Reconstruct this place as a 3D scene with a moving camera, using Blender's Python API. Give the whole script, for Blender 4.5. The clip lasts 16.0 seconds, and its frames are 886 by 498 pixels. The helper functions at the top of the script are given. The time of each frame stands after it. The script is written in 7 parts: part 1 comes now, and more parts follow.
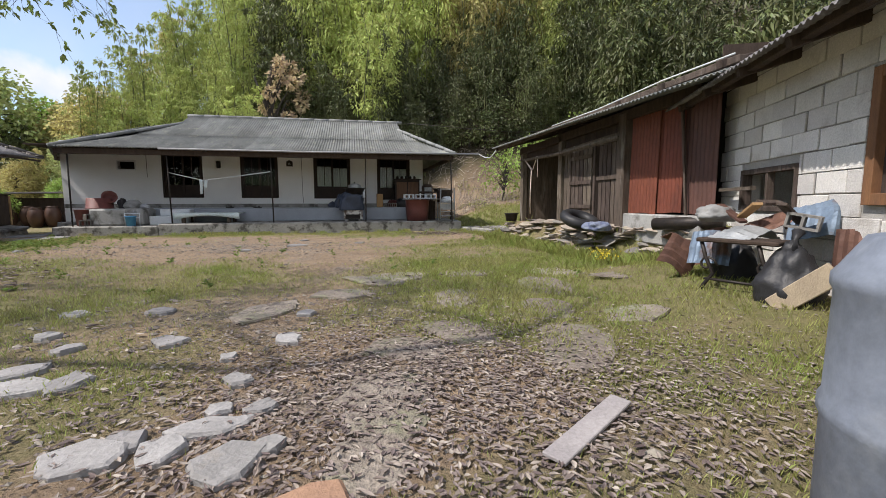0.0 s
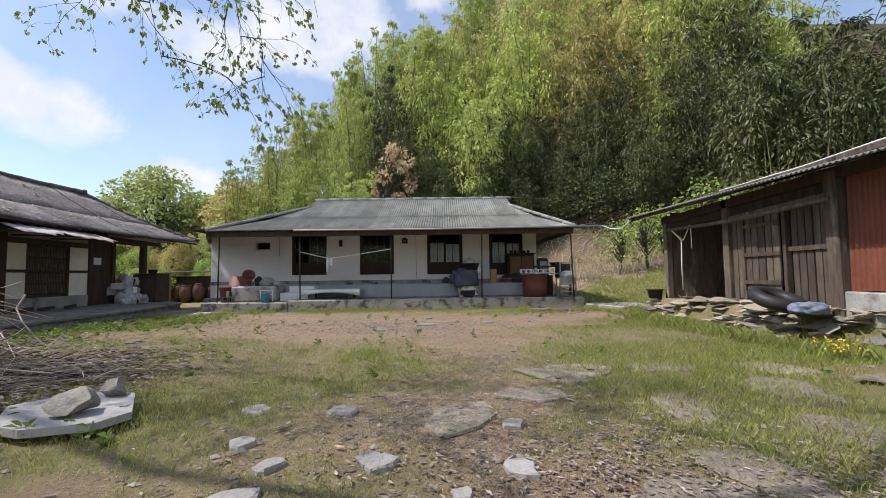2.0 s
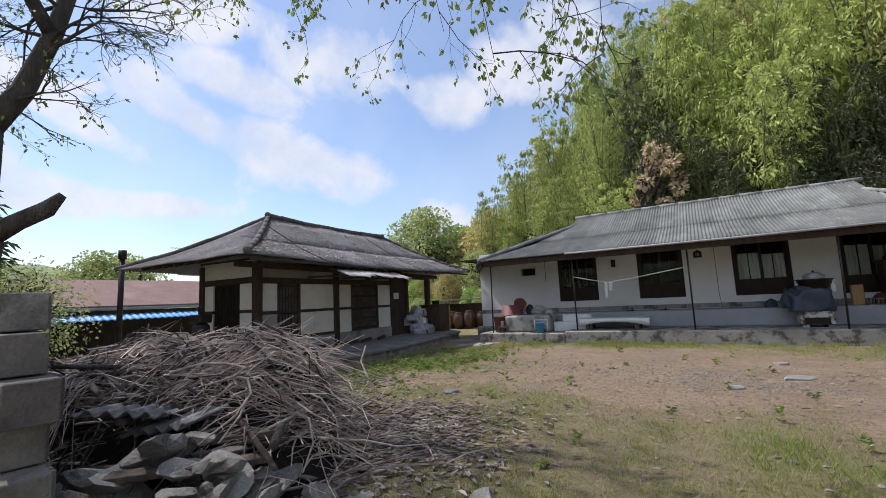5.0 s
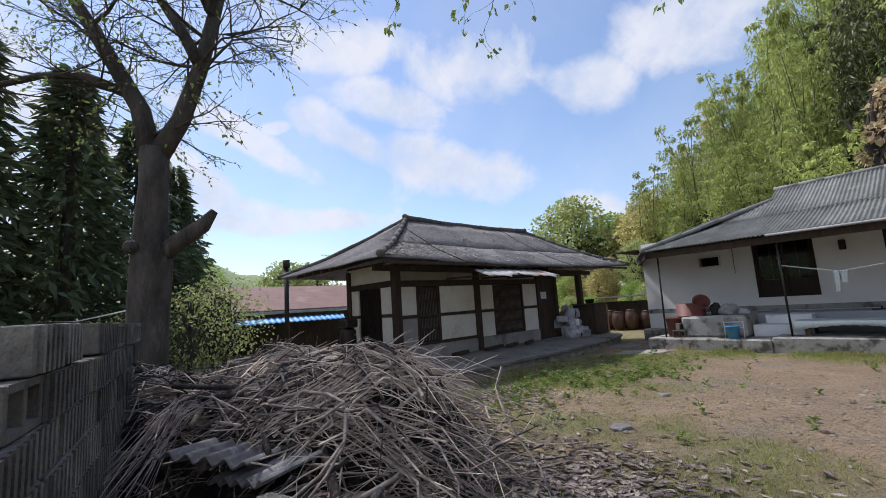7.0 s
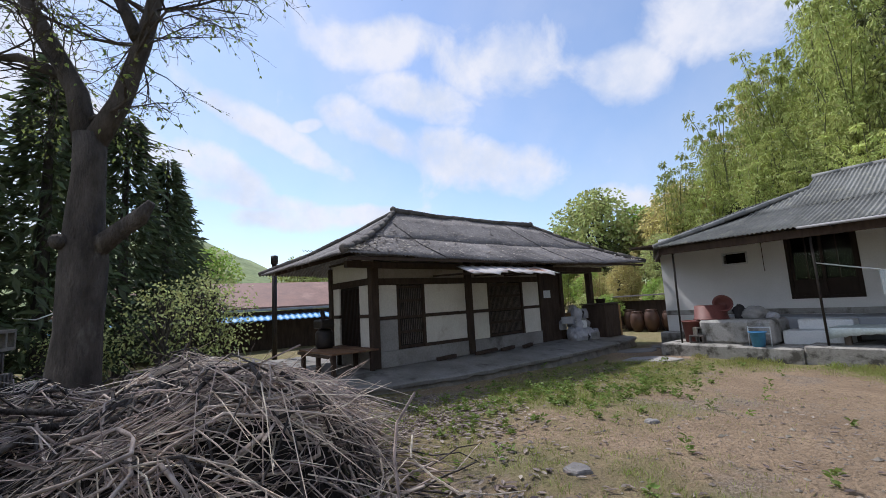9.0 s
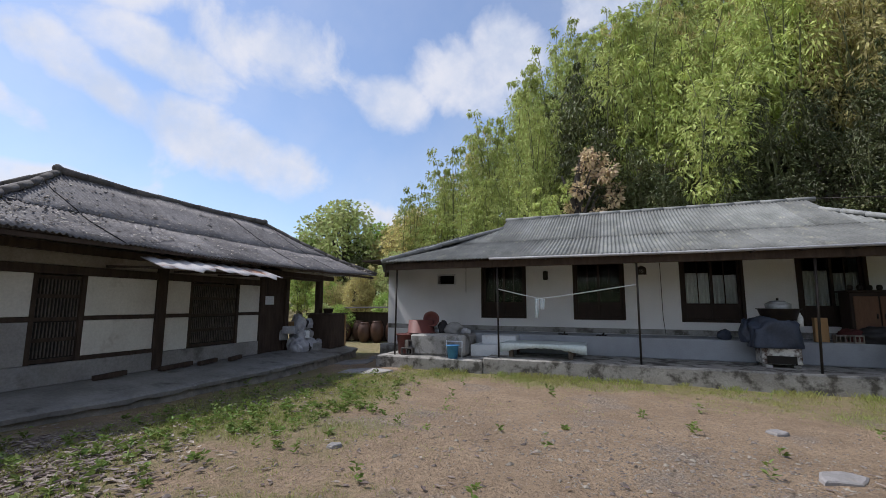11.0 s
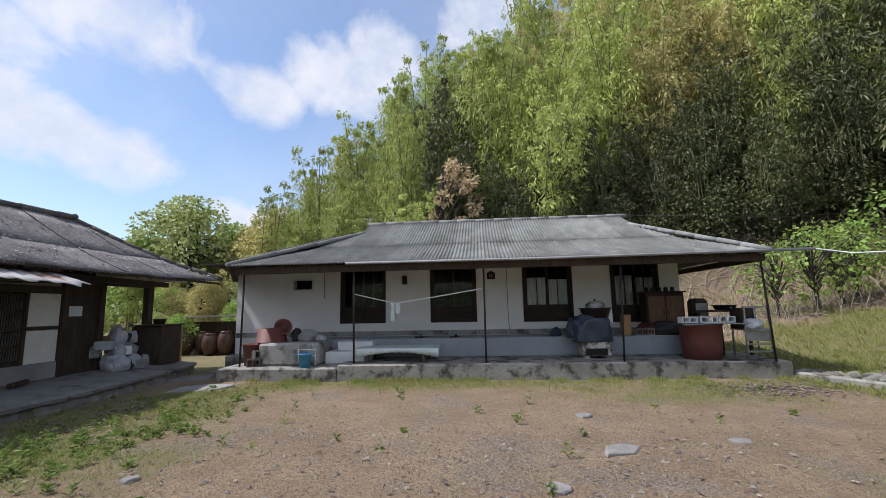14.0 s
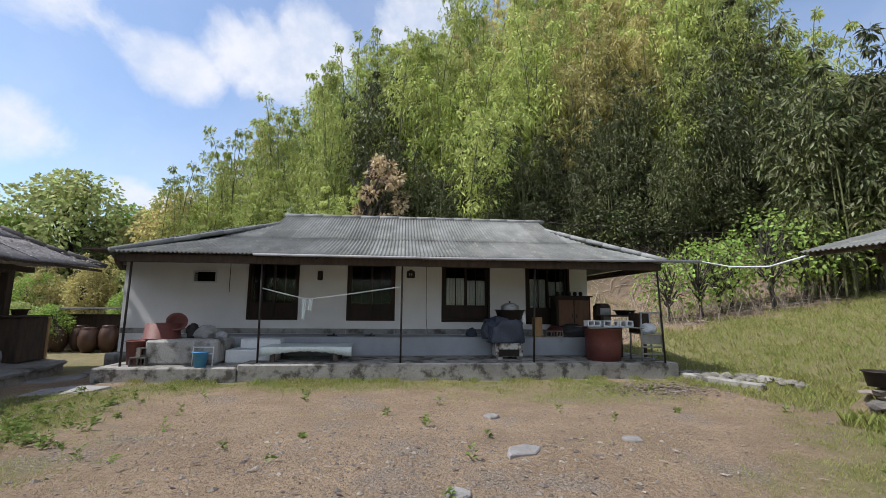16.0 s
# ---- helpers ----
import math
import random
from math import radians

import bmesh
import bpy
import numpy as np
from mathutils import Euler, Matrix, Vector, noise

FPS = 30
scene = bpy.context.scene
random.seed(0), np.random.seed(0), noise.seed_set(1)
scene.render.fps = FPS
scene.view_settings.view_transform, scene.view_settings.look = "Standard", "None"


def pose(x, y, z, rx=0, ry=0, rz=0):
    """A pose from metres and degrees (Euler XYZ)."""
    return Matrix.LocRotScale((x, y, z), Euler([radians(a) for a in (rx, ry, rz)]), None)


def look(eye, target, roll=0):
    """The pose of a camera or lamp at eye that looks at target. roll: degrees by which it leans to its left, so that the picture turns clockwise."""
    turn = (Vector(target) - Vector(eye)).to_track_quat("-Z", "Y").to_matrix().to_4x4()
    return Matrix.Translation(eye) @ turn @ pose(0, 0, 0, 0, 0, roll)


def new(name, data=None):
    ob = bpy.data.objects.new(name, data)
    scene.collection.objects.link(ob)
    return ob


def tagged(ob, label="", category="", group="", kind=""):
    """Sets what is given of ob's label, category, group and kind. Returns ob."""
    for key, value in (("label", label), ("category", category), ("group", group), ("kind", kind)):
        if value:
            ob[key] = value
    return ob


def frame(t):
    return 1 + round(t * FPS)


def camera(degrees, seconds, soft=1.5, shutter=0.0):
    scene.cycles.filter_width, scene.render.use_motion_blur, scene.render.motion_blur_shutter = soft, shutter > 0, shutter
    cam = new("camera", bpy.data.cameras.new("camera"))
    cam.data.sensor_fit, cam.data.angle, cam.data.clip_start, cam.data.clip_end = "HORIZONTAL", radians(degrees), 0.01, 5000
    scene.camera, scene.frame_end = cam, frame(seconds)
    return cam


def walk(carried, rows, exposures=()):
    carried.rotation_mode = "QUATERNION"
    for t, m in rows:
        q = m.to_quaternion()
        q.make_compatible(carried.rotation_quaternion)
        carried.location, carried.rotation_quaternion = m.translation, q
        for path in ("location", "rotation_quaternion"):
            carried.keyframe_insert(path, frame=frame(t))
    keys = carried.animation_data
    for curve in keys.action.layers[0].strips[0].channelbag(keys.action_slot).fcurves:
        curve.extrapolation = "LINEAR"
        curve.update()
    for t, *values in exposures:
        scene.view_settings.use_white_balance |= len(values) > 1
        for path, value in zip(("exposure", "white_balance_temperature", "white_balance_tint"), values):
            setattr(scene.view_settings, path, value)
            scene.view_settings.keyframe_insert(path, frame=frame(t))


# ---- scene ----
cam = camera(92.1, 16.0, soft=0.65)

PATH = [
    (0, (10.448, -17.876, 1.153), (10.847, -15.928, 0.933), -0.1),
    (0.5, (10.249, -17.751, 1.225), (10.433, -15.764, 1.096), 0.1),
    (1, (9.986, -17.558, 1.239), (10.144, -15.566, 1.329), -0.2),
    (1.5, (9.74, -17.418, 1.224), (9.854, -15.425, 1.349), 0.6),
    (2, (9.516, -17.123, 1.235), (9.515, -15.127, 1.359), -0.7),
    (2.5, (9.254, -16.954, 1.301), (9.035, -14.972, 1.46), -1.0),
    (3, (8.841, -16.791, 1.369), (8.432, -14.84, 1.524), -0.5),
    (3.5, (8.607, -16.663, 1.437), (8.061, -14.745, 1.597), -2.5),
    (4, (8.432, -16.407, 1.471), (7.697, -14.557, 1.661), -3.7),
    (6.5, (7.409, -15.253, 1.682), (6.02, -13.838, 1.94), -2.2),
    (7, (7.343, -14.94, 1.674), (5.814, -13.678, 1.939), -3.8),
    (7.5, (7.368, -14.611, 1.703), (5.792, -13.41, 1.973), -4.1),
    (8, (7.324, -14.254, 1.688), (5.732, -13.073, 1.956), -3.7),
    (8.5, (7.277, -13.946, 1.713), (5.672, -12.781, 1.972), -3.2),
    (9, (7.271, -13.595, 1.72), (5.658, -12.439, 1.972), -3.3),
    (9.5, (7.245, -13.298, 1.72), (5.798, -11.937, 1.954), -2.1),
    (10, (7.156, -13.004, 1.714), (5.994, -11.394, 1.951), -0.9),
    (12.5, (7.477, -12.678, 1.748), (7.034, -10.746, 2.017), -0.0),
    (13, (7.526, -12.657, 1.74), (7.163, -10.71, 2.015), -0.4),
    (13.5, (7.561, -12.638, 1.731), (7.315, -10.673, 2.006), -0.8),
    (14, (7.619, -12.624, 1.726), (7.455, -10.649, 2.0), -1.1),
    (14.5, (7.687, -12.626, 1.718), (7.573, -10.648, 1.99), -1.2),
    (15, (7.716, -12.549, 1.711), (7.667, -10.567, 1.978), -0.4),
    (15.5, (7.712, -12.448, 1.723), (7.781, -10.467, 1.989), 0.1),
    (16, (7.755, -12.405, 1.71), (7.937, -10.432, 1.98), 0.5),
]
walk(cam, [(t, look(eye, target, roll)) for t, eye, target, roll in PATH], exposures=[(0, .64, 6420, 14), (3.5, .58, 6300, 15), (6.5, .34, 6000, 15), (7.5, .42, 6000, 15), (9.5, .42, 6040, 15), (10.2, .28, 6040, 15), (12.5, .40, 6040, 15), (14.5, .50, 6100, 14), (16, .55, 6150, 13)])

# ---- world and sun ----
SUN_DIR = Vector((-0.56, -0.08, 0.83)).normalized()      # towards the sun
world = bpy.data.worlds.new("world")
scene.world = world
world.use_nodes = True
wn, wl = world.node_tree.nodes, world.node_tree.links
wn.clear()
sky = wn.new("ShaderNodeTexSky")
sky.sky_type = "NISHITA"
sky.sun_disc = False
sky.sun_elevation = math.asin(SUN_DIR.z)
sky.sun_rotation = math.atan2(SUN_DIR.x, SUN_DIR.y)
sky.air_density, sky.dust_density, sky.ozone_density = 1.15, 0.5, 2.0
geo = wn.new("ShaderNodeTexCoord")
# cumulus banks: azimuth and elevation of each, half width, half height and lean in the sky
CLOUDS = [(133, 30.4, .150, .080, -5), (147, 26.5, .105, .052, -12), (153, 32.9, .12, .05, 4), (108.6, 29, .12, .084, 0), (118.7, 26.3, .10, .055, -19), (103, 31.8, .10, .075, 17),
          (137, 18, .165, .062, -13), (151.7, 22.3, .145, .043, -26), (143.8, 20, .125, .055, -21), (165.7, 21.8, .16, .03, -28), (171, 16.6, .13, .042, -27), (168, 14, .13, .03, -9),
          (120, 11.3, .085, .04, -12), (161.8, 23.3, .03, .013, 15), (165.5, 11.8, .13, .026, -2), (157, 12.2, .14, .024, 0), (186, 20, .16, .06, -10), (200, 30, .2, .07, 8), (88, 36, .12, .06, 10)]


def wmath(op, a, b=None):
    k = wn.new("ShaderNodeMath")
    k.operation = op
    for sock, v in zip(k.inputs, (a, b)):
        if isinstance(v, (int, float)):
            sock.default_value = v
        elif v is not None:
            wl.new(v, sock)
    return k.outputs[0]


def wnoise(sc, det, rough, dist=0.0):
    k = wn.new("ShaderNodeTexNoise")
    k.inputs["Scale"].default_value, k.inputs["Detail"].default_value, k.inputs["Roughness"].default_value = sc, det, rough
    k.inputs["Distortion"].default_value = dist
    wl.new(geo.outputs["Generated"], k.inputs["Vector"])
    return k.outputs["Fac"]


def wrange(src, a, b, lo=0.0, hi=1.0, smooth=True):
    k = wn.new("ShaderNodeMapRange")
    k.interpolation_type = "SMOOTHSTEP" if smooth else "LINEAR"
    for sock, v in zip(k.inputs[1:5], (a, b, lo, hi)):
        sock.default_value = v
    wl.new(src, k.inputs[0])
    return k.outputs[0]


bank = None
for az, el, w, h, lean in CLOUDS:
    az, el = radians(az), radians(el)
    c = Vector((math.cos(el) * math.cos(az), math.cos(el) * math.sin(az), math.sin(el)))
    side = Vector((math.sin(az), -math.cos(az), 0))
    up = side.cross(c)
    u = side * math.cos(radians(lean)) + up * math.sin(radians(lean))
    mp = wn.new("ShaderNodeMapping")
    mp.vector_type = "TEXTURE"
    mp.inputs["Location"].default_value = c
    mp.inputs["Rotation"].default_value = Matrix((c, u, c.cross(u))).transposed().to_euler()
    mp.inputs["Scale"].default_value = (.6, w, h)
    wl.new(geo.outputs["Generated"], mp.inputs[0])
    ln = wn.new("ShaderNodeVectorMath")
    ln.operation = "LENGTH"
    wl.new(mp.outputs[0], ln.inputs[0])
    one = wmath("SUBTRACT", 1.38, ln.outputs["Value"])
    bank = one if bank is None else wmath("MAXIMUM", bank, one)
sep = wn.new("ShaderNodeSeparateXYZ")
wl.new(geo.outputs["Generated"], sep.inputs[0])
fill_clouds = wmath("MULTIPLY", wrange(sep.outputs[1], .1, -.4), wmath("SUBTRACT", wnoise(2.6, 3, .5), .36))    # scattered unseen clouds in the southern sky, added to brighten the porch front
bank = wmath("MAXIMUM", wmath("MAXIMUM", bank, -.6), wmath("MULTIPLY", fill_clouds, 6.0))
body = wmath("ADD", bank, wmath("MULTIPLY", wmath("SUBTRACT", wnoise(6.5, 10, .58, .3), .5), 2.3))
mask = wmath("MULTIPLY", wrange(body, .02, .85), wrange(wnoise(9.0, 8, .6), .3, .6, .66, 1.0))
veil = wrange(wnoise(3.0, 6, .5), .35, .7, .08, .24)
cover = wmath("MAXIMUM", wmath("MULTIPLY", mask, .93), veil)
cs2 = wn.new("ShaderNodeValToRGB")            # lit tops and grey bases of the clouds
cs2.color_ramp.elements[0].position, cs2.color_ramp.elements[1].position = 0.36, 0.58
cs2.color_ramp.elements[0].color, cs2.color_ramp.elements[1].color = (0.80, 0.86, 0.94, 1), (1.0, 1.0, 1.0, 1)
wl.new(wnoise(7.0, 8, .6), cs2.inputs[0])
bg1, bg2 = wn.new("ShaderNodeBackground"), wn.new("ShaderNodeBackground")
bg1.inputs["Strength"].default_value = 0.12
bg2.inputs["Strength"].default_value = 0.66
wl.new(cs2.outputs[0], bg2.inputs["Color"])
wl.new(sky.outputs[0], bg1.inputs["Color"])
mx, wo = wn.new("ShaderNodeMixShader"), wn.new("ShaderNodeOutputWorld")
wl.new(cover, mx.inputs[0]); wl.new(bg1.outputs[0], mx.inputs[1]); wl.new(bg2.outputs[0], mx.inputs[2])
wl.new(mx.outputs[0], wo.inputs[0])
sun = new("sun", bpy.data.lights.new("sun", "SUN"))
sun.data.energy, sun.data.angle, sun.data.color = 3.3, radians(0.6), (1.0, 0.95, 0.86)
sun.matrix_world = look((0, 0, 40), Vector((0, 0, 40)) - SUN_DIR)

# ---- materials ----
MATS = {}


def mat(name, a, b, scale=3.0, rough=0.85, bump=0.25, fine=40.0, c=None, cs=0.8, ct=0.55, metal=0.0, rand=0.0, island=0.0, stretch=(1, 1, 1), spec=0.3, bdist=0.02, thin=0.0, amp=0.13):
    """A surface of two tones at two scales, with stains c, relief and, for leaves, light through them (thin)."""
    if name in MATS:
        return MATS[name]
    m = bpy.data.materials.new(name)
    m.use_nodes = True
    n, l = m.node_tree.nodes, m.node_tree.links
    p = n["Principled BSDF"]
    p.inputs["Roughness"].default_value, p.inputs["Metallic"].default_value = rough, metal
    p.inputs["Specular IOR Level"].default_value = spec
    g = n.new("ShaderNodeNewGeometry")
    mp = n.new("ShaderNodeMapping")
    mp.inputs["Scale"].default_value = stretch
    l.new(g.outputs["Position"], mp.inputs[0])

    def nz(sc, det=5):
        t = n.new("ShaderNodeTexNoise")
        t.inputs["Scale"].default_value, t.inputs["Detail"].default_value, t.inputs["Roughness"].default_value = sc, det, 0.62
        l.new(mp.outputs[0], t.inputs["Vector"])
        return t.outputs["Fac"]

    def ramp(src, lo, hi):
        r = n.new("ShaderNodeMapRange")
        r.inputs[1].default_value, r.inputs[2].default_value = lo, hi
        l.new(src, r.inputs[0])
        return r.outputs[0]

    def mix(f, x, y, kind="MIX"):
        k = n.new("ShaderNodeMix")
        k.data_type, k.blend_type = "RGBA", kind
        for sock, v in ((k.inputs[0], f), (k.inputs[6], x), (k.inputs[7], y)):
            if hasattr(v, "links"):
                l.new(v, sock)
            else:
                sock.default_value = (*v, 1) if isinstance(v, tuple) else v
        return k.outputs[2]

    big, small = nz(scale), nz(fine, 3)
    col = mix(ramp(big, 0.35, 0.65), a, b)
    if c:
        col = mix(ramp(nz(cs, 6), ct, ct + 0.12), col, c)
    sh = n.new("ShaderNodeMapRange")
    sh.inputs[1].default_value, sh.inputs[2].default_value, sh.inputs[3].default_value, sh.inputs[4].default_value = 0.3, 0.7, 1 - amp, 1 + amp
    l.new(small, sh.inputs[0])
    hsv = n.new("ShaderNodeHueSaturation")
    l.new(col, hsv.inputs["Color"])
    val = sh.outputs[0]
    for amount, src in ((rand, "obj"), (island, "isl")):
        if amount:
            o = n.new("ShaderNodeObjectInfo").outputs["Random"] if src == "obj" else g.outputs["Random Per Island"]
            r = n.new("ShaderNodeMapRange")
            r.inputs[3].default_value, r.inputs[4].default_value = 1 - amount, 1 + amount
            l.new(o, r.inputs[0])
            mm = n.new("ShaderNodeMath"); mm.operation = "MULTIPLY"
            l.new(val, mm.inputs[0]); l.new(r.outputs[0], mm.inputs[1])
            val = mm.outputs[0]
            hh = n.new("ShaderNodeMapRange")
            hh.inputs[3].default_value, hh.inputs[4].default_value = 0.5 - amount * 0.06, 0.5 + amount * 0.06
            l.new(o, hh.inputs[0]); l.new(hh.outputs[0], hsv.inputs["Hue"])
    l.new(val, hsv.inputs["Value"])
    l.new(hsv.outputs[0], p.inputs["Base Color"])
    if bump:
        bm_ = n.new("ShaderNodeBump")
        bm_.inputs["Strength"].default_value, bm_.inputs["Distance"].default_value = bump, bdist
        ad = n.new("ShaderNodeMath"); ad.operation = "ADD"
        l.new(big, ad.inputs[0]); l.new(small, ad.inputs[1])
        l.new(ad.outputs[0], bm_.inputs["Height"]); l.new(bm_.outputs[0], p.inputs["Normal"])
    if thin:
        tr = n.new("ShaderNodeBsdfTranslucent")
        l.new(hsv.outputs[0], tr.inputs["Color"])
        ms = n.new("ShaderNodeMixShader")
        ms.inputs[0].default_value = thin
        l.new(p.outputs[0], ms.inputs[1]); l.new(tr.outputs[0], ms.inputs[2])
        l.new(ms.outputs[0], n["Material Output"].inputs[0])
    MATS[name] = m
    return m


PLASTER = mat("white_plaster", (.86, .865, .86), (.80, .805, .80), 1.2, .9, .08, 30, (.68, .66, .60), .9, .66, amp=.04)
PLASTER_OLD = mat("old_lime_plaster", (.74, .72, .66), (.64, .61, .55), 1.6, .92, .15, 26, (.42, .36, .29), 1.1, .64, amp=.07)
CEMENT = mat("cement_render", (.40, .395, .38), (.28, .275, .26), 1.5, .92, .35, 35, (.12, .115, .10), 2.2, .50)
CEMENT_BLUE = mat("grey_blue_cement", (.36, .39, .43), (.30, .32, .35), 1.2, .85, .2, 35, (.24, .25, .26), .8, .6, amp=.06)
DARK_WOOD = mat("dark_old_wood", (.042, .028, .021), (.072, .05, .037), 4, .8, .4, 60, (.03, .022, .018), 1.5, .6, stretch=(3, 3, .6))
GREY_WOOD = mat("weathered_grey_wood", (.145, .112, .09), (.07, .054, .043), 5, .88, .5, 70, (.25, .22, .185), 1.8, .60, rand=.3, stretch=(3, 3, .5))
BROWN_FRAME = mat("brown_window_wood", (.036, .021, .015), (.022, .014, .010), 3, .6, .2, 60, stretch=(2, 2, .6))
SLATE = mat("grey_fibre_cement", (.20, .205, .195), (.125, .13, .122), 1.8, .92, .35, 26, (.245, .245, .205), 5, .56, rand=.2, stretch=(1, .45, 1))
SLATE_DARK = mat("dark_mossy_fibre_cement", (.205, .195, .195), (.125, .118, .118), 1.2, .92, .5, 16, (.30, .285, .275), 13, .56, rand=.18, amp=.22)
RUST = mat("red_rusty_tin", (.23, .075, .045), (.15, .05, .033), 1.6, .62, .25, 25, (.10, .045, .035), 1.2, .57, metal=.15, rand=.12, stretch=(1, 1, .5))
BLOCK = mat("cement_block", (.74, .715, .68), (.62, .595, .56), 2.2, .93, .5, 60, (.46, .42, .38), 1.3, .56, rand=.16, amp=.12)
BLOCK_DARK = mat("dark_mossy_block", (.26, .235, .205), (.11, .10, .088), 2.5, .95, .7, 60, (.36, .34, .31), 1.3, .60, rand=.3)
STONE = mat("field_stone", (.28, .262, .235), (.165, .155, .138), 2.8, .9, .6, 45, (.36, .27, .20), 1.6, .6, rand=.25, bdist=.03, amp=.22)
STONE_PALE = mat("pale_flat_stone", (.31, .295, .285), (.22, .21, .20), 3.2, .88, .5, 45, (.28, .24, .20), 2.2, .58, rand=.2)
BARK = mat("tree_bark", (.115, .10, .09), (.05, .043, .04), 4.5, .95, .9, 35, (.20, .185, .165), 2.4, .58, stretch=(1, 1, .35), bdist=.05)
TWIG = mat("dry_branches", (.50, .41, .355), (.235, .185, .158), 7, .9, .3, 50, island=.6)
STRAW = mat("dry_straw_twigs", (.70, .58, .49), (.52, .42, .355), 5, .9, .2, 50, island=.45)
RED_TUB = mat("red_rubber", (.175, .06, .05), (.12, .045, .04), 2, .55, .12, 30, (.25, .12, .10), 1.5, .62)
# near-black for the painted shade of interiors, and for a few black parts
DARK = mat("shade_and_black_parts", (.03, .026, .022), (.018, .016, .014), 2, .95, .1, 30)
BLACK_METAL = mat("black_painted_steel", (.025, .022, .022), (.045, .036, .03), 8, .5, .1, 60, metal=.3)
TEAL = mat("pale_teal_vinyl", (.62, .69, .68), (.52, .61, .61), 2, .5, .08, 30, (.55, .56, .53), 1.4, .6)
BLUE_PLASTIC = mat("blue_plastic", (.10, .33, .62), (.08, .27, .54), 3, .45, .05, 30)
TARP = mat("dark_blue_tarpaulin", (.055, .07, .105), (.04, .05, .075), 3, .45, .25, 25, (.09, .10, .13), 2, .6)

# ---- building helpers ----


def link(name, bm, material, parent=None, label="", smooth=False):
    me = bpy.data.meshes.new(name)
    bm.to_mesh(me)
    bm.free()
    if smooth:
        for f in me.polygons:
            f.use_smooth = True
    if material:
        me.materials.append(material)
    ob = new(name, me)
    if parent:
        ob.parent = parent
    if label:
        ob["label"] = label
    return ob


def part(name, bm, material, parent, label="", smooth=False):
    return link(name, bm, material, parent, label, smooth)


def thing(name, label, category, group="", m=None):
    ob = new(name)
    if m:
        ob.matrix_basis = m
    return tagged(ob, label, category, group)


def box(x0, y0, z0, x1, y1, z1, bev=0.0, bm=None):
    bm = bm or bmesh.new()
    r = bmesh.ops.create_cube(bm, size=1)["verts"]
    for v in r:
        v.co = Vector(((x0 + x1) / 2 + v.co.x * (x1 - x0), (y0 + y1) / 2 + v.co.y * (y1 - y0), (z0 + z1) / 2 + v.co.z * (z1 - z0)))
    if bev:
        ed = {e for v in r for e in v.link_edges}
        bmesh.ops.bevel(bm, geom=list(ed), offset=bev, segments=1, affect="EDGES")
    return bm


def beam(p, q, w, h=None, bm=None, bev=0.006):
    """A squared timber from p to q."""
    bm = bm or bmesh.new()
    p, q = Vector(p), Vector(q)
    d = q - p
    t = bmesh.new()
    box(-w / 2, -(h or w) / 2, 0, w / 2, (h or w) / 2, d.length, bev, t)
    rot = d.to_track_quat("Z", "Y").to_matrix().to_4x4()
    bmesh.ops.transform(t, matrix=Matrix.Translation(p) @ rot, verts=t.verts)
    me = bpy.data.meshes.new("tmp")
    t.to_mesh(me)
    t.free()
    bm.from_mesh(me)
    bpy.data.meshes.remove(me)
    return bm


def tube_data(points, radii, sides=6, jitter=0.0, rng=random):
    """Vertices and faces of a round limb along points."""
    vs, fs = [], []
    pts = [Vector(p) for p in points]
    n = len(pts)
    for i, p in enumerate(pts):
        d = (pts[min(i + 1, n - 1)] - pts[max(i - 1, 0)])
        d = d.normalized() if d.length > 1e-6 else Vector((0, 0, 1))
        a = d.cross(Vector((0.31, 0.87, 0.2))).normalized()
        b = d.cross(a)
        for k in range(sides):
            an = 2 * math.pi * k / sides
            r = radii[i] * (1 + (rng.uniform(-jitter, jitter) if jitter else 0))
            vs.append(p + (a * math.cos(an) + b * math.sin(an)) * r)
    for i in range(n - 1):
        for k in range(sides):
            k2 = (k + 1) % sides
            fs.append((i * sides + k, i * sides + k2, (i + 1) * sides + k2, (i + 1) * sides + k))
    fs.append(tuple(range(sides - 1, -1, -1)))
    fs.append(tuple((n - 1) * sides + k for k in range(sides)))
    return vs, fs


def mesh_of(name, vs, fs, material, parent=None, label="", smooth=False):
    me = bpy.data.meshes.new(name)
    me.from_pydata([tuple(v) for v in vs], [], fs)
    if smooth:
        for f in me.polygons:
            f.use_smooth = True
    if material:
        me.materials.append(material)
    ob = new(name, me)
    if parent:
        ob.parent = parent
    if label:
        ob["label"] = label
    return ob


def tube(name, points, radii, material, parent=None, sides=8, label="", jitter=0.0):
    vs, fs = tube_data(points, radii if isinstance(radii, (list, tuple)) else [radii] * len(points), sides, jitter)
    return mesh_of(name, vs, fs, material, parent, label, True)


class Soup:
    """Collects many loose pieces into one mesh."""

    def __init__(self):
        self.v, self.f = [], []

    def add(self, vs, fs):
        o = len(self.v)
        self.v.extend(vs)
        self.f.extend([tuple(i + o for i in f) for f in fs])

    def mesh(self, name, material, parent=None, label="", smooth=False):
        return mesh_of(name, self.v, self.f, material, parent, label, smooth)


def lathe(profile, seg=20, bm=None):
    """A turned shape from (radius, height) pairs."""
    bm = bm or bmesh.new()
    rings = []
    for r, z in profile:
        rings.append([bm.verts.new((r * math.cos(2 * math.pi * k / seg), r * math.sin(2 * math.pi * k / seg), z)) for k in range(seg)])
    for a, b in zip(rings, rings[1:]):
        for k in range(seg):
            bm.faces.new((a[k], a[(k + 1) % seg], b[(k + 1) % seg], b[k]))
    bm.faces.new(list(reversed(rings[0])))
    bm.faces.new(rings[-1])
    return bm


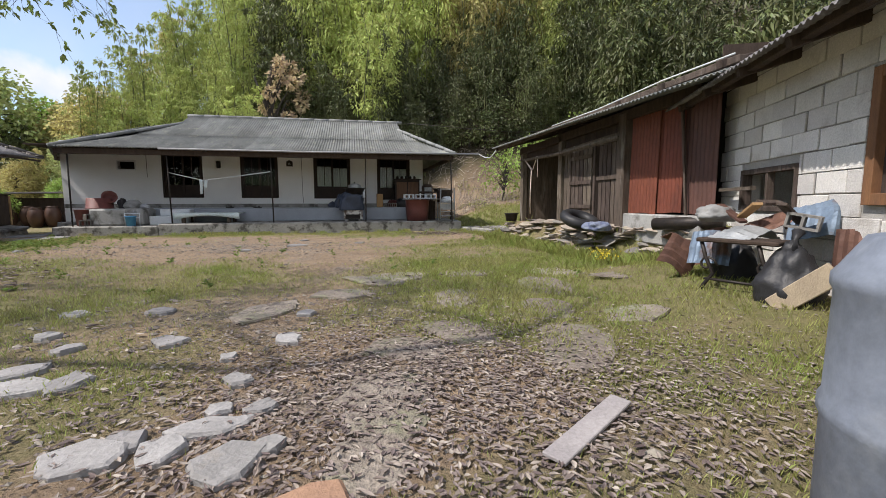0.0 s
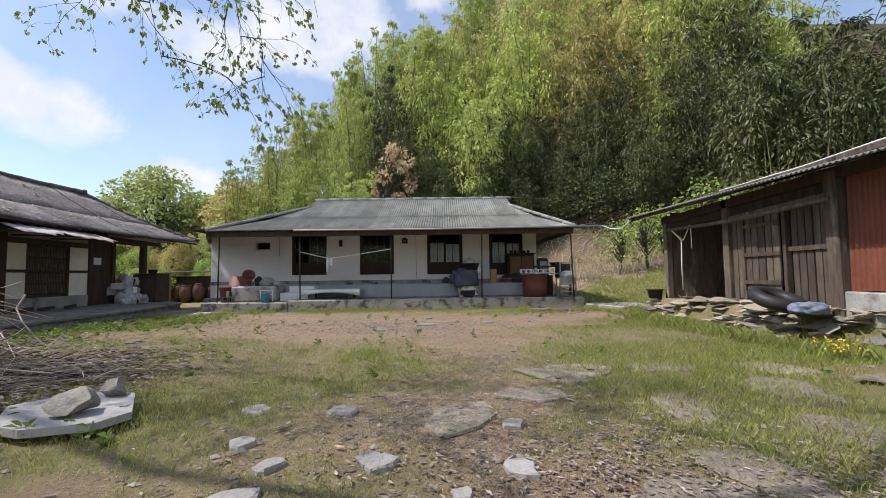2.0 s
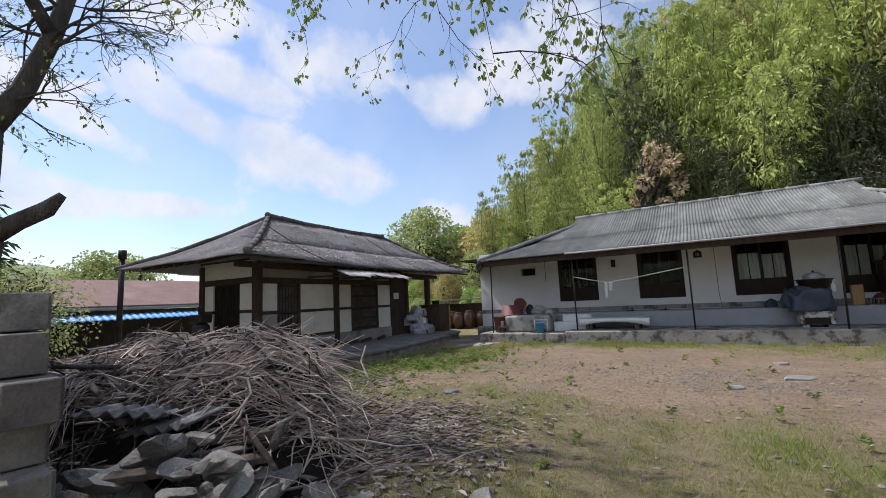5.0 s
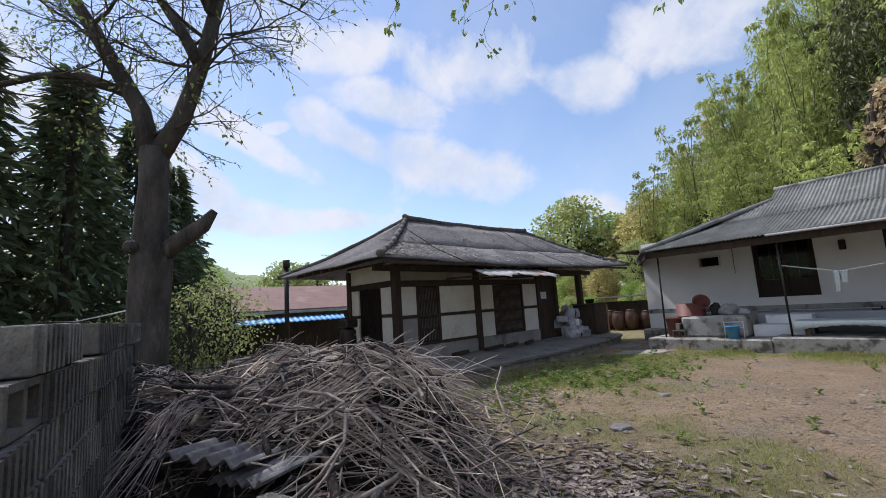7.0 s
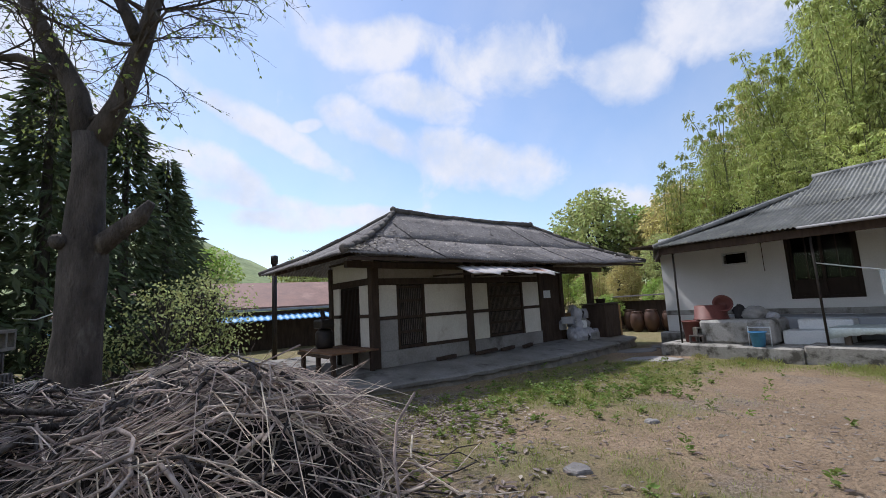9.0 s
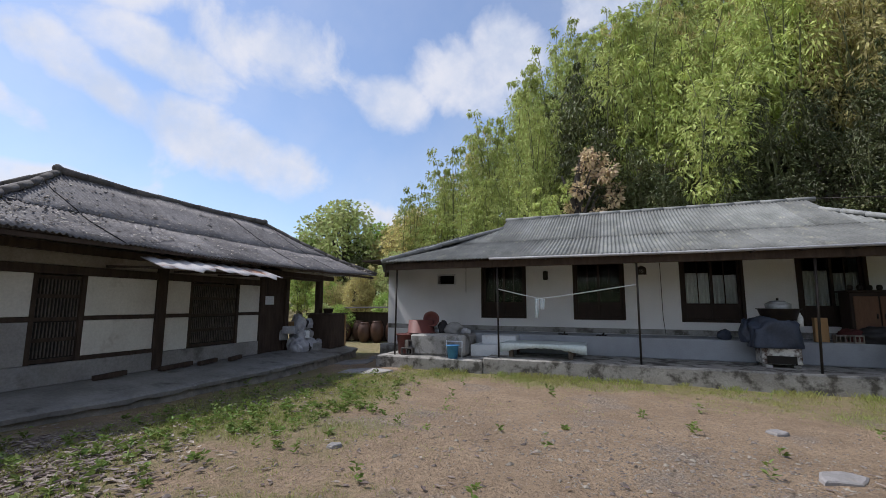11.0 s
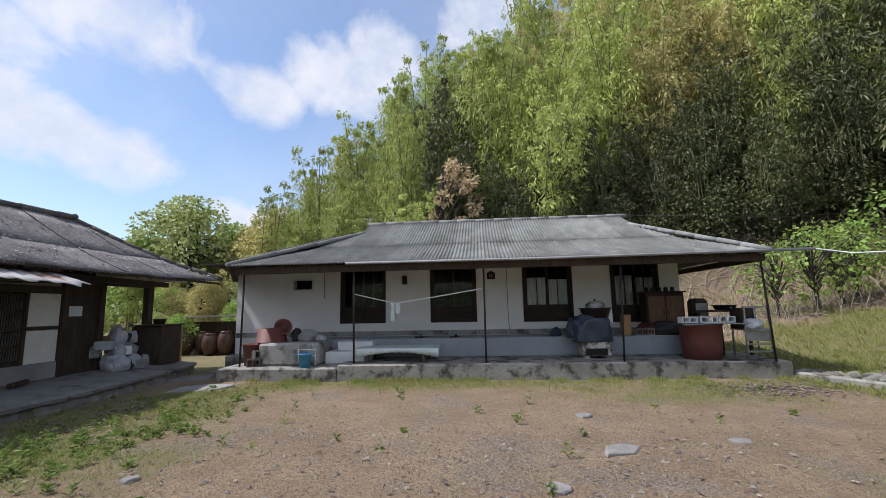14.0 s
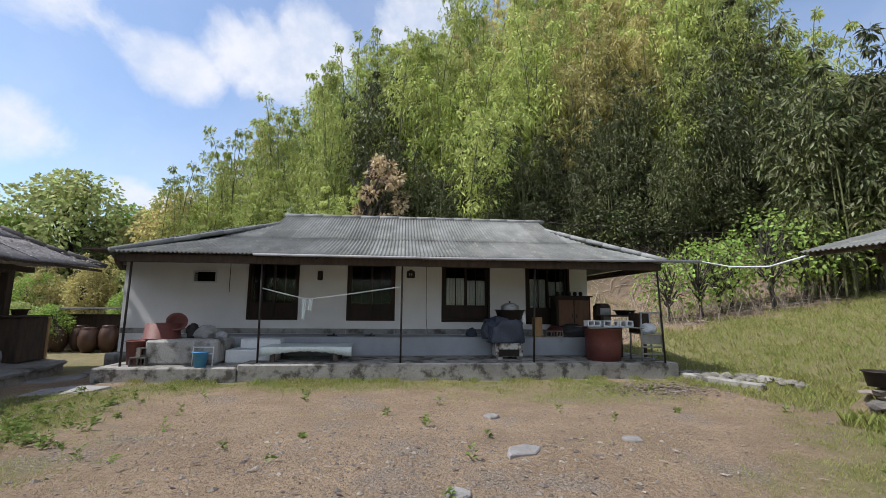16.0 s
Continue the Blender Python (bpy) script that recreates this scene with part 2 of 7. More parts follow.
def rock_mesh(name, seed, sx, sy, sz, material, rough=0.22):
    rng = random.Random(seed)
    bm = bmesh.new()
    bmesh.ops.create_icosphere(bm, subdivisions=2, radius=1)
    off = Vector((rng.uniform(0, 50), rng.uniform(0, 50), rng.uniform(0, 50)))
    cuts = [(Vector((rng.uniform(-1, 1), rng.uniform(-1, 1), rng.uniform(-1, 1))).normalized(), rng.uniform(.42, .75)) for _ in range(9)]
    for v in bm.verts:
        for nrm, d in cuts:
            k = v.co.dot(nrm) - d
            if k > 0:
                v.co -= nrm * k
        v.co *= 1 + rough * noise.noise(v.co * 1.7 + off)
        v.co = Vector((v.co.x * sx, v.co.y * sy, v.co.z * sz))
    me = bpy.data.meshes.new(name)
    bm.to_mesh(me)
    bm.free()
    me.materials.append(material)
    return me


def smooth01(v, a, b):
    t = max(0.0, min(1.0, (v - a) / (b - a)))
    return t * t * (3 - 2 * t)


def slope_at(x):
    xs, ys = (-60, -16, -8, -2, 5, 12, 40), (.04, .10, .20, .50, .80, .98, 1.0)
    return float(np.interp(x, xs, ys))


def ground_z(x, y):
    """The height of the ground: yard, terrace beside the barn, slope behind the house and the wooded hill."""
    z = 0.15 + 0.13 * math.exp(-((x - 4.5) ** 2 / 9 + (y + 10) ** 2 / 7)) - 0.05 * smooth01(y, -8, -5) - 0.06 * smooth01(-y, 14, 16)
    z += 0.03 * noise.noise(Vector((x * .45, y * .45, 0))) + 0.012 * noise.noise(Vector((x * 1.9, y * 1.9, 3)))
    edge = 14.45 + 0.20 * max(0, (-y - 10.5))               # the terrace by the barn
    z += 0.2 * smooth01(x, 13.1, 14.1) * smooth01(-y, 12.0, 13.2)
    z += 0.5 * smooth01(x, edge, edge + 0.35) * smooth01(-y, 5.8, 6.6) * (1 - smooth01(-y, 13.2, 14.5))
    back = max(0.0, y - 5.5)
    z += slope_at(x) * back * (1 - 0.45 * smooth01(back, 20, 60)) * (1 - smooth01(back, 60, 200))
    side = max(0.0, x - 14.6)                               # grass bank to the right of the house
    z += min(side * 0.16, 4.0) * smooth01(y, -6.0, -2.0) + max(0, y + 2) * .10 * smooth01(x, 14.3, 17) * smooth01(y, -2, 0) * (1 - smooth01(y, 14, 40))
    return z


# ---- ground ----
def axis(lo, hi, a, b, fine, grow):
    out, v = [], a
    while v < b:
        out.append(v); v += fine
    st = fine
    while v < hi:
        out.append(v); st *= grow; v += st
    out.append(hi)
    v, st = a, fine
    pre = []
    while v > lo:
        st *= grow; v -= st
        pre.append(max(v, lo))
    return list(reversed(pre)) + out


gx = axis(-900, 900, -2, 18, .16, 1.10)
gy = axis(-900, 900, -19, -1, .16, 1.10)
gv = [(x, y, ground_z(x, y)) for y in gy for x in gx]
nx = len(gx)
gf = [(j * nx + i, j * nx + i + 1, (j + 1) * nx + i + 1, (j + 1) * nx + i) for j in range(len(gy) - 1) for i in range(nx - 1)]


def grassiness(x, y):
    """How much grass grows at a place, 0 to 1."""
    bare = math.exp(-(((x - 8) / 4.2) ** 2 + ((y + 7.0) / 3.0) ** 2))
    n = .5 + .9 * noise.noise(Vector((x * .55, y * .55, 9))) + .4 * noise.noise(Vector((x * 1.7, y * 1.7, 4)))
    g = .62 * n + .2 - .75 * bare
    g += .34 * math.exp(-((x - 13.0) ** 2 / 4 + (y + 11.5) ** 2 / 14)) + .35 * math.exp(-((x - 2.0) ** 2 / 2.5 + (y + 7.5) ** 2 / 8))
    g += .5 * smooth01(x, 13.5, 15) * smooth01(y, -6, -3) + .35 * smooth01(y, -4.3, -3.2) * smooth01(x, 2, 4)
    g += .14 * smooth01(-y, 9, 11)
    g -= .35 * math.exp(-((x - 10.2) ** 2 / 4 + (y + 15.8) ** 2 / 1.8))
    if 13.3 < x < 26 and 1.5 < y < 7.5:
        g = .30 + .75 * noise.noise(Vector((x * .8, y * .8, 1)))
    elif y > 5 or x < -1 or x > 17 or y < -19:
        g = max(g, .6)
    return max(0.0, min(1.0, g))


me = bpy.data.meshes.new("ground")
me.from_pydata(gv, [], gf)
for f in me.polygons:
    f.use_smooth = True
att = me.attributes.new("soil", "FLOAT", "POINT")
att.data.foreach_set("value", [grassiness(v[0], v[1]) for v in gv])
att = me.attributes.new("mould", "FLOAT", "POINT")          # leaf mould under the wood
att.data.foreach_set("value", [smooth01(v[1], 6.2, 8.0) * smooth01(v[0], -7, -3) * (1 - smooth01(v[1], 45, 70)) for v in gv])
GROUND = bpy.data.materials.new("yard_soil")
GROUND.use_nodes = True
n_, l_ = GROUND.node_tree.nodes, GROUND.node_tree.links
p_ = n_["Principled BSDF"]
p_.inputs["Roughness"].default_value, p_.inputs["Specular IOR Level"].default_value = .95, .15
geo_ = n_.new("ShaderNodeNewGeometry")


def gnoise(sc, det=6):
    t = n_.new("ShaderNodeTexNoise")
    t.inputs["Scale"].default_value, t.inputs["Detail"].default_value, t.inputs["Roughness"].default_value = sc, det, .65
    l_.new(geo_.outputs["Position"], t.inputs["Vector"])
    return t.outputs["Fac"]


def gramp(src, lo, hi, cols=None):
    r = n_.new("ShaderNodeMapRange")
    r.inputs[1].default_value, r.inputs[2].default_value = lo, hi
    l_.new(src, r.inputs[0])
    return r.outputs[0]


def gmix(f, a, b):
    k = n_.new("ShaderNodeMix")
    k.data_type = "RGBA"
    for sock, v in ((k.inputs[0], f), (k.inputs[6], a), (k.inputs[7], b)):
        if isinstance(v, (tuple, float)):
            sock.default_value = (*v, 1) if isinstance(v, tuple) else v
        else:
            l_.new(v, sock)
    return k.outputs[2]


dirt = gmix(gramp(gnoise(1.3), .35, .65), (.275, .20, .132), (.385, .285, .19))
dirt = gmix(gramp(gnoise(16, 8), .45, .7), dirt, (.23, .17, .118))
dirt = gmix(gramp(gnoise(60, 3), .62, .72), dirt, (.42, .385, .345))
dirt = gmix(gramp(gnoise(38, 6), .56, .70), dirt, (.10, .076, .058))
dirt = gmix(gramp(gnoise(.8, 5), .54, .64), dirt, gmix(gramp(gnoise(34, 4), .42, .62), (.185, .148, .112), (.37, .30, .235)))
green = gmix(gramp(gnoise(5), .35, .65), (.185, .18, .075), (.25, .22, .11))
an = n_.new("ShaderNodeAttribute")
an.attribute_name = "soil"
sm = n_.new("ShaderNodeMath"); sm.operation = "ADD"
l_.new(an.outputs["Fac"], sm.inputs[0])
nn = n_.new("ShaderNodeMath"); nn.operation = "MULTIPLY_ADD"; nn.inputs[1].default_value, nn.inputs[2].default_value = .7, -.35
l_.new(gnoise(9, 8), nn.inputs[0]); l_.new(nn.outputs[0], sm.inputs[1])
am = n_.new("ShaderNodeAttribute")
am.attribute_name = "mould"
mould = gmix(gramp(gnoise(6), .4, .65), (.05, .043, .028), (.12, .095, .06))
l_.new(gmix(am.outputs["Fac"], gmix(gramp(sm.outputs[0], .32, .75), dirt, green), mould), p_.inputs["Base Color"])
gb = n_.new("ShaderNodeBump")
gb.inputs["Strength"].default_value, gb.inputs["Distance"].default_value = 1.0, .075
l_.new(gnoise(22, 9), gb.inputs["Height"]); l_.new(gb.outputs[0], p_.inputs["Normal"])
me.materials.append(GROUND)
tagged(new("ground", me), "dry dirt yard with patchy spring grass", "ground", kind="structure")

# ---- shared building pieces ----
GLASS = bpy.data.materials.new("window_glass")
GLASS.use_nodes = True
_g = GLASS.node_tree.nodes["Principled BSDF"]
_g.inputs["Base Color"].default_value, _g.inputs["Roughness"].default_value = (.75, .8, .78, 1), .04
_g.inputs["Transmission Weight"].default_value, _g.inputs["IOR"].default_value = 1.0, 1.25
CURTAIN = mat("grey_white_curtain", (.78, .78, .76), (.62, .62, .61), 3, .95, .1, 30, stretch=(6, 6, .5))
GREY_STEEL = mat("dull_galvanised_steel", (.40, .41, .41), (.30, .31, .31), 5, .5, .1, 50, (.25, .2, .16), 2, .62, metal=.5)
WHITE_PAINT = mat("worn_white_paint", (.72, .74, .75), (.62, .65, .67), 2, .7, .15, 40, (.42, .40, .38), 1.6, .6)
CARD = mat("yellow_brown_board", (.40, .25, .12), (.33, .20, .095), 3, .8, .15, 50, stretch=(3, 3, .5))


def corr_sheet(parent, u0, u1, vlo, vhi, P, material, wave=.09, amp=.02, rows=3, thick=.012, name="roof_sheet"):
    """One corrugated sheet: P(u, v) gives the smooth surface, vlo(u) and vhi(u) its cut ends."""
    n = max(4, int((u1 - u0) / wave * 6))
    vs, fs = [], []
    for layer in (0, 1):
        for i in range(n + 1):
            u = u0 + (u1 - u0) * i / n
            a, b = vlo(u), vhi(u)
            b = max(b, a + .002)
            for r in range(rows + 1):
                q = P(u, a + (b - a) * r / rows)
                vs.append((q[0], q[1], q[2] + amp * math.sin(2 * math.pi * u / wave) - layer * thick))
    h = (n + 1) * (rows + 1)
    w = rows + 1
    for i in range(n):
        for r in range(rows):
            q = (i * w + r, (i + 1) * w + r, (i + 1) * w + r + 1, i * w + r + 1)
            fs.append(q)
            fs.append(tuple(k + h for k in reversed(q)))
        fs.append((i * w, i * w + h, (i + 1) * w + h, (i + 1) * w))
        fs.append((i * w + rows, (i + 1) * w + rows, (i + 1) * w + rows + h, i * w + rows + h))
    return mesh_of(name, vs, fs, material, parent, "", True)


def wall_mesh(x0, x1, z0, z1, y0, y1, holes):
    """An upright wall along x with holes (xa, xb, za, zb) cut through it."""
    bm = bmesh.new()
    xs = sorted({x0, x1, *[h[0] for h in holes], *[h[1] for h in holes]})
    for a, b in zip(xs, xs[1:]):
        hs = sorted((h for h in holes if h[0] <= a and h[1] >= b), key=lambda h: h[2])
        z = z0
        for h in hs:
            if h[2] > z:
                box(a, y0, z, b, y1, h[2], 0, bm)
            z = h[3]
        if z < z1:
            box(a, y0, z, b, y1, z1, 0, bm)
    bmesh.ops.remove_doubles(bm, verts=bm.verts, dist=.0005)
    return bm


def frame_bm(x0, x1, z0, z1, y0, y1, w):
    bm = box(x0, y0, z0, x0 + w, y1, z1, .004)
    box(x1 - w, y0, z0, x1, y1, z1, .004, bm)
    box(x0 + w, y0, z0, x1 - w, y1, z0 + w, .004, bm)
    box(x0 + w, y0, z1 - w, x1 - w, y1, z1, .004, bm)
    return bm


def sliding_window(parent, x0, x1, z0, z1, curtain, y=0.0):
    w = new("window")
    w.parent = parent
    w["label"] = "dark brown two-leaf sliding window"
    part("frame", frame_bm(x0, x1, z0, z1, y - .03, y + .12, .07), BROWN_FRAME, w)
    mid = (x0 + x1) / 2
    for k, (a, b) in enumerate(((x0 + .07, mid + .04), (mid - .04, x1 - .07))):
        yy = y + .01 + .05 * k
        bm = frame_bm(a, b, z0 + .07, z1 - .07, yy, yy + .04, .06)
        box(a + .06, yy + .008, z0 + .13, b - .06, yy + .03, z0 + .42, 0, bm)
        box(a + .06, yy, z0 + .42, b - .06, yy + .04, z0 + .48, 0, bm)
        box((a + b) / 2 - .012, yy, z0 + .48, (a + b) / 2 + .012, yy + .03, z1 - .13, 0, bm)
        part("sash", bm, BROWN_FRAME, w)
        g = part("pane", box(a + .06, yy + .016, z0 + .48, b - .06, yy + .022, z1 - .13), GLASS, w)
        g.visible_shadow = False
        if curtain:
            n = 24
            vs, fs = [], []
            for i in range(n + 1):
                x = a + .05 + (b - a - .1) * i / n
                for z in (z0 + .44, z1 - .42 - .06 * k):
                    vs.append((x, yy + .09 + .02 * math.sin(i * 1.9), z))
            fs = [(2 * i, 2 * i + 2, 2 * i + 3, 2 * i + 1) for i in range(n)]
            mesh_of("curtain", vs, fs, CURTAIN, w, "pale drawn curtain")
    return w


# ---- main house ----
house = thing("house", "long white-plastered farmhouse under a grey corrugated roof", "house")
WZ = .46
WINS = [(3.45, 4.83, 1.32, 2.98), (6.17, 7.53, 1.31, 2.98), (8.87, 10.29, 1.29, 2.98), (11.36, 12.70, 1.24, 2.98)]
VENT = (2.0, 2.56, 2.36, 2.64)
part("front_wall", wall_mesh(.2, 13.25, WZ, 3.35, 0, .2, WINS + [VENT]), PLASTER, house)
part("side_wall", box(.2, .202, WZ, .4, 3.9, 3.35), PLASTER, house)
part("side_wall", box(13.05, .202, WZ, 13.25, 3.9, 3.35), PLASTER, house)
part("back_wall", box(.2, 3.902, WZ, 13.25, 4.1, 3.35), PLASTER, house)
# added panel behind the windows, its black standing for the unlit rooms
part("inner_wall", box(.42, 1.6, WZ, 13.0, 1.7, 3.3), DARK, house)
part("ceiling", box(.2, -1.72, 2.99, 13.25, -.004, 3.03), DARK_WOOD, house, "dark wooden eave boarding")
for a, b in ((.2, 3.446), (4.834, 6.166), (7.534, 8.866), (10.294, 11.356), (12.704, 13.25)):
    part("dado", box(a, -.012, .95, b, -.001, 1.09), CEMENT, house)
for (a, b, c, d) in WINS:
    part("dado", box(a, -.012, .95, b, -.001, 1.088), CEMENT, house)
for k, (a, b, c, d) in enumerate(WINS):
    sliding_window(house, a, b, c, d, 1 if k >= 2 else 0)
vt = part("vent", frame_bm(VENT[0] - .04, VENT[1] + .04, VENT[2] - .04, VENT[3] + .04, -.02, .05, .045), WHITE_PAINT, house)
for k in range(4):
    part("louvre", box(VENT[0], .03, VENT[2] + .02 + k * .065, VENT[1], .10, VENT[2] + .03 + k * .065), DARK, vt)
# cement ledge and platform
part("ledge", box(1.9, -1.2, WZ, 13.25, -.001, .94, .02), CEMENT_BLUE, house, "grey-blue cement ledge under the windows")
STAINED = mat("stained_cement_edge", (.36, .35, .325), (.25, .24, .22), 1.8, .93, .5, 30, (.085, .08, .07), 3.0, .49)
part("platform", box(4.25, -2.66, -.1, 14.25, .0, WZ - .002, .03), STAINED, house, "worn cement porch platform")
part("platform", box(1.35, -2.72, -.1, 4.245, .0, .40, .03), STAINED, house, "worn cement porch platform")
part("footing", box(.1, -.35, -.1, 1.345, .0, .455, .03), CEMENT, house, "low cement footing under the end wall")

# roof: half-hipped, each slope of corrugated sheets
RY, RZ, EY, EZ = 1.94, 4.66, -2.78, 2.84


def hz(y):
    d = abs(y - RY)
    return float(np.interp(d, (0, .94, 2.6, 4.72), (RZ, 4.22, 3.50, EZ)))


roof = new("roof")
roof.parent = house
roof["label"] = "grey corrugated fibre-cement roof with hipped ends"


def hip_l(d):        # x of the hip at a distance d from the ridge line
    return float(np.interp(d, (0, .9399, .94, 4.72), (3.83, 3.9, 3.95, 1.50)))


def hip_r(d):
    return float(np.interp(d, (0, .9399, .94, 4.72), (12.53, 12.36, 12.3, 14.02)))


def d_limit(x):      # how near to the ridge a sheet at x may reach
    if x < 3.95:
        return .94 + (3.95 - x) / (3.95 - 1.50) * 3.78 if x < 3.88 else 0
    if x > 12.3:
        return .94 + (x - 12.3) / (14.02 - 12.3) * 3.78 if x > 12.42 else 0
    return 0


for side in (-1, 1):
    k = 0
    x = 1.52
    while x < 14.0:
        xb = min(x + .78, 14.01)
        for lo, hi, up in ((4.75, 2.42, 0.0), (2.5, 0.0, .022)):
            if max(hi, min(d_limit(x), d_limit(xb))) > lo - .1:
                continue
            corr_sheet(roof, x, xb + .03, lambda u, lo=lo: -lo, lambda u, hi=hi, lo=lo: -min(lo, max(hi, d_limit(u))),
                       lambda u, v, s=side, up=up, k=k: (u, RY + s * -v if s > 0 else RY + v, hz(RY + v) + up + (k % 2) * .004), SLATE)
        x = xb
        k += 1
for left in (True, False):
    y = RY - 4.7
    while y < RY + 4.7:
        yb = min(y + .8, RY + 4.72)
        H = hip_l if left else hip_r
        xe = (lambda u: float(np.interp(u, (-2.78, .2, 6.7), (1.5, -.12, -.12)))) if left else (lambda u: 14.02)
        top = 3.95 if left else 12.3

        def lim(u, H=H):
            return H(max(.941, abs(u - RY)))

        def P(u, v, top=top, xe=xe):
            t = abs(v - top) / abs(xe(u) - top)
            return (v, u, float(np.interp(t, (0, .44, 1), (4.21, 3.49, EZ))))
        corr_sheet(roof, y, yb + .03, xe if left else lim, lim if left else xe, P, SLATE, rows=4)
        y = yb
for xg, s in ((3.93, 1), (12.38, -1)):      # small gables at the ridge ends
    bm = bmesh.new()
    q = [bm.verts.new(p) for p in ((xg, RY - .9, 4.2), (xg, RY + .9, 4.2), (xg, RY, 4.62))]
    bm.faces.new(q)
    r = bmesh.ops.extrude_face_region(bm, geom=bm.faces[:])
    for v in [g for g in r["geom"] if isinstance(g, bmesh.types.BMVert)]:
        v.co.x += .05 * s
    part("gable_board", bm, GREY_WOOD, roof)
CAP = mat("pale_ridge_tiles", (.28, .285, .275), (.19, .195, .19), 2.5, .9, .4, 30, (.18, .18, .16), 2, .6, rand=.1)


def caps(parent, p, q, r, material, step=.62):
    p, q = Vector(p), Vector(q)
    n = max(1, round((q - p).length / step))
    for i in range(n):
        a, b = p.lerp(q, i / n), p.lerp(q, (i + 1.06) / n)
        lift = Vector((0, 0, .006 * (i % 2)))
        tube("ridge_cap", [a + lift, b + lift], [r, r * .92], material, parent, 10)


caps(roof, (3.80, RY, RZ + .02), (12.56, RY, RZ + .02), .075, CAP)
for s in (-1, 1):
    caps(roof, (3.93, RY + s * .98, 4.22), (1.54, RY + s * 4.7, EZ + .03), .065, CAP)
    caps(roof, (12.32, RY + s * .98, 4.22), (13.98, RY + s * 4.7, EZ + .03), .065, CAP)
PIPE_GREY = mat("dull_grey_gutter", (.34, .34, .35), (.24, .24, .25), 2, .7, .1, 30)
# fascia, rafters and gutter under the eave
part("fascia", box(1.62, -2.66, 2.63, 13.95, -2.58, 2.80, .008), DARK_WOOD, house, "dark eave beam")
part("fascia", box(13.86, -2.575, 2.63, 13.94, 6.4, 2.78, .008), DARK_WOOD, house)
part("fascia", beam((1.58, -2.62, 2.715), (.02, .1, 2.72), .08, .15), DARK_WOOD, house)
part("fascia", box(-.04, .2, 2.66, .04, 6.4, 2.80, .008), DARK_WOOD, house)
part("rafter", beam((.12, -.06, 2.93), (1.7, -.06, 3.1), .07, .12), DARK_WOOD, house)
for k in range(21):
    x = 1.8 + k * .6
    part("rafter", beam((x, -2.57, 2.78), (x, .2, 3.42), .07, .09), DARK_WOOD, house)
tube("gutter", [(4.5, -2.86, 2.81), (9, -2.87, 2.80), (14.85, -2.88, 2.84)], .03, PIPE_GREY, house, 8, "pale plastic rain gutter")
for k in range(12):
    part("gutter_bracket", box(5 + k * .8, -2.9, 2.76, 5.03 + k * .8, -2.62, 2.78), BLACK_METAL, house)
for (x, y), (xt, yt) in zip(((1.78, -2.46), (4.605, -2.46), (7.728, -2.46), (10.82, -2.46), (13.90, -2.68)), ((1.86, -2.56), (4.62, -2.6), (7.73, -2.6), (10.84, -2.6), (13.86, -2.62))):
    z0 = .40 if x < 4 else WZ
    tube("porch_post", [(x, y, z0), (xt, yt, 2.64)], .023, BLACK_METAL, house, 8)

# ---- old timber house ----
HM = Matrix.Translation((-.90, -9.62, 0)) @ Matrix.Rotation(radians(3.5), 4, "Z")
hut = thing("timber_house", "old timber-framed earthen farmhouse with a sagging grey roof", "house", m=HM)
HB = .46
MUD = mat("brown_mud_plaster", (.34, .30, .26), (.25, .22, .19), 1.6, .95, .3, 26, (.16, .13, .11), 1.3, .58)
MUD_GREY = mat("grey_mud_plaster", (.33, .315, .30), (.24, .23, .22), 1.8, .95, .3, 26, (.15, .14, .13), 1.4, .57)


def hbox(name, y0, y1, z0, z1, material, x0=-.09, x1=0.0, bev=.006, label=""):
    return part(name, box(x0, y0, z0, x1, y1, z1, bev), material, hut, label)


for y, w in ((0, .17), (2.65, .2), (5.45, .16), (6.42, .14), (8.03, .18)):
    hbox("post", y - w / 2 + .05, y + w / 2 + .05, HB, 2.62, DARK_WOOD, -.13, .045)
for a, b in ((.14, 2.59), (2.81, 5.41)):
    hbox("beam", a, b, 2.18, 2.32, DARK_WOOD, -.10, .03)
    hbox("upper_wall", a, b, 2.325, 2.75, MUD, -.09, -.01)
    hbox("plinth", a, b, HB, .787, MUD_GREY, -.09, .035)
hbox("sill_beam", 1.36, 2.59, .79, .86, DARK_WOOD, -.10, .03)
for a, b, low in ((.14, .60, MUD_GREY), (1.36, 2.59, PLASTER_OLD), (2.81, 3.36, PLASTER_OLD), (4.74, 5.41, PLASTER_OLD)):
    hbox("wall_panel", a, b, 1.515, 2.177, PLASTER_OLD)
    hbox("rail", a, b, 1.44, 1.512, DARK_WOOD, -.09, .02)
    hbox("wall_panel", a, b, .863 if a == 1.36 else .79, 1.437, low)


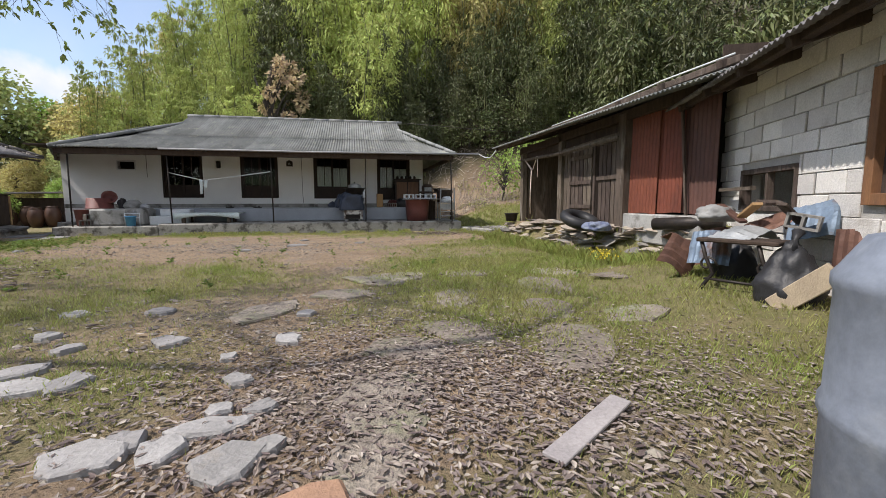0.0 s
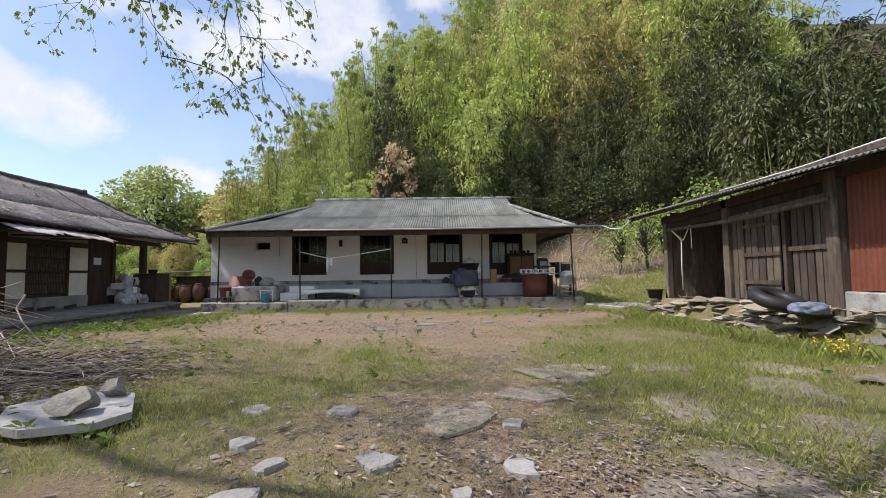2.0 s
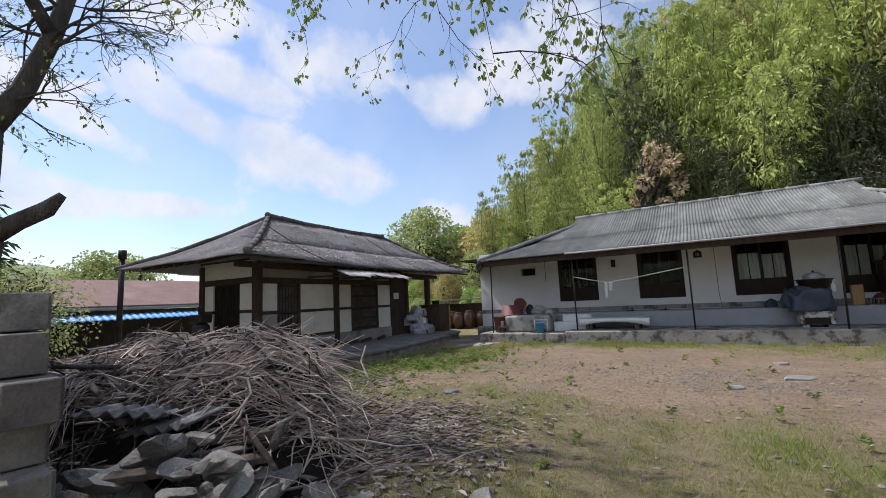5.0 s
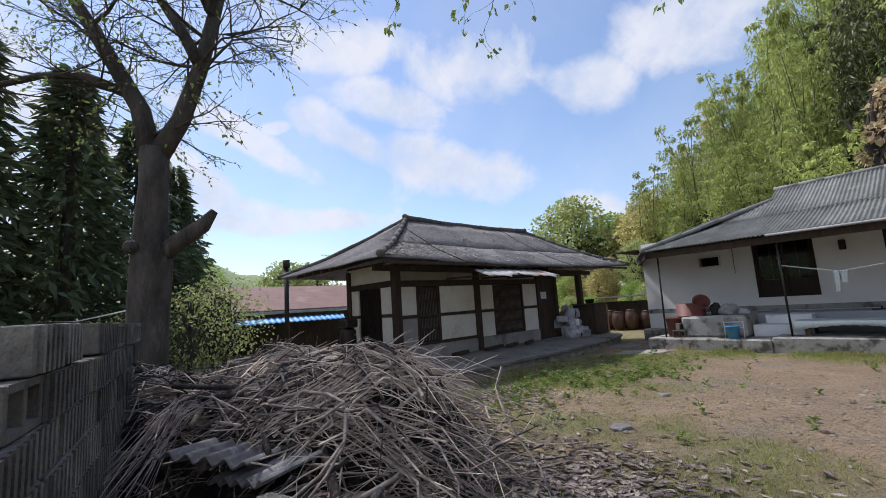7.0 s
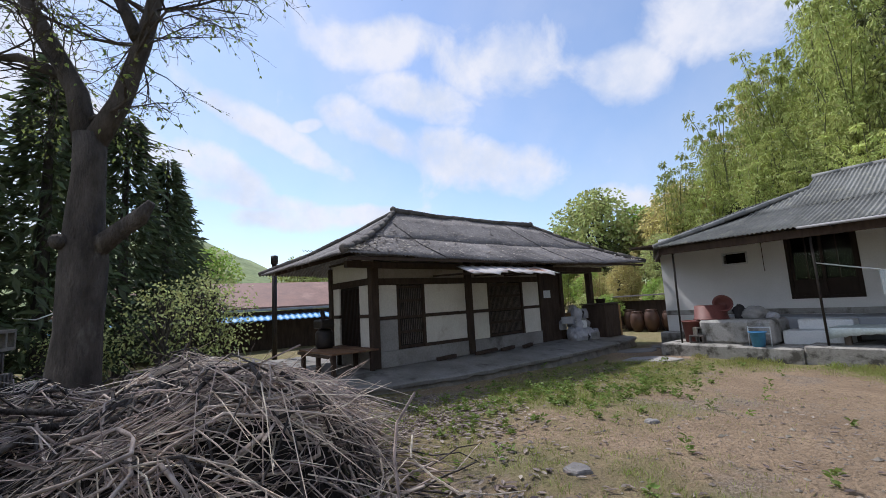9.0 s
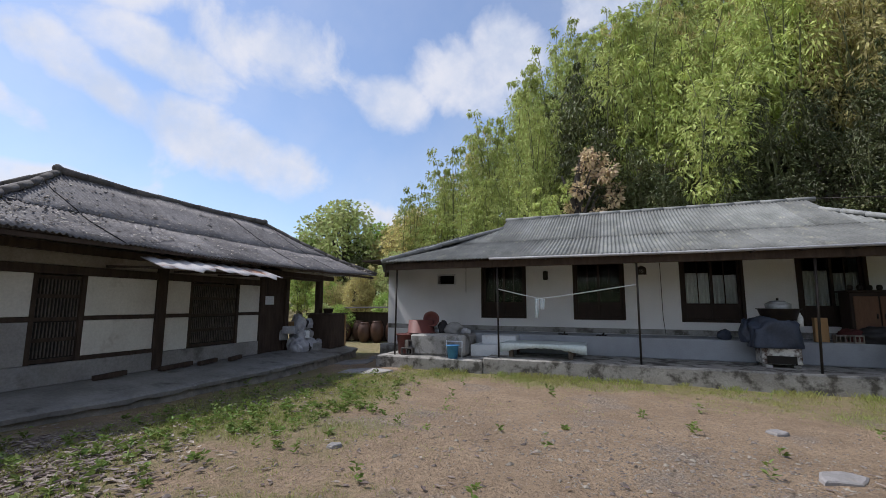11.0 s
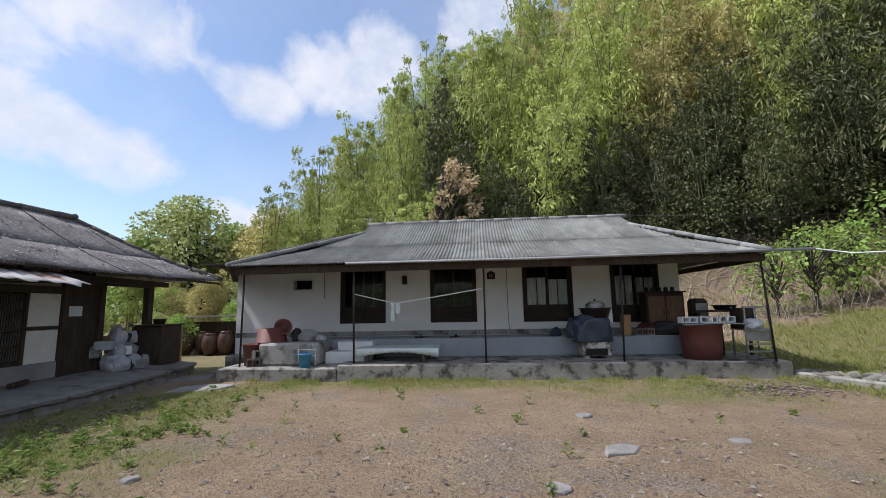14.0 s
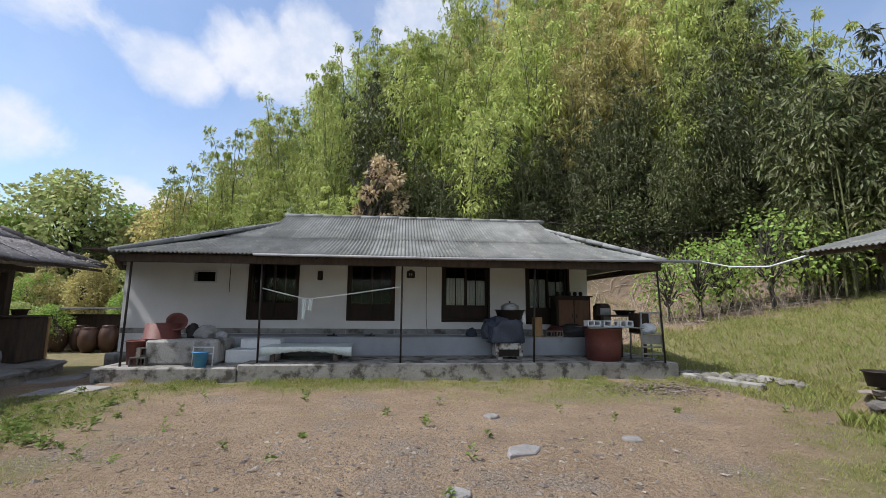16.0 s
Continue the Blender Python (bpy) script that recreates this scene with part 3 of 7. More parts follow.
def lattice_door(y0, y1, leaves):
    d = new("door")
    d.parent = hut
    d["label"] = "dark timber lattice door, closed"
    part("door_frame", box(-.10, y0, .79, -.01, y0 + .07, 2.177), DARK_WOOD, d)
    part("door_frame", box(-.10, y1 - .07, .79, -.01, y1, 2.177), DARK_WOOD, d)
    w = (y1 - y0 - .14) / leaves
    for k in range(leaves):
        a = y0 + .07 + k * w
        part("door_leaf", box(-.085, a + .004, .80, -.07, a + w - .004, 2.17), DARK, d)
        n = int(w / .05)
        bm = bmesh.new()
        for i in range(n + 1):
            yy = a + .012 + (w - .036) * i / n
            box(-.07, yy, .88, -.052, yy + .014, 1.42, 0, bm)
            box(-.07, yy, 1.50, -.052, yy + .014, 2.10, 0, bm)
        part("lattice", bm, LATTICE, d)
        for z in (.80, 1.12, 1.44, 1.80, 2.10):
            part("rail", box(-.072, a + .004, z, -.046, a + w - .004, z + .06), DARK_WOOD, d)


LATTICE = mat("grey_brown_lattice", (.16, .13, .11), (.09, .075, .065), 6, .85, .2, 60)
lattice_door(.60, 1.36, 1)
lattice_door(3.36, 4.74, 2)
# end wall
for a, b in ((-.62, -.12), (-1.95, -1.62)):
    part("wall_panel", box(a, .02, 1.575, b, .11, 2.197, .006), PLASTER_OLD, hut)
    part("rail", box(a, 0, 1.50, b, .11, 1.572, .006), DARK_WOOD, hut)
    part("wall_panel", box(a, .02, .845, b, .11, 1.497, .006), PLASTER_OLD, hut)
part("beam", box(-2.05, -.01, 2.20, -.14, .12, 2.34, .006), DARK_WOOD, hut)
part("upper_wall", box(-2.05, .02, 2.345, -.10, .11, 2.80), PLASTER_OLD, hut)
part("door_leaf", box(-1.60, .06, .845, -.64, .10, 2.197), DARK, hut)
bm = bmesh.new()
for i in range(14):
    x = -1.58 + i * .068
    box(x, .04, .9, x + .014, .058, 2.15, 0, bm)
part("lattice", bm, BROWN_FRAME, hut)
part("post", box(-2.12, -.03, HB, -1.955, .13, 2.7, .01), DARK_WOOD, hut)
part("plinth", box(-1.95, .0, HB, -.14, .11, .84), CEMENT, hut)
part("back_wall", box(-2.12, .14, HB, -2.02, 6.3, 2.75), PLASTER_OLD, hut)
# end wall in near-black: the open bay's shade is put into its colour
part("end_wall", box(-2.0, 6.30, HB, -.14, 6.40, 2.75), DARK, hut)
part("boarded_wall", box(-.09, 5.59, HB, -.02, 6.39, 2.5), DARK_WOOD, hut)
part("paper_notice", box(-.018, 5.63, 1.70, -.012, 5.97, 1.92), WHITE_PAINT, hut, "white paper notice")
part("beam", box(-.12, 5.55, 2.42, .03, 8.2, 2.60, .01), DARK_WOOD, hut)
part("post", box(-2.1, 7.95, HB, -1.94, 8.11, 2.7, .01), DARK_WOOD, hut)
# floor block, also coloured near-black for the unlit inside
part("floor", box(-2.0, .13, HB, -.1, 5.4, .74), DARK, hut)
DIRTY = mat("dirty_dark_cement", (.27, .26, .245), (.18, .172, .16), 1.6, .93, .6, 22, (.085, .08, .07), 1.4, .55)
TERRACE_EDGE = ((-1.35, .80), (-1.1, 1.0), (.2, 1.38), (1.5, 1.52), (3.7, 1.58), (7.2, 1.42), (8.6, 1.1))


def terrace_top(x, y):
    """The worn cement slopes from the wall to a broken edge."""
    e = float(np.interp(y, *zip(*TERRACE_EDGE)))
    return HB - .004 - .10 * smooth01(x, .15, e) + .012 * noise.noise(Vector((x * 2.2, y * 2.2, 6)))


vs, fs, face = [], [], []
TN, TM = 100, 16
for j in range(TN + 1):
    y = -1.35 + 9.95 * j / TN
    e = float(np.interp(y, *zip(*TERRACE_EDGE))) + .07 * noise.noise(Vector((0, y * 1.7, 2))) + .035 * noise.noise(Vector((0, y * 7, 4)))
    for i in range(TM + 1):
        x = -4.3 + (e + 4.3) * (1 - (1 - i / TM) ** 1.6)
        vs.append((x, y, terrace_top(x, y) - (.03 if i == TM else 0)))
    vs.append((e - .01, y, terrace_top(e, y) - .09 - .03 * noise.noise(Vector((3, y * 4, 1)))))
    face += [(e - .09, y, terrace_top(e, y) - .05), (e - .04 + .05 * noise.noise(Vector((5, y * 4, 1))), y, .12), (e + .02 + .06 * noise.noise(Vector((5, y * 5, 3))), y, -.15)]
W_ = TM + 2
fs = [(j * W_ + i, j * W_ + i + 1, (j + 1) * W_ + i + 1, (j + 1) * W_ + i) for j in range(TN) for i in range(W_ - 1)]
vs += [(-4.3, -1.36, -.15), (.8, -1.36, -.15)]
fs.append([len(vs) - 2, len(vs) - 1] + [TM - k for k in range(TM + 1)])
mesh_of("stone_platform", vs, fs, DIRTY, hut, "cracked cement terrace with a broken edge")
mesh_of("platform_face", face, [(3 * j + k, 3 * j + k + 1, 3 * j + 4 + k, 3 * j + 3 + k) for j in range(TN) for k in (0, 1)], BLOCK_DARK, hut, "dark recessed face under the terrace edge")
part("ceiling", box(-2.1, .0, 2.752, -.0, 8.2, 2.80), DARK_WOOD, hut)

hroof = new("roof")
hroof.parent = hut
hroof["label"] = "sagging dark corrugated roof with ridge tiles"
RX, RA, RB = -1.45, 1.55, 7.1               # ridge line and its ends
EF, EB, E0, E1 = 1.22, -3.6, -1.22, 9.45      # eaves


def sag(y):
    return -.10 * math.sin(math.pi * max(0, min(1, (y - E0) / (E1 - E0))))


def fz(t):                                    # height from ridge (0) to eave (1)
    return float(np.interp(t, (0, .3, .65, 1), (4.15, 3.63, 3.10, 2.70)))


def front_lim(y):
    """How near to the ridge, as a share, a front or back sheet may reach."""
    if y < RA:
        return (RA - y) / (RA - E0)
    if y > RB:
        return (y - RB) / (E1 - RB)
    return 0


for ex in (EF, EB):
    y, k = E0, 0
    while y < E1 - .02:
        yb = min(y + .76, E1)
        for a, b, up in ((1.0, .52, 0), (.56, 0, .02)):
            if min(front_lim(y), front_lim(yb)) > a - .03:
                continue
            corr_sheet(hroof, y, yb + .03, lambda u, b=b, a=a: min(a, max(b, front_lim(u))), lambda u, a=a: a,
                       lambda u, v, ex=ex, up=up, k=k: (RX + (ex - RX) * v, u, fz(v) + sag(u) * v + up + .012 * math.sin(k * 2.3)), SLATE_DARK, wave=.08, amp=.015)
        y = yb
        k += 1
for ey, ry in ((E0, RA), (E1, RB)):
    x = EB
    while x < EF - .02:
        xb = min(x + .76, EF)

        def lim(u, EF=EF, EB=EB):
            return (u - RX) / (EF - RX) if u > RX else (RX - u) / (RX - EB)
        corr_sheet(hroof, x, xb + .03, lambda u: min(.999, lim(u)), lambda u: 1.0,
                   lambda u, v, ey=ey, ry=ry: (u, ry + (ey - ry) * v, fz(v) + .01 * math.sin(u * 3)), SLATE_DARK, wave=.08, amp=.015)
        x = xb
HCAP = mat("dark_ridge_tiles", (.15, .135, .125), (.095, .088, .08), 3, .92, .5, 30, rand=.15)
pr = [(RX, RA, 4.22), (RX, 3, 4.16), (RX, 5.2, 4.16), (RX, RB, 4.22)]
for p, q in zip(pr, pr[1:]):
    caps(hroof, p, q, .085, HCAP, .5)
for ex, ey, ry in ((EF, E0, RA), (EB, E0, RA), (EF, E1, RB), (EB, E1, RB)):
    pp = [(RX + (ex - RX) * t, ry + (ey - ry) * t, fz(t) + .03) for t in (0, .3, .65, 1)]
    for p, q in zip(pp, pp[1:]):
        caps(hroof, p, q, .065, HCAP, .42)
for p in ((EF - .02, E0 + .02, 2.76), (RX, RA - .02, 4.25), (RX, RB, 4.25)):
    bm = bmesh.new()
    bmesh.ops.create_icosphere(bm, subdivisions=2, radius=.085, matrix=Matrix.Translation(p))
    part("ridge_end_tile", bm, HCAP, hroof)
for k in range(18):
    y = .45 + k * .43
    part("rafter", beam((EF - .06, y, 2.66 + sag(y)), (-.3, y, 3.05), .08, .08), DARK_WOOD, hroof)
for k in range(6):
    x = -2.55 + k * .42
    part("rafter", beam((x, E0 + .06, 2.64), (x, .15, 3.0), .08, .08), DARK_WOOD, hroof)
part("eave_board", box(EF - .05, E0 + .1, 2.56, EF - .015, E1 - .1, 2.62), DARK_WOOD, hroof)
part("purlin", beam((.15, E0 + .55, 2.60), (.12, E1 - .9, 2.52), .13), DARK_WOOD, hroof)
rl = random.Random(17)
su = Soup()
for k in range(1500):
    y = E0 + (E1 - E0) * rl.random() ** 1.5
    v = rl.uniform(max(.04, front_lim(y) + .02), .985)
    x, z = RX + (EF - RX) * v, fz(v) + sag(y) * v + .03
    a, l = rl.uniform(0, 6.28), rl.uniform(.018, .045)
    c, q = math.cos(a) * l, math.sin(a) * l
    su.add([(x - c, y - q, z + .012), (x - q * .5, y + c * .5, z), (x + c, y + q, z + .012 - c * .5), (x + q * .5, y - c * .5, z + .006)], [(0, 1, 2, 3)])
o = su.mesh("roof_litter", mat("bleached_dead_leaves", (.42, .38, .34), (.26, .23, .20), 8, .9, 0, 40, island=.45))
o.matrix_basis = HM
tagged(o, "bleached dead leaves lying on the old roof", "leaf litter", kind="stuff")
# torn tin awning over the door
AWN = mat("bent_pale_tin", (.56, .53, .51), (.44, .41, .39), 3, .6, .2, 40, (.32, .16, .09), 2.0, .56, metal=.3)
corr_sheet(hut, 1.40, 4.15, lambda u: 0.02, lambda u: .62 + .07 * math.sin(u * 7) + .05 * math.sin(u * 17), lambda u, v: (1.08 + v, u, 2.50 - .34 * v + .035 * math.sin(u * 3.1) * v), AWN, wave=.3, amp=.012, name="tin_awning")
for y in (1.6, 2.9, 4.0):
    part("awning_strut", beam((.05, y, 2.36), (1.6, y, 2.30), .05, .04), DARK_WOOD, hut)

# ---- barn beside the yard ----
barn = thing("barn", "ramshackle timber barn with plank doors and rusty tin", "barn")
BX = 15.0
for y, w in ((-6.72, .15), (-8.95, .16), (-11.22, .2)):
    part("post", box(BX - w / 2, y - w / 2, .60, BX + w / 2, y + w / 2, 2.62, .015), GREY_WOOD, barn)
part("lintel", beam((BX, -6.6, 2.50), (BX, -12.9, 2.62), .16), DARK_WOOD, barn)
part("tie_beam", beam((BX + .02, -9.02, 2.22), (BX, -11.1, 2.28), .13), GREY_WOOD, barn)
part("upper_wall", box(BX + .03, -11.12, 2.30, BX + .09, -6.82, 2.50), DARK_WOOD, barn)
tube("pole", [(14.86, -6.95, 2.24), (14.76, -9.2, 2.17), (14.68, -11.45, 2.20)], [.035, .04, .032], GREY_WOOD, barn, 8, "weathered horizontal pole")
part("sill", box(BX - .09, -11.1, .62, BX + .09, -9.05, .74, .01), GREY_WOOD, barn)


def plank_leaf(y0, y1, z0, z1, x, n, rails):
    d = new("door")
    d.parent = barn
    d["label"] = "weathered grey plank door"
    w = (y1 - y0) / n
    for k in range(n):
        part("plank", box(x - .015, y0 + k * w + .010, z0 + .05 * math.sin(k * 5), x + .012, y0 + (k + 1) * w - .010 - .012 * (k % 3 == 1), z1 - .03 * math.sin(k * 3)), GREY_WOOD, d)
    for z in rails:
        part("rail", box(x - .045, y0 - .02, z, x - .017, y1 + .02, z + .07), GREY_WOOD, d)


plank_leaf(-9.35, -9.05, .76, 2.18, BX, 2, ())
plank_leaf(-10.22, -9.42, .78, 2.2, BX - .02, 5, (1.02, 1.50, 2.0))
plank_leaf(-11.1, -10.42, .76, 2.22, BX, 5, (1.55,))
# black sheet behind the plank doors, painted as the shade inside the barn
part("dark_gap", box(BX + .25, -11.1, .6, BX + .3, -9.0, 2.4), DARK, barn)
for y in (-9.38, -10.32):
    part("jamb", box(BX - .05, y - .035, .74, BX + .05, y + .035, 2.2, .006), GREY_WOOD, barn)
# open bay with tin at the back
for k in range(4):
    a = -8.85 + k * .53
    corr_sheet(barn, a, a + .55, lambda u: .62, lambda u: 1.75, lambda u, v: (16.3, u, v), mat("dull_brown_tin", (.085, .06, .05), (.06, .045, .04), 2, .7, .2, 30, metal=.2), wave=.09, amp=.0, name="tin_sheet")
part("back_wall", box(16.34, -8.9, .6, 16.44, -6.6, 2.9), DARK_WOOD, barn)
part("side_wall", box(BX + .09, -8.99, .6, 16.3, -8.93, 2.7), DARK_WOOD, barn)
part("side_wall", box(BX + .1, -6.76, .6, 18.4, -6.68, 2.7), GREY_WOOD, barn)
part("rear_wall", box(18.4, -13.5, .4, 18.5, -6.7, 3.6), DARK_WOOD, barn)
tube("hanging_rope", [(14.8, -7.3, 2.2), (14.83, -7.62, 1.95), (14.8, -7.65, 1.4), (14.8, -7.66, .85)], .014, STRAW, barn, 6, "frayed hanging rope")
tube("hanging_rope", [(14.8, -7.3, 2.2), (14.83, -7.7, 1.95), (14.81, -8.0, 2.25)], .012, STRAW, barn, 6)
tube("hanging_rope", [(14.8, -8.05, 2.22), (14.8, -8.06, 1.75)], .01, STRAW, barn, 6)


def tin_wall(y0, y1, z0, z1, x, material, tilt=0.0):
    n = int((y1 - y0) / .016)
    vs, fs = [], []
    for i in range(n + 1):
        y = y0 + (y1 - y0) * i / n
        o = .009 * math.sin(2 * math.pi * y / .075)
        for z in (z0, (z0 + z1) / 2, z1):
            vs.append((x + o, y + tilt * (z - z0), z + .01 * math.sin(y * 9)))
            vs.append((x + o + .006, y + tilt * (z - z0), z + .01 * math.sin(y * 9)))
    for i in range(n):
        a, b = i * 6, i * 6 + 6
        for k in (0, 2):
            fs.append((a + k, a + k + 2, b + k + 2, b + k))
            fs.append((a + k + 1, b + k + 1, b + k + 3, a + k + 3))
    return mesh_of("tin_sheet", vs, fs, material, barn, "", True)


tin_wall(-12.02, -11.34, .96, 2.70, 15.02, RUST, -.02)
tin_wall(-12.50, -11.98, .98, 2.66, 15.045, RUST)
tin_wall(-13.05, -12.44, .98, 2.60, 15.10, mat("dark_rusty_tin", (.15, .075, .06), (.10, .055, .046), 2, .65, .25, 30, metal=.2, stretch=(1, 1, .4)))
part("batten", beam((15.0, -12.47, 2.62), (15.04, -12.62, .95), .05, .03), GREY_WOOD, barn)
part("base_kerb", box(14.92, -13.0, .5, 15.25, -11.32, .955, .02), CEMENT, barn)
# added black panel behind the tin: barn interior shade as colour
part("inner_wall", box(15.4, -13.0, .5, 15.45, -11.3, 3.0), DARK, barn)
broof = new("roof")
broof.parent = barn
broof["label"] = "low grey corrugated lean-to roof"
y = -14.0
while y < -5.95:
    corr_sheet(broof, y, min(y + .78, -5.9), lambda u: 14.34, lambda u: 18.6, lambda u, v: (v, u, 2.67 + .26 * (v - 14.34) - .016 * (-6 - u)), SLATE, wave=.085, amp=.015)
    y += .76
for k in range(9):
    yy = -6.1 - k * .95
    part("rafter", beam((14.4, yy, 2.62 + .003 * k), (18.3, yy, 3.64), .08, .09), GREY_WOOD, broof)
part("purlin", beam((14.5, -13.9, 2.66), (14.5, -5.95, 2.64), .08), GREY_WOOD, broof)

# ---- block-built shed ----
SM = Matrix(((-.38, .925, 0, 15.5), (-.925, -.38, 0, -12.6), (0, 0, 1, 0), (0, 0, 0, 1)))
shed = thing("block_shed", "grey cement-block shed with a broken window", "shed", m=SM)
SW, SD = (.84, 1.92, 1.07, 1.50), (2.80, 3.70, 1.12, 2.18)
part("wall_core", wall_mesh(0, 6.2, .1, 2.85, .012, .19, [SW, SD]), mat("pale_mortar", (.42, .40, .37), (.34, .325, .30), 4, .95, .3, 60), shed)
part("side_wall", box(0, .192, .1, .19, 3.5, 2.85), BLOCK, shed)
# added black panel for the shade seen through the shed's openings
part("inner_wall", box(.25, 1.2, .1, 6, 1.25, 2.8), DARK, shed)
part("window_frame", frame_bm(SW[0] - .03, SW[1] + .03, SW[2] - .03, SW[3] + .03, -.03, .08, .06), GREY_WOOD, shed, "broken grey window frame")
part("mullion", box(1.36, -.02, 1.1, 1.41, .05, 1.47), GREY_WOOD, shed)
part("lintel_board", box(.55, -.16, 1.28, 1.35, -.10, 1.32), GREY_WOOD, shed)
part("door_frame", frame_bm(SD[0], SD[1], SD[2], SD[3], -.03, .12, .09), mat("orange_brown_wood", (.26, .13, .06), (.18, .09, .05), 4, .75, .2, 50, stretch=(3, 3, .5)), shed, "orange-brown door frame")
part("door", box(SD[0] + .09, .04, SD[2] + .09, SD[1] - .09, .08, SD[3] - .09), GREY_WOOD, shed)
bb = box(0, 0, 0, .385, .02, .19, .004)
blk_me = bpy.data.meshes.new("block")
bb.to_mesh(blk_me); bb.free(); blk_me.materials.append(BLOCK)
for r in range(13):
    z = .22 + r * .2
    x = -.2 * (r % 2)
    while x < 6.1:
        spans = [(max(0, x), min(x + .39, 6.2))]
        for h in (SW, SD):
            if z + .19 > h[2] - .03 and z < h[3] + .03:
                cut = []
                for a, b in spans:
                    if b <= h[0] - .03 or a >= h[1] + .03:
                        cut.append((a, b))
                    else:
                        cut.extend(c for c in ((a, h[0] - .03), (h[1] + .03, b)) if c[1] - c[0] > .04)
                spans = cut
        for a, b in spans:
            o = new("block", blk_me)
            o.parent = shed
            o.location = (a, -.008 + random.uniform(-.011, .006), z + random.uniform(-.006, .006))
            o.scale = ((b - a - .005) / .385, 1, 1)
            o.rotation_euler = (0, 0, random.uniform(-.006, .006))
        x += .4
sroof = new("roof")
sroof.parent = shed
sroof["label"] = "corrugated shed roof with dark rafters"
x = -.35
while x < 6.2:
    corr_sheet(sroof, x, x + .80, lambda u: -.62, lambda u: 3.6, lambda u, v: (u, v, 2.50 + .30 * (v + .62)), SLATE_DARK, wave=.085, amp=.015)
    x += .78
for k in range(8):
    part("rafter", beam((.1 + k * .85, -.56, 2.45), (.1 + k * .85, 3.4, 3.62), .08, .10), DARK_WOOD, sroof)
part("purlin", beam((-.3, -.45, 2.50), (6.2, -.45, 2.50), .09), DARK_WOOD, sroof)
part("gable_boards", box(-.02, .0, 2.86, .02, 3.4, 3.3), DARK_WOOD, shed)

# ---- mossy hollow-block wall beside the brush heap ----
WD = Vector((5.1 - 2.0, -15.1 + 14.6, 0)).normalized()
WM = Matrix(((WD.x, -WD.y, 0, 2.55), (WD.y, WD.x, 0, -14.88), (0, 0, 1, 0), (0, 0, 0, 1)))
yard_wall = thing("block_wall", "dark mossy hollow-block yard wall", "wall", m=WM)


def hollow_block(holes_front):
    bm = bmesh.new()
    if holes_front:                         # laid on its side: the cores show
        for a, b in ((0, .035), (.175, .215), (.355, .39)):
            box(a, 0, 0, b, .19, .19, .004, bm)
        box(.035, 0, 0, .355, .19, .03, 0, bm)
        box(.035, 0, .16, .355, .19, .19, 0, bm)
    else:
        box(0, 0, 0, .39, .19, .19, .006, bm)
        for k in range(5):                  # ribs
            box(.03 + k * .07, .188, .004, .065 + k * .07, .206, .186, 0, bm)
    m = bpy.data.meshes.new("hollow_block")
    bm.to_mesh(m); bm.free(); m.materials.append(BLOCK_DARK)
    return m


hbm = [hollow_block(False), hollow_block(True)]
for r in range(8):
    for c in range(-2, 9):
        x = c * .4 - (.2 if r % 2 else 0)
        if x > 2.75 or (r >= 7 and (x > 2.3 or c == 4)):
            continue
        o = new("hollow_block", hbm[1 if (r == 7 and c % 3 == 1) or (r == 6 and x > 2.4) else 0])
        o.parent = yard_wall
        o.location = (x, random.uniform(-.012, .012), .12 + r * .2)
        o.rotation_euler = (0, random.uniform(-.012, .012), random.uniform(-.02, .02))

# ---- dry-stone terrace edge under the barn ----
terrace = thing("stone_terrace", "low dry-stone terrace edge of grey field stones", "stone wall")
rocks = [rock_mesh("stone", 100 + k, 1, 1, 1, STONE) for k in range(8)]
TAN_STONE = mat("dusty_tan_stone", (.40, .34, .28), (.27, .23, .19), 2.4, .93, .6, 40, (.30, .30, .20), 2.0, .58, rand=.22, bdist=.03, amp=.2)
tan_rocks = [rock_mesh("stone", 140 + k, 1, 1, 1, TAN_STONE) for k in range(6)]
for k in range(150):
    t = random.random()
    y = -6.5 - 6.4 * t
    edge = 14.45 + .20 * max(0, (-y - 10.5))
    lvl = random.random()
    o = new("stone", random.choice(tan_rocks if k % 4 else rocks))
    o.parent = terrace
    w = random.uniform(.09, .24)
    o.scale = (w * random.uniform(.8, 1.3), w * random.uniform(1, 1.6), w * random.uniform(.22, .42))
    x = edge + .02 + lvl * .35 + random.uniform(-.08, .08)
    o.location = (x, y, ground_z(x, y) + .05 * lvl)
    o.rotation_euler = (random.uniform(-.2, .2), random.uniform(-.2, .2), random.uniform(0, 6.3))

# ---- trees and woods ----
# the third leaf set is a darkened copy that paints the wood's shade
BAMBOO = [mat("bamboo_leaves", (.50, .55, .18), (.36, .42, .13), .5, .6, 0, 3, island=.25, rand=.25, thin=.36, spec=.25),
          mat("yellow_bamboo_leaves", (.60, .53, .23), (.47, .42, .18), .5, .6, 0, 3, island=.25, rand=.2, thin=.36, spec=.25),
          mat("dark_and_shaded_leaves", (.125, .135, .05), (.06, .075, .028), .5, .5, 0, 3, island=.5, rand=.35, thin=.12, spec=.35),
          mat("fresh_spring_leaves", (.36, .48, .12), (.27, .38, .095), .5, .6, 0, 3, island=.35, thin=.4, spec=.2)]
BROWN_LEAF = mat("dry_brown_leaves", (.64, .51, .33), (.51, .40, .25), .6, .8, 0, 3, island=.35, thin=.3)
CULM = mat("bamboo_culms", (.16, .17, .07), (.10, .11, .05), 3, .6, .1, 20)


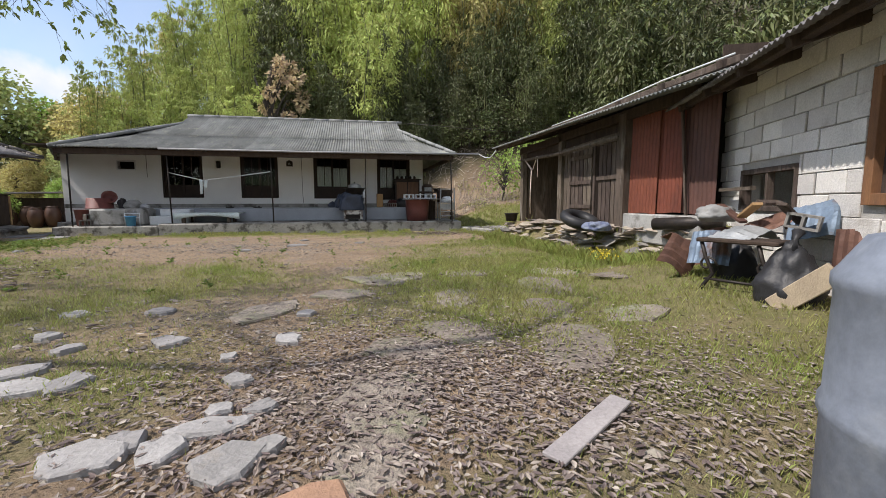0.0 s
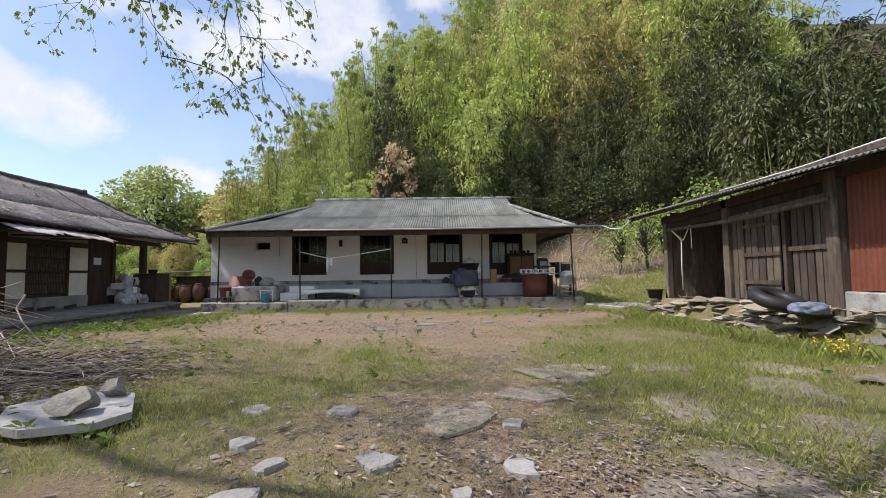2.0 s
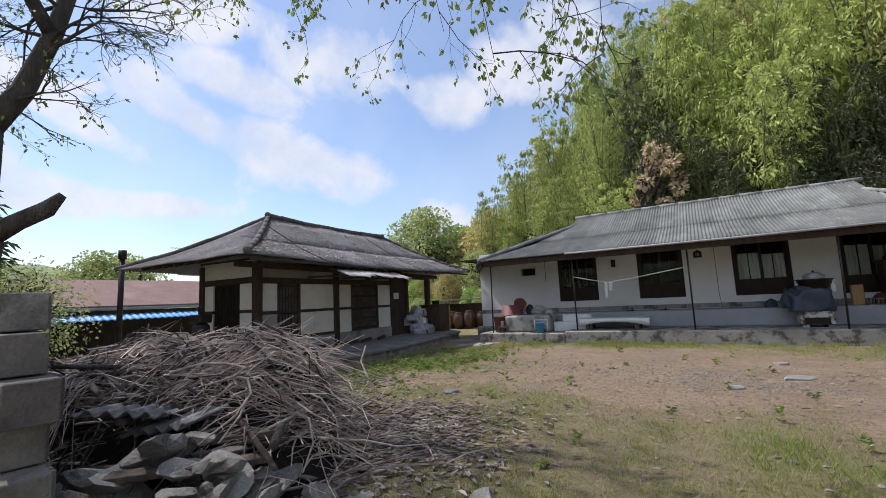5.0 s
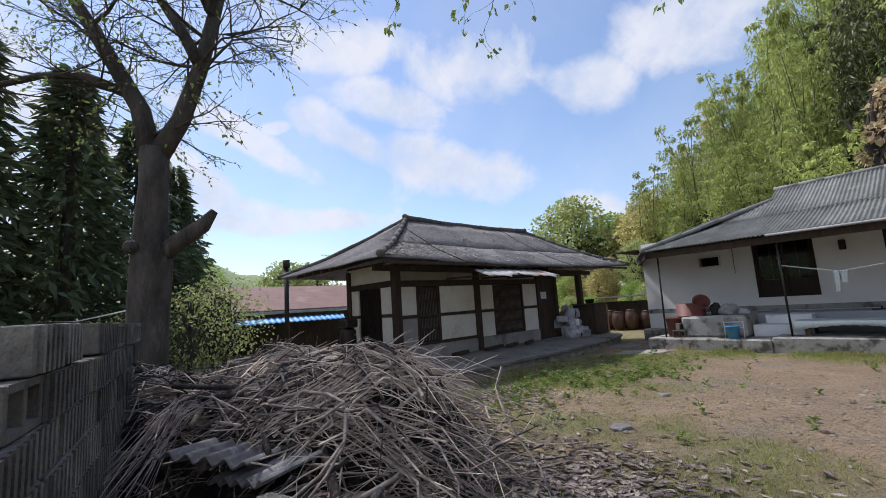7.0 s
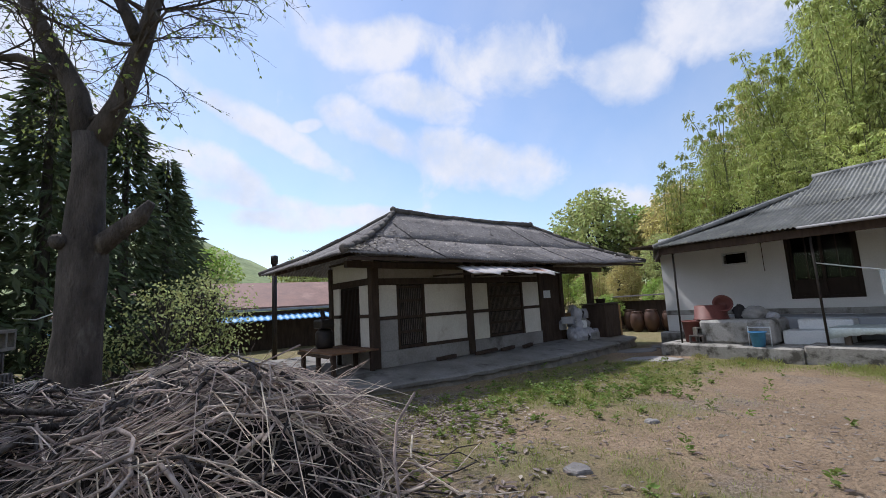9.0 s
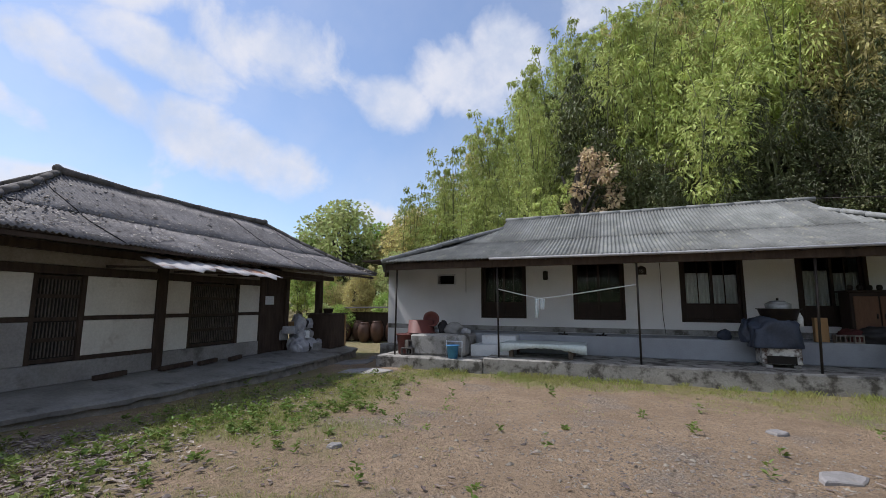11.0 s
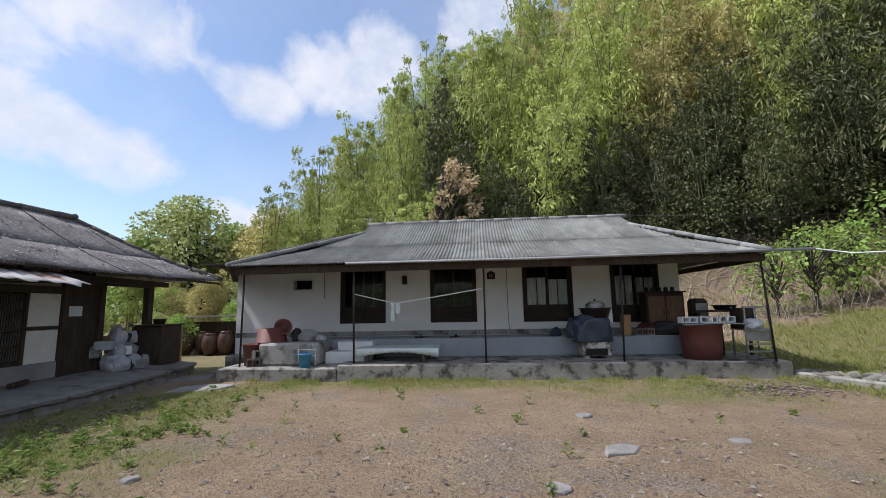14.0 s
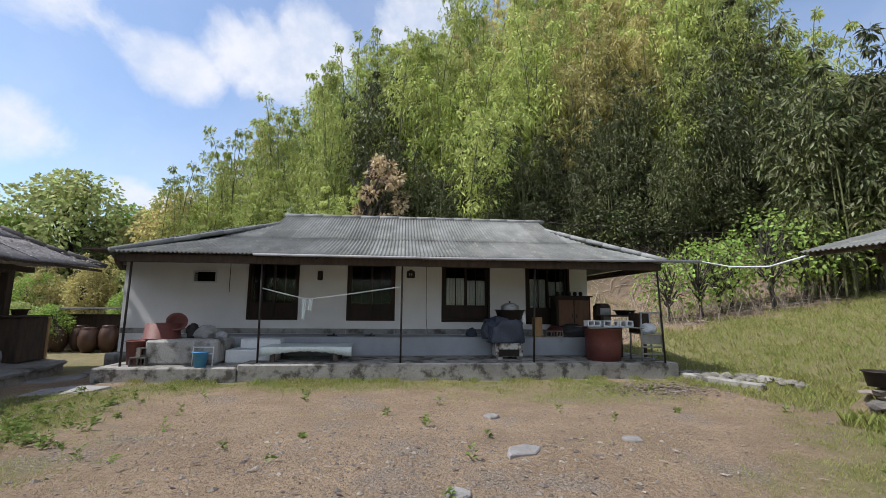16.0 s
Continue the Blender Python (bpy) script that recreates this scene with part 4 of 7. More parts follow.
def leaf_quads(centres, dirs, length, width, rng):
    """Kite-shaped leaves, one face each."""
    n = len(centres)
    c, d = np.asarray(centres), np.asarray(dirs)
    d = d / np.maximum(np.linalg.norm(d, axis=1, keepdims=True), 1e-6)
    r = rng.normal(size=(n, 3))
    s = np.cross(d, r)
    s /= np.maximum(np.linalg.norm(s, axis=1, keepdims=True), 1e-6)
    L = (length * rng.uniform(.6, 1.3, (n, 1)))
    W = (width * rng.uniform(.7, 1.3, (n, 1)))
    droop = np.zeros((n, 3)); droop[:, 2] = -.18
    v = np.empty((n, 4, 3))
    v[:, 0], v[:, 1], v[:, 2], v[:, 3] = c, c + d * L * .45 + s * W, c + (d + droop) * L, c + d * L * .45 - s * W
    f = np.arange(n * 4).reshape(n, 4)
    return v.reshape(-1, 3), f


def leaves_mesh(name, v, f, material):
    m = bpy.data.meshes.new(name)
    m.from_pydata(v.tolist(), [], f.tolist())
    m.materials.append(material)
    return m


def clump_cloud(rng, centres, radii, per, droop=.5, flat=.75):
    """Leaf positions on the outer shells of clumps, pointing out and down."""
    cs, ds = [], []
    for c, r in zip(centres, radii):
        u = rng.normal(size=(per, 3))
        u /= np.linalg.norm(u, axis=1, keepdims=True)
        rad = r * rng.uniform(.35, 1.0, (per, 1)) ** .6
        p = np.asarray(c) + u * rad * np.array([1, 1, flat])
        d = u + np.array([0, 0, -droop]) + rng.normal(size=(per, 3)) * .35
        cs.append(p); ds.append(d)
    return np.concatenate(cs), np.concatenate(ds)


def bamboo_shape(seed, height):
    """Feathery arching plumes: culm curves and leaf sprays along them."""
    rng = np.random.default_rng(seed)
    culms, cs, rs = [], [], []
    for k in range(6):
        a = rng.uniform(0, 6.28)
        lean = rng.uniform(.4, 1.5)
        base = np.array([rng.uniform(-.8, .8), rng.uniform(-.8, .8), 0])
        h = height * rng.uniform(.72, 1.05)
        pts = []
        for t in np.linspace(0, 1, 8):
            pts.append(base + np.array([math.cos(a) * lean * t ** 2.4, math.sin(a) * lean * t ** 2.4, h * (t - .10 * t ** 4)]))
        culms.append(pts)
        for t in np.linspace(.2, 1, 8):
            i = min(6, int(t * 7))
            p = pts[i] + (pts[i + 1] - pts[i]) * (t * 7 - i)
            w = (.32 + .85 * math.sin(math.pi * min(1, t * 1.02) ** 1.3)) * rng.uniform(.7, 1.15)
            for q in range(2):
                an = rng.uniform(0, 6.28)
                cs.append(p + np.array([math.cos(an), math.sin(an), -.25]) * w * .8)
                rs.append(w * rng.uniform(.38, .62))
    return culms, cs, rs


TREE_KINDS = []
for k in range(5):
    culms, cs, rs = bamboo_shape(k + 5, 7.5 + k * .8)
    rng = np.random.default_rng(k)
    p, d = clump_cloud(rng, cs, [r * .85 for r in rs], 42, .8, 1.15)
    v, f = leaf_quads(p, d, .27, .040, rng)
    tm = []
    for pts in culms:
        cv_, cf_ = tube_data(pts, [.05 - .005 * i for i in range(8)], 5)
        cm = bpy.data.meshes.new("culm")
        cm.from_pydata([tuple(q) for q in cv_], [], cf_)
        cm.materials.append(CULM)
        tm.append(cm)
    TREE_KINDS.append((tm, [leaves_mesh("crown", v, f, m) for m in BAMBOO[:3]]))


def broad_shape(seed, height, spread, clumps, per, lsize, base=.25):
    """A rounded tree: trunk, limbs and clumped leaves with gaps."""
    rng = np.random.default_rng(seed)
    su = Soup()
    top = np.array([rng.uniform(-.3, .3), rng.uniform(-.3, .3), height * .75])
    su.add(*tube_data([(0, 0, -.3), top * .5, top], [height * .028, height * .02, height * .008], 7))
    cs, rs = [], []
    for k in range(clumps):
        a = k * 2.4 + rng.uniform(-.4, .4)
        h = height * (base + (1 - base) * ((k + .5) / clumps) ** .8)
        prof = math.sin(math.pi * min(1, .12 + .86 * (h / height - base) / (1 - base))) ** .7
        rr = spread * prof * rng.uniform(.55, 1.0)
        c = np.array([math.cos(a) * rr, math.sin(a) * rr, h - height * .03])
        cs.append(c)
        rs.append(spread * rng.uniform(.28, .42))
        st = top * min(.95, max(.3, h / height * .75))
        su.add(*tube_data([st, (st + c) / 2 + np.array([0, 0, .15]), c], [height * .010, height * .006, height * .002], 5))
    p, d = clump_cloud(rng, cs, rs, per, .15, .8)
    v, f = leaf_quads(p, d, lsize, lsize * .33, rng)
    tm = bpy.data.meshes.new("trunk")
    tm.from_pydata([tuple(q) for q in su.v], [], su.f)
    tm.materials.append(BARK)
    return tm, (v, f)


def plant(name, trunk, crown, x, y, s, label, category="tree", group="", rz=0.0, dz=0.0, sz=1.0):
    o = thing(name, label, category, group, Matrix.Translation((x, y, ground_z(x, y) + dz)) @ Matrix.Rotation(rz, 4, "Z") @ Matrix.Diagonal((s, s, s * sz, 1)))
    stems = [("culm", m) for m in trunk] if isinstance(trunk, list) else [("trunk", trunk)]
    for nm, m in stems + [("crown", crown)]:
        c = new(nm, m)
        c.parent = o
    return o


rw = random.Random(4)
LBL = ["tall green bamboo on the hillside", "yellowing bamboo on the hillside", "dark bamboo in the wood, shade put into its leaf colour"]
rows_y = (8.6, 10.4, 12.4, 14.8, 17.4, 20.4, 24.0, 28.0)
for r, y0 in enumerate(rows_y):
    x = -12.5 + (r % 2) * .9 - r * .5
    while x < 34:
        step = 2.15 + r * .14
        y = y0 + rw.uniform(-.8, .8)
        # the wood thins out to the west; its front follows the house
        if x > -3 - r * 1.3 or rw.random() < .5:
            tone = noise.noise(Vector((x * .16, y * .2, 2.0)))
            kind = 0
            if tone > .24:
                kind = 1
            elif tone < -.22 or (r == 0 and x > 6 and rw.random() < .75):
                kind = 2
            # low rows to the right get the darkened leaves, as shade lies there
            if x > 6 and (r == 0 or r == 1 and rw.random() < .7) or x > 9 and r == 2 and rw.random() < .2:
                kind = 2
            elif kind == 2:
                kind = rw.choice((0, 0, 1))
            if x < 9 and rw.random() < .14:
                kind = 2
            tm, crowns = TREE_KINDS[rw.randrange(5)]
            s = float(np.interp(x, (-14, -4, 4, 14, 40), (.50, .66, .88, 1.0, 1.2))) * rw.uniform(.85, 1.15) * ((.52, .64, .8)[min(r, 2)] if kind == 2 and x > 8 else (.62, .8, .92)[min(r, 2)])
            if not (5.2 < x < 8.0 and r == 0):
                plant("bamboo", tm, crowns[kind], x, y, s * 1.22, LBL[kind], "bamboo", "hillside bamboo", rw.uniform(0, 6.28), 0, float(np.interp(x, (8, 18), (.84, 1.06))) * (float(np.interp(x, (-8, -5, -3, 3, 8, 14), (1.0, 1.1, 1.36, 1.45, 1.3, 1.05))) if r > 1 else 1.0))
        x += step * rw.uniform(.85, 1.15)
for k in range(16):
    x, y = rw.uniform(13, 40), rw.uniform(22, 34)
    tm, crowns = TREE_KINDS[rw.randrange(5)]
    plant("bamboo", tm, crowns[rw.choice((0, 1))], x, y, 1.2, LBL[0], "bamboo", "hillside bamboo", rw.uniform(0, 6.28), 0, 1.45)
for k in range(18):
    x, y = rw.uniform(21, 33), rw.uniform(8.5, 22)
    tm, crowns = TREE_KINDS[rw.randrange(5)]
    kind = rw.choice((0, 2, 2, 2)) if y < 16 else rw.choice((0, 0, 1))
    plant("bamboo", tm, crowns[kind], x, y, 1.12, LBL[kind], "bamboo", "hillside bamboo", rw.uniform(0, 6.28), 0, 1.25)
# the wood closes in beside the barn
for k in range(26):
    x, y = rw.uniform(24.5, 38), rw.uniform(-15, 9)
    tm, crowns = TREE_KINDS[rw.randrange(5)]
    kind = rw.choice((0, 2, 2, 2, 2))
    plant("bamboo", tm, crowns[kind], x, y, rw.uniform(.95, 1.3), LBL[kind], "bamboo", "hillside bamboo", rw.uniform(0, 6.28))

bt, (bv, bf) = broad_shape(3, 1.0, .19, 18, 80, .04, .30)
plant("dead_tree", bt, leaves_mesh("crown", bv, bf, BROWN_LEAF), 6.6, 9.6, 6.1, "tree with dry brown leaves before the bamboo", "tree", sz=1.0)
gt, (gv2, gf2) = broad_shape(8, 1.0, .42, 46, 120, .042, .14)
PALE = mat("pale_spring_leaves", (.46, .50, .21), (.36, .41, .16), .5, .65, 0, 3, island=.35, thin=.4, spec=.2)
gcrown = [leaves_mesh("crown", gv2, gf2, BAMBOO[3]), leaves_mesh("crown", gv2, gf2, PALE), leaves_mesh("crown", gv2, gf2, BAMBOO[1]), leaves_mesh("crown", gv2, gf2, BAMBOO[0])]
ut, (uv2, uf2) = broad_shape(9, 1.0, .42, 26, 62, .06, .12)
dark_crown = leaves_mesh("crown", uv2, uf2, BAMBOO[2])
for x, y, s, k, rz in ((-11.4, 13.5, 7.6, 1, 0), (-13.2, 12.0, 5.2, 0, 1), (-9.3, 16, 5.6, 0, 2), (-7.5, 15, 4.8, 2, 4), (-5.2, 13.5, 5.2, 2, 5), (-15.5, 16, 5.5, 1, 3),
                       (-18, 10, 5.0, 1, 2.2), (-23, 6, 5, 0, 1.1), (-21, 13, 6, 3, 3.3), (-9, 9, 2.3, 0, 1.5), (-6.5, 8.5, 2.2, 2, .5), (-4.5, 9.5, 3, 1, 2.5), (-11.5, 7, 2, 3, .2),
                       (-3.5, 6.5, 1.7, 0, .3), (-6, 4.5, 1.6, 1, 2), (-4.2, 3.5, 1.5, 0, 4), (-2.2, 5.5, 2.0, 1, 4.4), (-30, -2, 6, 1, 1.7), (-34, -9, 7, 0, .4), (-28, 20, 8, 1, 0.9), (-40, 4, 7, 1, 5)):
    plant("broadleaf_tree", gt, gcrown[k], x, y, s, "rounded broadleaf tree in fresh spring leaf", "tree", "trees beyond the houses", rz)
# undergrowth along the foot of the wood, its leaves coloured dark for the shade there
for k in range(90):
    x = -1.5 + k % 30 * 1.05
    y = 7.4 + rw.uniform(-.5, .5) + (.8 if x > 13.5 else 0) + k // 30 * 2.3
    plant("undergrowth_bush", ut, dark_crown, x, y, rw.uniform(1.7, 2.7), "dark leafy bush at the foot of the wood", "bush", "undergrowth", rw.uniform(0, 6))
# young bushes behind the porch end
sh, (sv, sf) = broad_shape(21, 1.0, .44, 40, 15, .055, .24)
scrown = leaves_mesh("crown", sv, sf, BAMBOO[3])
for x, y, s, rz in ((17.9, 3.4, 2.5, 0), (19.2, 3.1, 3.0, 1), (20.4, 3.5, 2.7, 2.2), (22.2, 3.0, 3.7, 3), (23.6, 3.4, 3.3, 5), (24.9, 2.8, 3.0, 2.9), (21.3, 4.3, 2.9, 4.1), (26.2, 2.5, 3.2, .7)):
    plant("shrub", sh, scrown, x, y, s, "leggy shrub with bright new leaves", "shrub", "shrubs on the bank", rz)
# dry thicket at the foot of the bank
su = Soup()
for k in range(420):
    x, y = rw.uniform(15.6, 24), rw.uniform(2.0, 5.5)
    z = ground_z(x, y)
    a = rw.uniform(0, 6.28)
    l = rw.uniform(.5, 1.3)
    d = Vector((math.cos(a) * .35, math.sin(a) * .35, 1)).normalized()
    su.add(*tube_data([Vector((x, y, z - .05)), Vector((x, y, z)) + d * l * .6, Vector((x, y, z)) + d * l + Vector((0, 0, -.1))], [.008, .006, .003], 3))
for k in range(1100):
    x, y = rw.uniform(14.6, 27), rw.uniform(2.5, 8.6)
    a, l = rw.gauss(.2, .9), rw.uniform(.15, .8)
    d = Vector((math.cos(a), math.sin(a), 0)) * l
    p, q = Vector((x, y, ground_z(x, y) + .03)), Vector((x + d.x, y + d.y, ground_z(x + d.x, y + d.y) + rw.uniform(.02, .12)))
    su.add(*tube_data([p, (p + q) / 2 + Vector((0, 0, .04)), q], [.016, .014, .008], 3))
tagged(su.mesh("dry_thicket", mat("bleached_stems", (.36, .30, .24), (.22, .18, .145), 6, .9, .2, 40, island=.5)), "grey dry stems on the bank", "brushwood", kind="stuff")

# conifers beyond the block wall
rng = np.random.default_rng(77)
ps, ds = [], []
for k in range(46):
    h = .10 + .88 * k / 45
    rad = (.24 * (1 - h) ** .8 + .02) * rng.uniform(.65, 1.15)
    for q in range(7):
        a = k * 1.3 + q * .9 + rng.uniform(-.2, .2)
        for t in np.linspace(.25, 1, 9):
            rr = rad * t * rng.uniform(.85, 1.1)
            ps.append((math.cos(a) * rr, math.sin(a) * rr, h - .05 * t + rng.uniform(-.01, .01)))
            ds.append((math.cos(a) + rng.uniform(-.7, .7), math.sin(a) + rng.uniform(-.7, .7), rng.uniform(-.9, .3)))
cv, cf = leaf_quads(ps, ds, .045, .007, rng)
CONIFER = mat("dark_conifer_needles", (.12, .15, .075), (.08, .105, .055), .6, .6, 0, 3, island=.5, thin=.25)
ccrown = leaves_mesh("crown", cv, cf, CONIFER)
ct = bpy.data.meshes.new("trunk")
tv, tf = tube_data([(0, 0, -.02), (0, 0, .5), (0, 0, .97)], [.022, .014, .003], 6)
ct.from_pydata([tuple(q) for q in tv], [], tf)
ct.materials.append(BARK)
for x, y, s, rz in ((-6.5, -15.5, 8.6, 0), (-8.2, -14.0, 8.0, 1), (-5.5, -17.2, 8.8, 2), (-9.6, -12.9, 7.2, 3), (-7.3, -17.8, 9.2, 4), (-10.5, -15.5, 9.0, 5), (-4.6, -19.0, 9.0, 1.5), (-11.5, -12.4, 6.6, 2.5)):
    plant("conifer", ct, ccrown, x, y, s, "dark dense conifer behind the yard wall", "conifer", "conifers behind the wall", rz)
bh, (bv2, bf2) = broad_shape(33, 1.0, .42, 46, 26, .034, .2)
bcrown = leaves_mesh("crown", bv2, bf2, PALE)
# bushes between wall and old house
for x, y, s, k, rz in ((-4.2, -13.2, 2.1, 2, 0), (-5.6, -12.4, 2.3, 2, 2), (-6.8, -11.9, 2.6, 2, 4.5), (-4.7, -14.6, 1.6, 0, 2.0)):
    plant("bush", bh, bcrown, x, y, s * 1.1, "loose yellow-green spring bush", "bush", "bushes by the old house", rz)


# ---- the big bare tree ----
big = thing("old_tree", "large bare old tree with thick forked limbs and young leaves", "tree")
RV, BASE = Vector((.6, .8, 0)), Vector((-.70, -14.28, 0))


def tp(r, z, d=0.0):
    """A place r metres along the tree's spread and d across it, at height z."""
    return BASE + RV * r + Vector((-.8, .6, 0)) * d + Vector((0, 0, z))


tube("trunk", [tp(-.12, -.1), tp(-.08, .5), tp(0, 1.6), tp(.04, 2.6), tp(.02, 3.2), tp(.05, 3.9), tp(.05, 4.5)], [.46, .36, .28, .30, .24, .21, .21], BARK, big, 14, "", .05)
for k in range(9):
    b = bmesh.new()
    bmesh.ops.create_icosphere(b, subdivisions=2, radius=random.uniform(.08, .14), matrix=Matrix.Translation(tp(random.uniform(-.22, .25), random.uniform(2.7, 3.1), random.uniform(-.3, .3))))
    part("burl", b, BARK, big, "", True)
tube("stub", [tp(.15, 2.75), tp(.5, 3.0), tp(.82, 3.2), tp(1.0, 3.42)], [.16, .13, .12, .06], BARK, big, 10, "broken limb stub", .08)
BOUGHS = [([(0, 4.3), (-.2, 5.2), (-.75, 6.2), (-1.45, 7.4), (-1.9, 8.8), (-2.1, 10.4)], .17, 0),
         ([(.05, 4.3), (.42, 5.0), (.72, 6.0), (.98, 7.3), (1.0, 8.8), (1.3, 10.4)], .17, .1),
         ([(.72, 6.0), (.35, 6.7), (-.15, 7.5), (-.5, 8.8), (-.6, 10.2)], .11, .2),
         ([(-.35, 5.45), (-1.0, 5.75), (-1.6, 5.72), (-2.4, 5.45), (-3.3, 5.3)], .085, -.2),
         ([(.9, 6.9), (1.15, 7.7), (1.6, 8.6), (1.9, 9.8)], .09, -.3)]
twigs = Soup()
tips = []
rt = random.Random(12)


def sprout(p, d, l, r, depth):
    """A forking twig."""
    pts = [p]
    for k in range(3):
        d = (d + Vector((rt.uniform(-.3, .3), rt.uniform(-.3, .3), rt.uniform(-.22, .22)))).normalized()
        pts.append(pts[-1] + d * l / 3)
    twigs.add(*tube_data(pts, [r, r * .8, r * .62, r * .45], 5 if r > .02 else 3))
    if depth == 0:
        tips.extend((q, d) for q in pts[1:])
        return
    for q, nn in ((pts[1], 1), (pts[2], 1), (pts[3], 2)):
        for _ in range(nn):
            dd = (d + Vector((rt.uniform(-.9, .9), rt.uniform(-.9, .9), rt.uniform(-.6, .6)))).normalized()
            sprout(q, dd, l * rt.uniform(.55, .75), r * .5, depth - 1)


for pts, r, d in BOUGHS:
    n = len(pts)
    P3 = [tp(a, z, d * i / n * 3) for i, (a, z) in enumerate(pts)]
    tube("limb", P3, [r * (1 - .72 * i / (n - 1)) for i in range(n)], BARK, big, 10, "", .05)
    for i in range(1, n):
        for q in range(3 if i > 1 else 1):
            p = P3[i - 1].lerp(P3[i], rt.random())
            sprout(p, Vector((rt.uniform(-1, 1), rt.uniform(-1, 1), rt.uniform(-.1, .7))).normalized(), rt.uniform(.9, 1.5), r * .22, 3)
tagged(twigs.mesh("twig", BARK, big), kind="stuff")
rng = np.random.default_rng(5)
sel = [tips[i] for i in rng.integers(0, len(tips), 5200)]
lv, lf = leaf_quads([tuple(q) for q, d in sel], [tuple(d + Vector((rt.uniform(-1, 1), rt.uniform(-1, 1), rt.uniform(-1, .3)))) for q, d in sel], .07, .02, rng)
YOUNG = mat("young_tree_leaves", (.26, .32, .10), (.19, .25, .07), 2, .55, 0, 3, island=.3, thin=.4)
ob = new("leaves", leaves_mesh("leaves", lv, lf, YOUNG))
ob.parent = big

# ---- brush heap ----
heap = thing("brush_heap", "big heap of cut branches and dry twigs", "brushwood")


def heap_z(x, y):
    """Height of the heap's surface above the ground."""
    h = 0
    for cx, cy, rx, ry, top in ((3.5, -13.22, 1.42, 1.1, 1.02), (2.2, -13.12, 1.8, 1.3, .95), (.6, -12.9, 1.9, 1.3, .76), (4.45, -13.58, .92, .75, .62), (1.6, -13.9, 1.9, .95, .80), (2.8, -12.68, 1.35, 1.0, .88), (2.7, -14.1, 1.3, .8, .86), (1.9, -14.5, 1.0, .6, 1.15)):
        q = ((x - cx) / rx) ** 2 + ((y - cy) / ry) ** 2
        if q < 1:
            h = max(h, top * (1 - q) ** .30)
    if h:
        h *= 1 + .22 * noise.noise(Vector((x * 1.1, y * 1.1, 5))) + .20 * noise.noise(Vector((x * 3, y * 3, 8)))
    return h


# near-black sheet under the twigs: shade of the heap's gaps put into colour
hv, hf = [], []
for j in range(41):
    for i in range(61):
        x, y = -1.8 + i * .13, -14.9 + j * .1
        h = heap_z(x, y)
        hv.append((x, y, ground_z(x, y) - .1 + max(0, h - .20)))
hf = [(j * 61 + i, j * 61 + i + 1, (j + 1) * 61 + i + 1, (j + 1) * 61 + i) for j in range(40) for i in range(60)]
mesh_of("inner_mass", hv, hf, mat("brush_gap_shade", (.035, .028, .024), (.02, .017, .015), 9, .95, .8, 40, bdist=.06), heap, "", True)
rb = random.Random(9)
layers = [(Soup(), TWIG, "brushwood"), (Soup(), STRAW, "pale_brushwood")]
singles = 0
for k in range(15500):
    x, y = rb.uniform(-1.6, 5.2), rb.uniform(-15.0, -11.2)
    h = heap_z(x, y)
    if h < .05:
        continue
    if x > 3.55 and y < -13.8 or y < -14.45 - .16 * (x - 2):
        continue
    z = rb.uniform(.02, h)
    around = min(heap_z(x + .22 * cx, y + .22 * cy) for cx, cy in ((1, 0), (-1, 0), (0, 1), (0, -1)))
    if h - z > .13 and around > z + .06:
        continue
    if h - z < .13 and rb.random() < .45:
        continue
    l = rb.uniform(.45, 1.5)
    a = rb.gauss(.9, .9) if rb.random() < .6 else rb.uniform(0, 6.28)
    r = .0034 + .0085 * rb.random() ** 3
    pitch = rb.gauss(0, .13)
    turn = rb.gauss(0, .30)
    p = Vector((x, y, 0)) - Vector((math.cos(a), math.sin(a), 0)) * l * .5
    zz = z - pitch * l * .5
    pts = []
    for q in range(6):
        hz = heap_z(p.x, p.y)
        if hz + .12 < zz:
            zz -= min(.09, (zz - hz) * .35)
        elif zz < hz - .2:
            zz += .05
        pts.append(Vector((p.x, p.y, ground_z(p.x, p.y) + max(.012, zz) + rb.uniform(-.012, .012))))
        a += turn + rb.gauss(0, .30)
        p = p + Vector((math.cos(a), math.sin(a), 0)) * l / 5
        zz += pitch * l / 5
    rr = [r, r * .95, r * .88, r * .78, r * .62, r * .4]
    if r > .0078 and singles < 160:
        singles += 1
        tube("branch", pts, [q * 1.25 for q in rr], TWIG, heap, 6)
        continue
    pale = h > .72 and h - z < .10 and rb.random() < .55
    layers[1 if pale else 0][0].add(*tube_data(pts, rr, 3 if r < .006 else 4))
    if rb.random() < .3:
        q = pts[rb.randrange(2, 5)]
        e = q + Vector((rb.uniform(-1, 1), rb.uniform(-1, 1), rb.uniform(-.2, .6))).normalized() * l * .3
        layers[0][0].add(*tube_data([q, (q + e) / 2 + Vector((0, 0, .02)), e], [r * .6, r * .5, r * .3], 3))
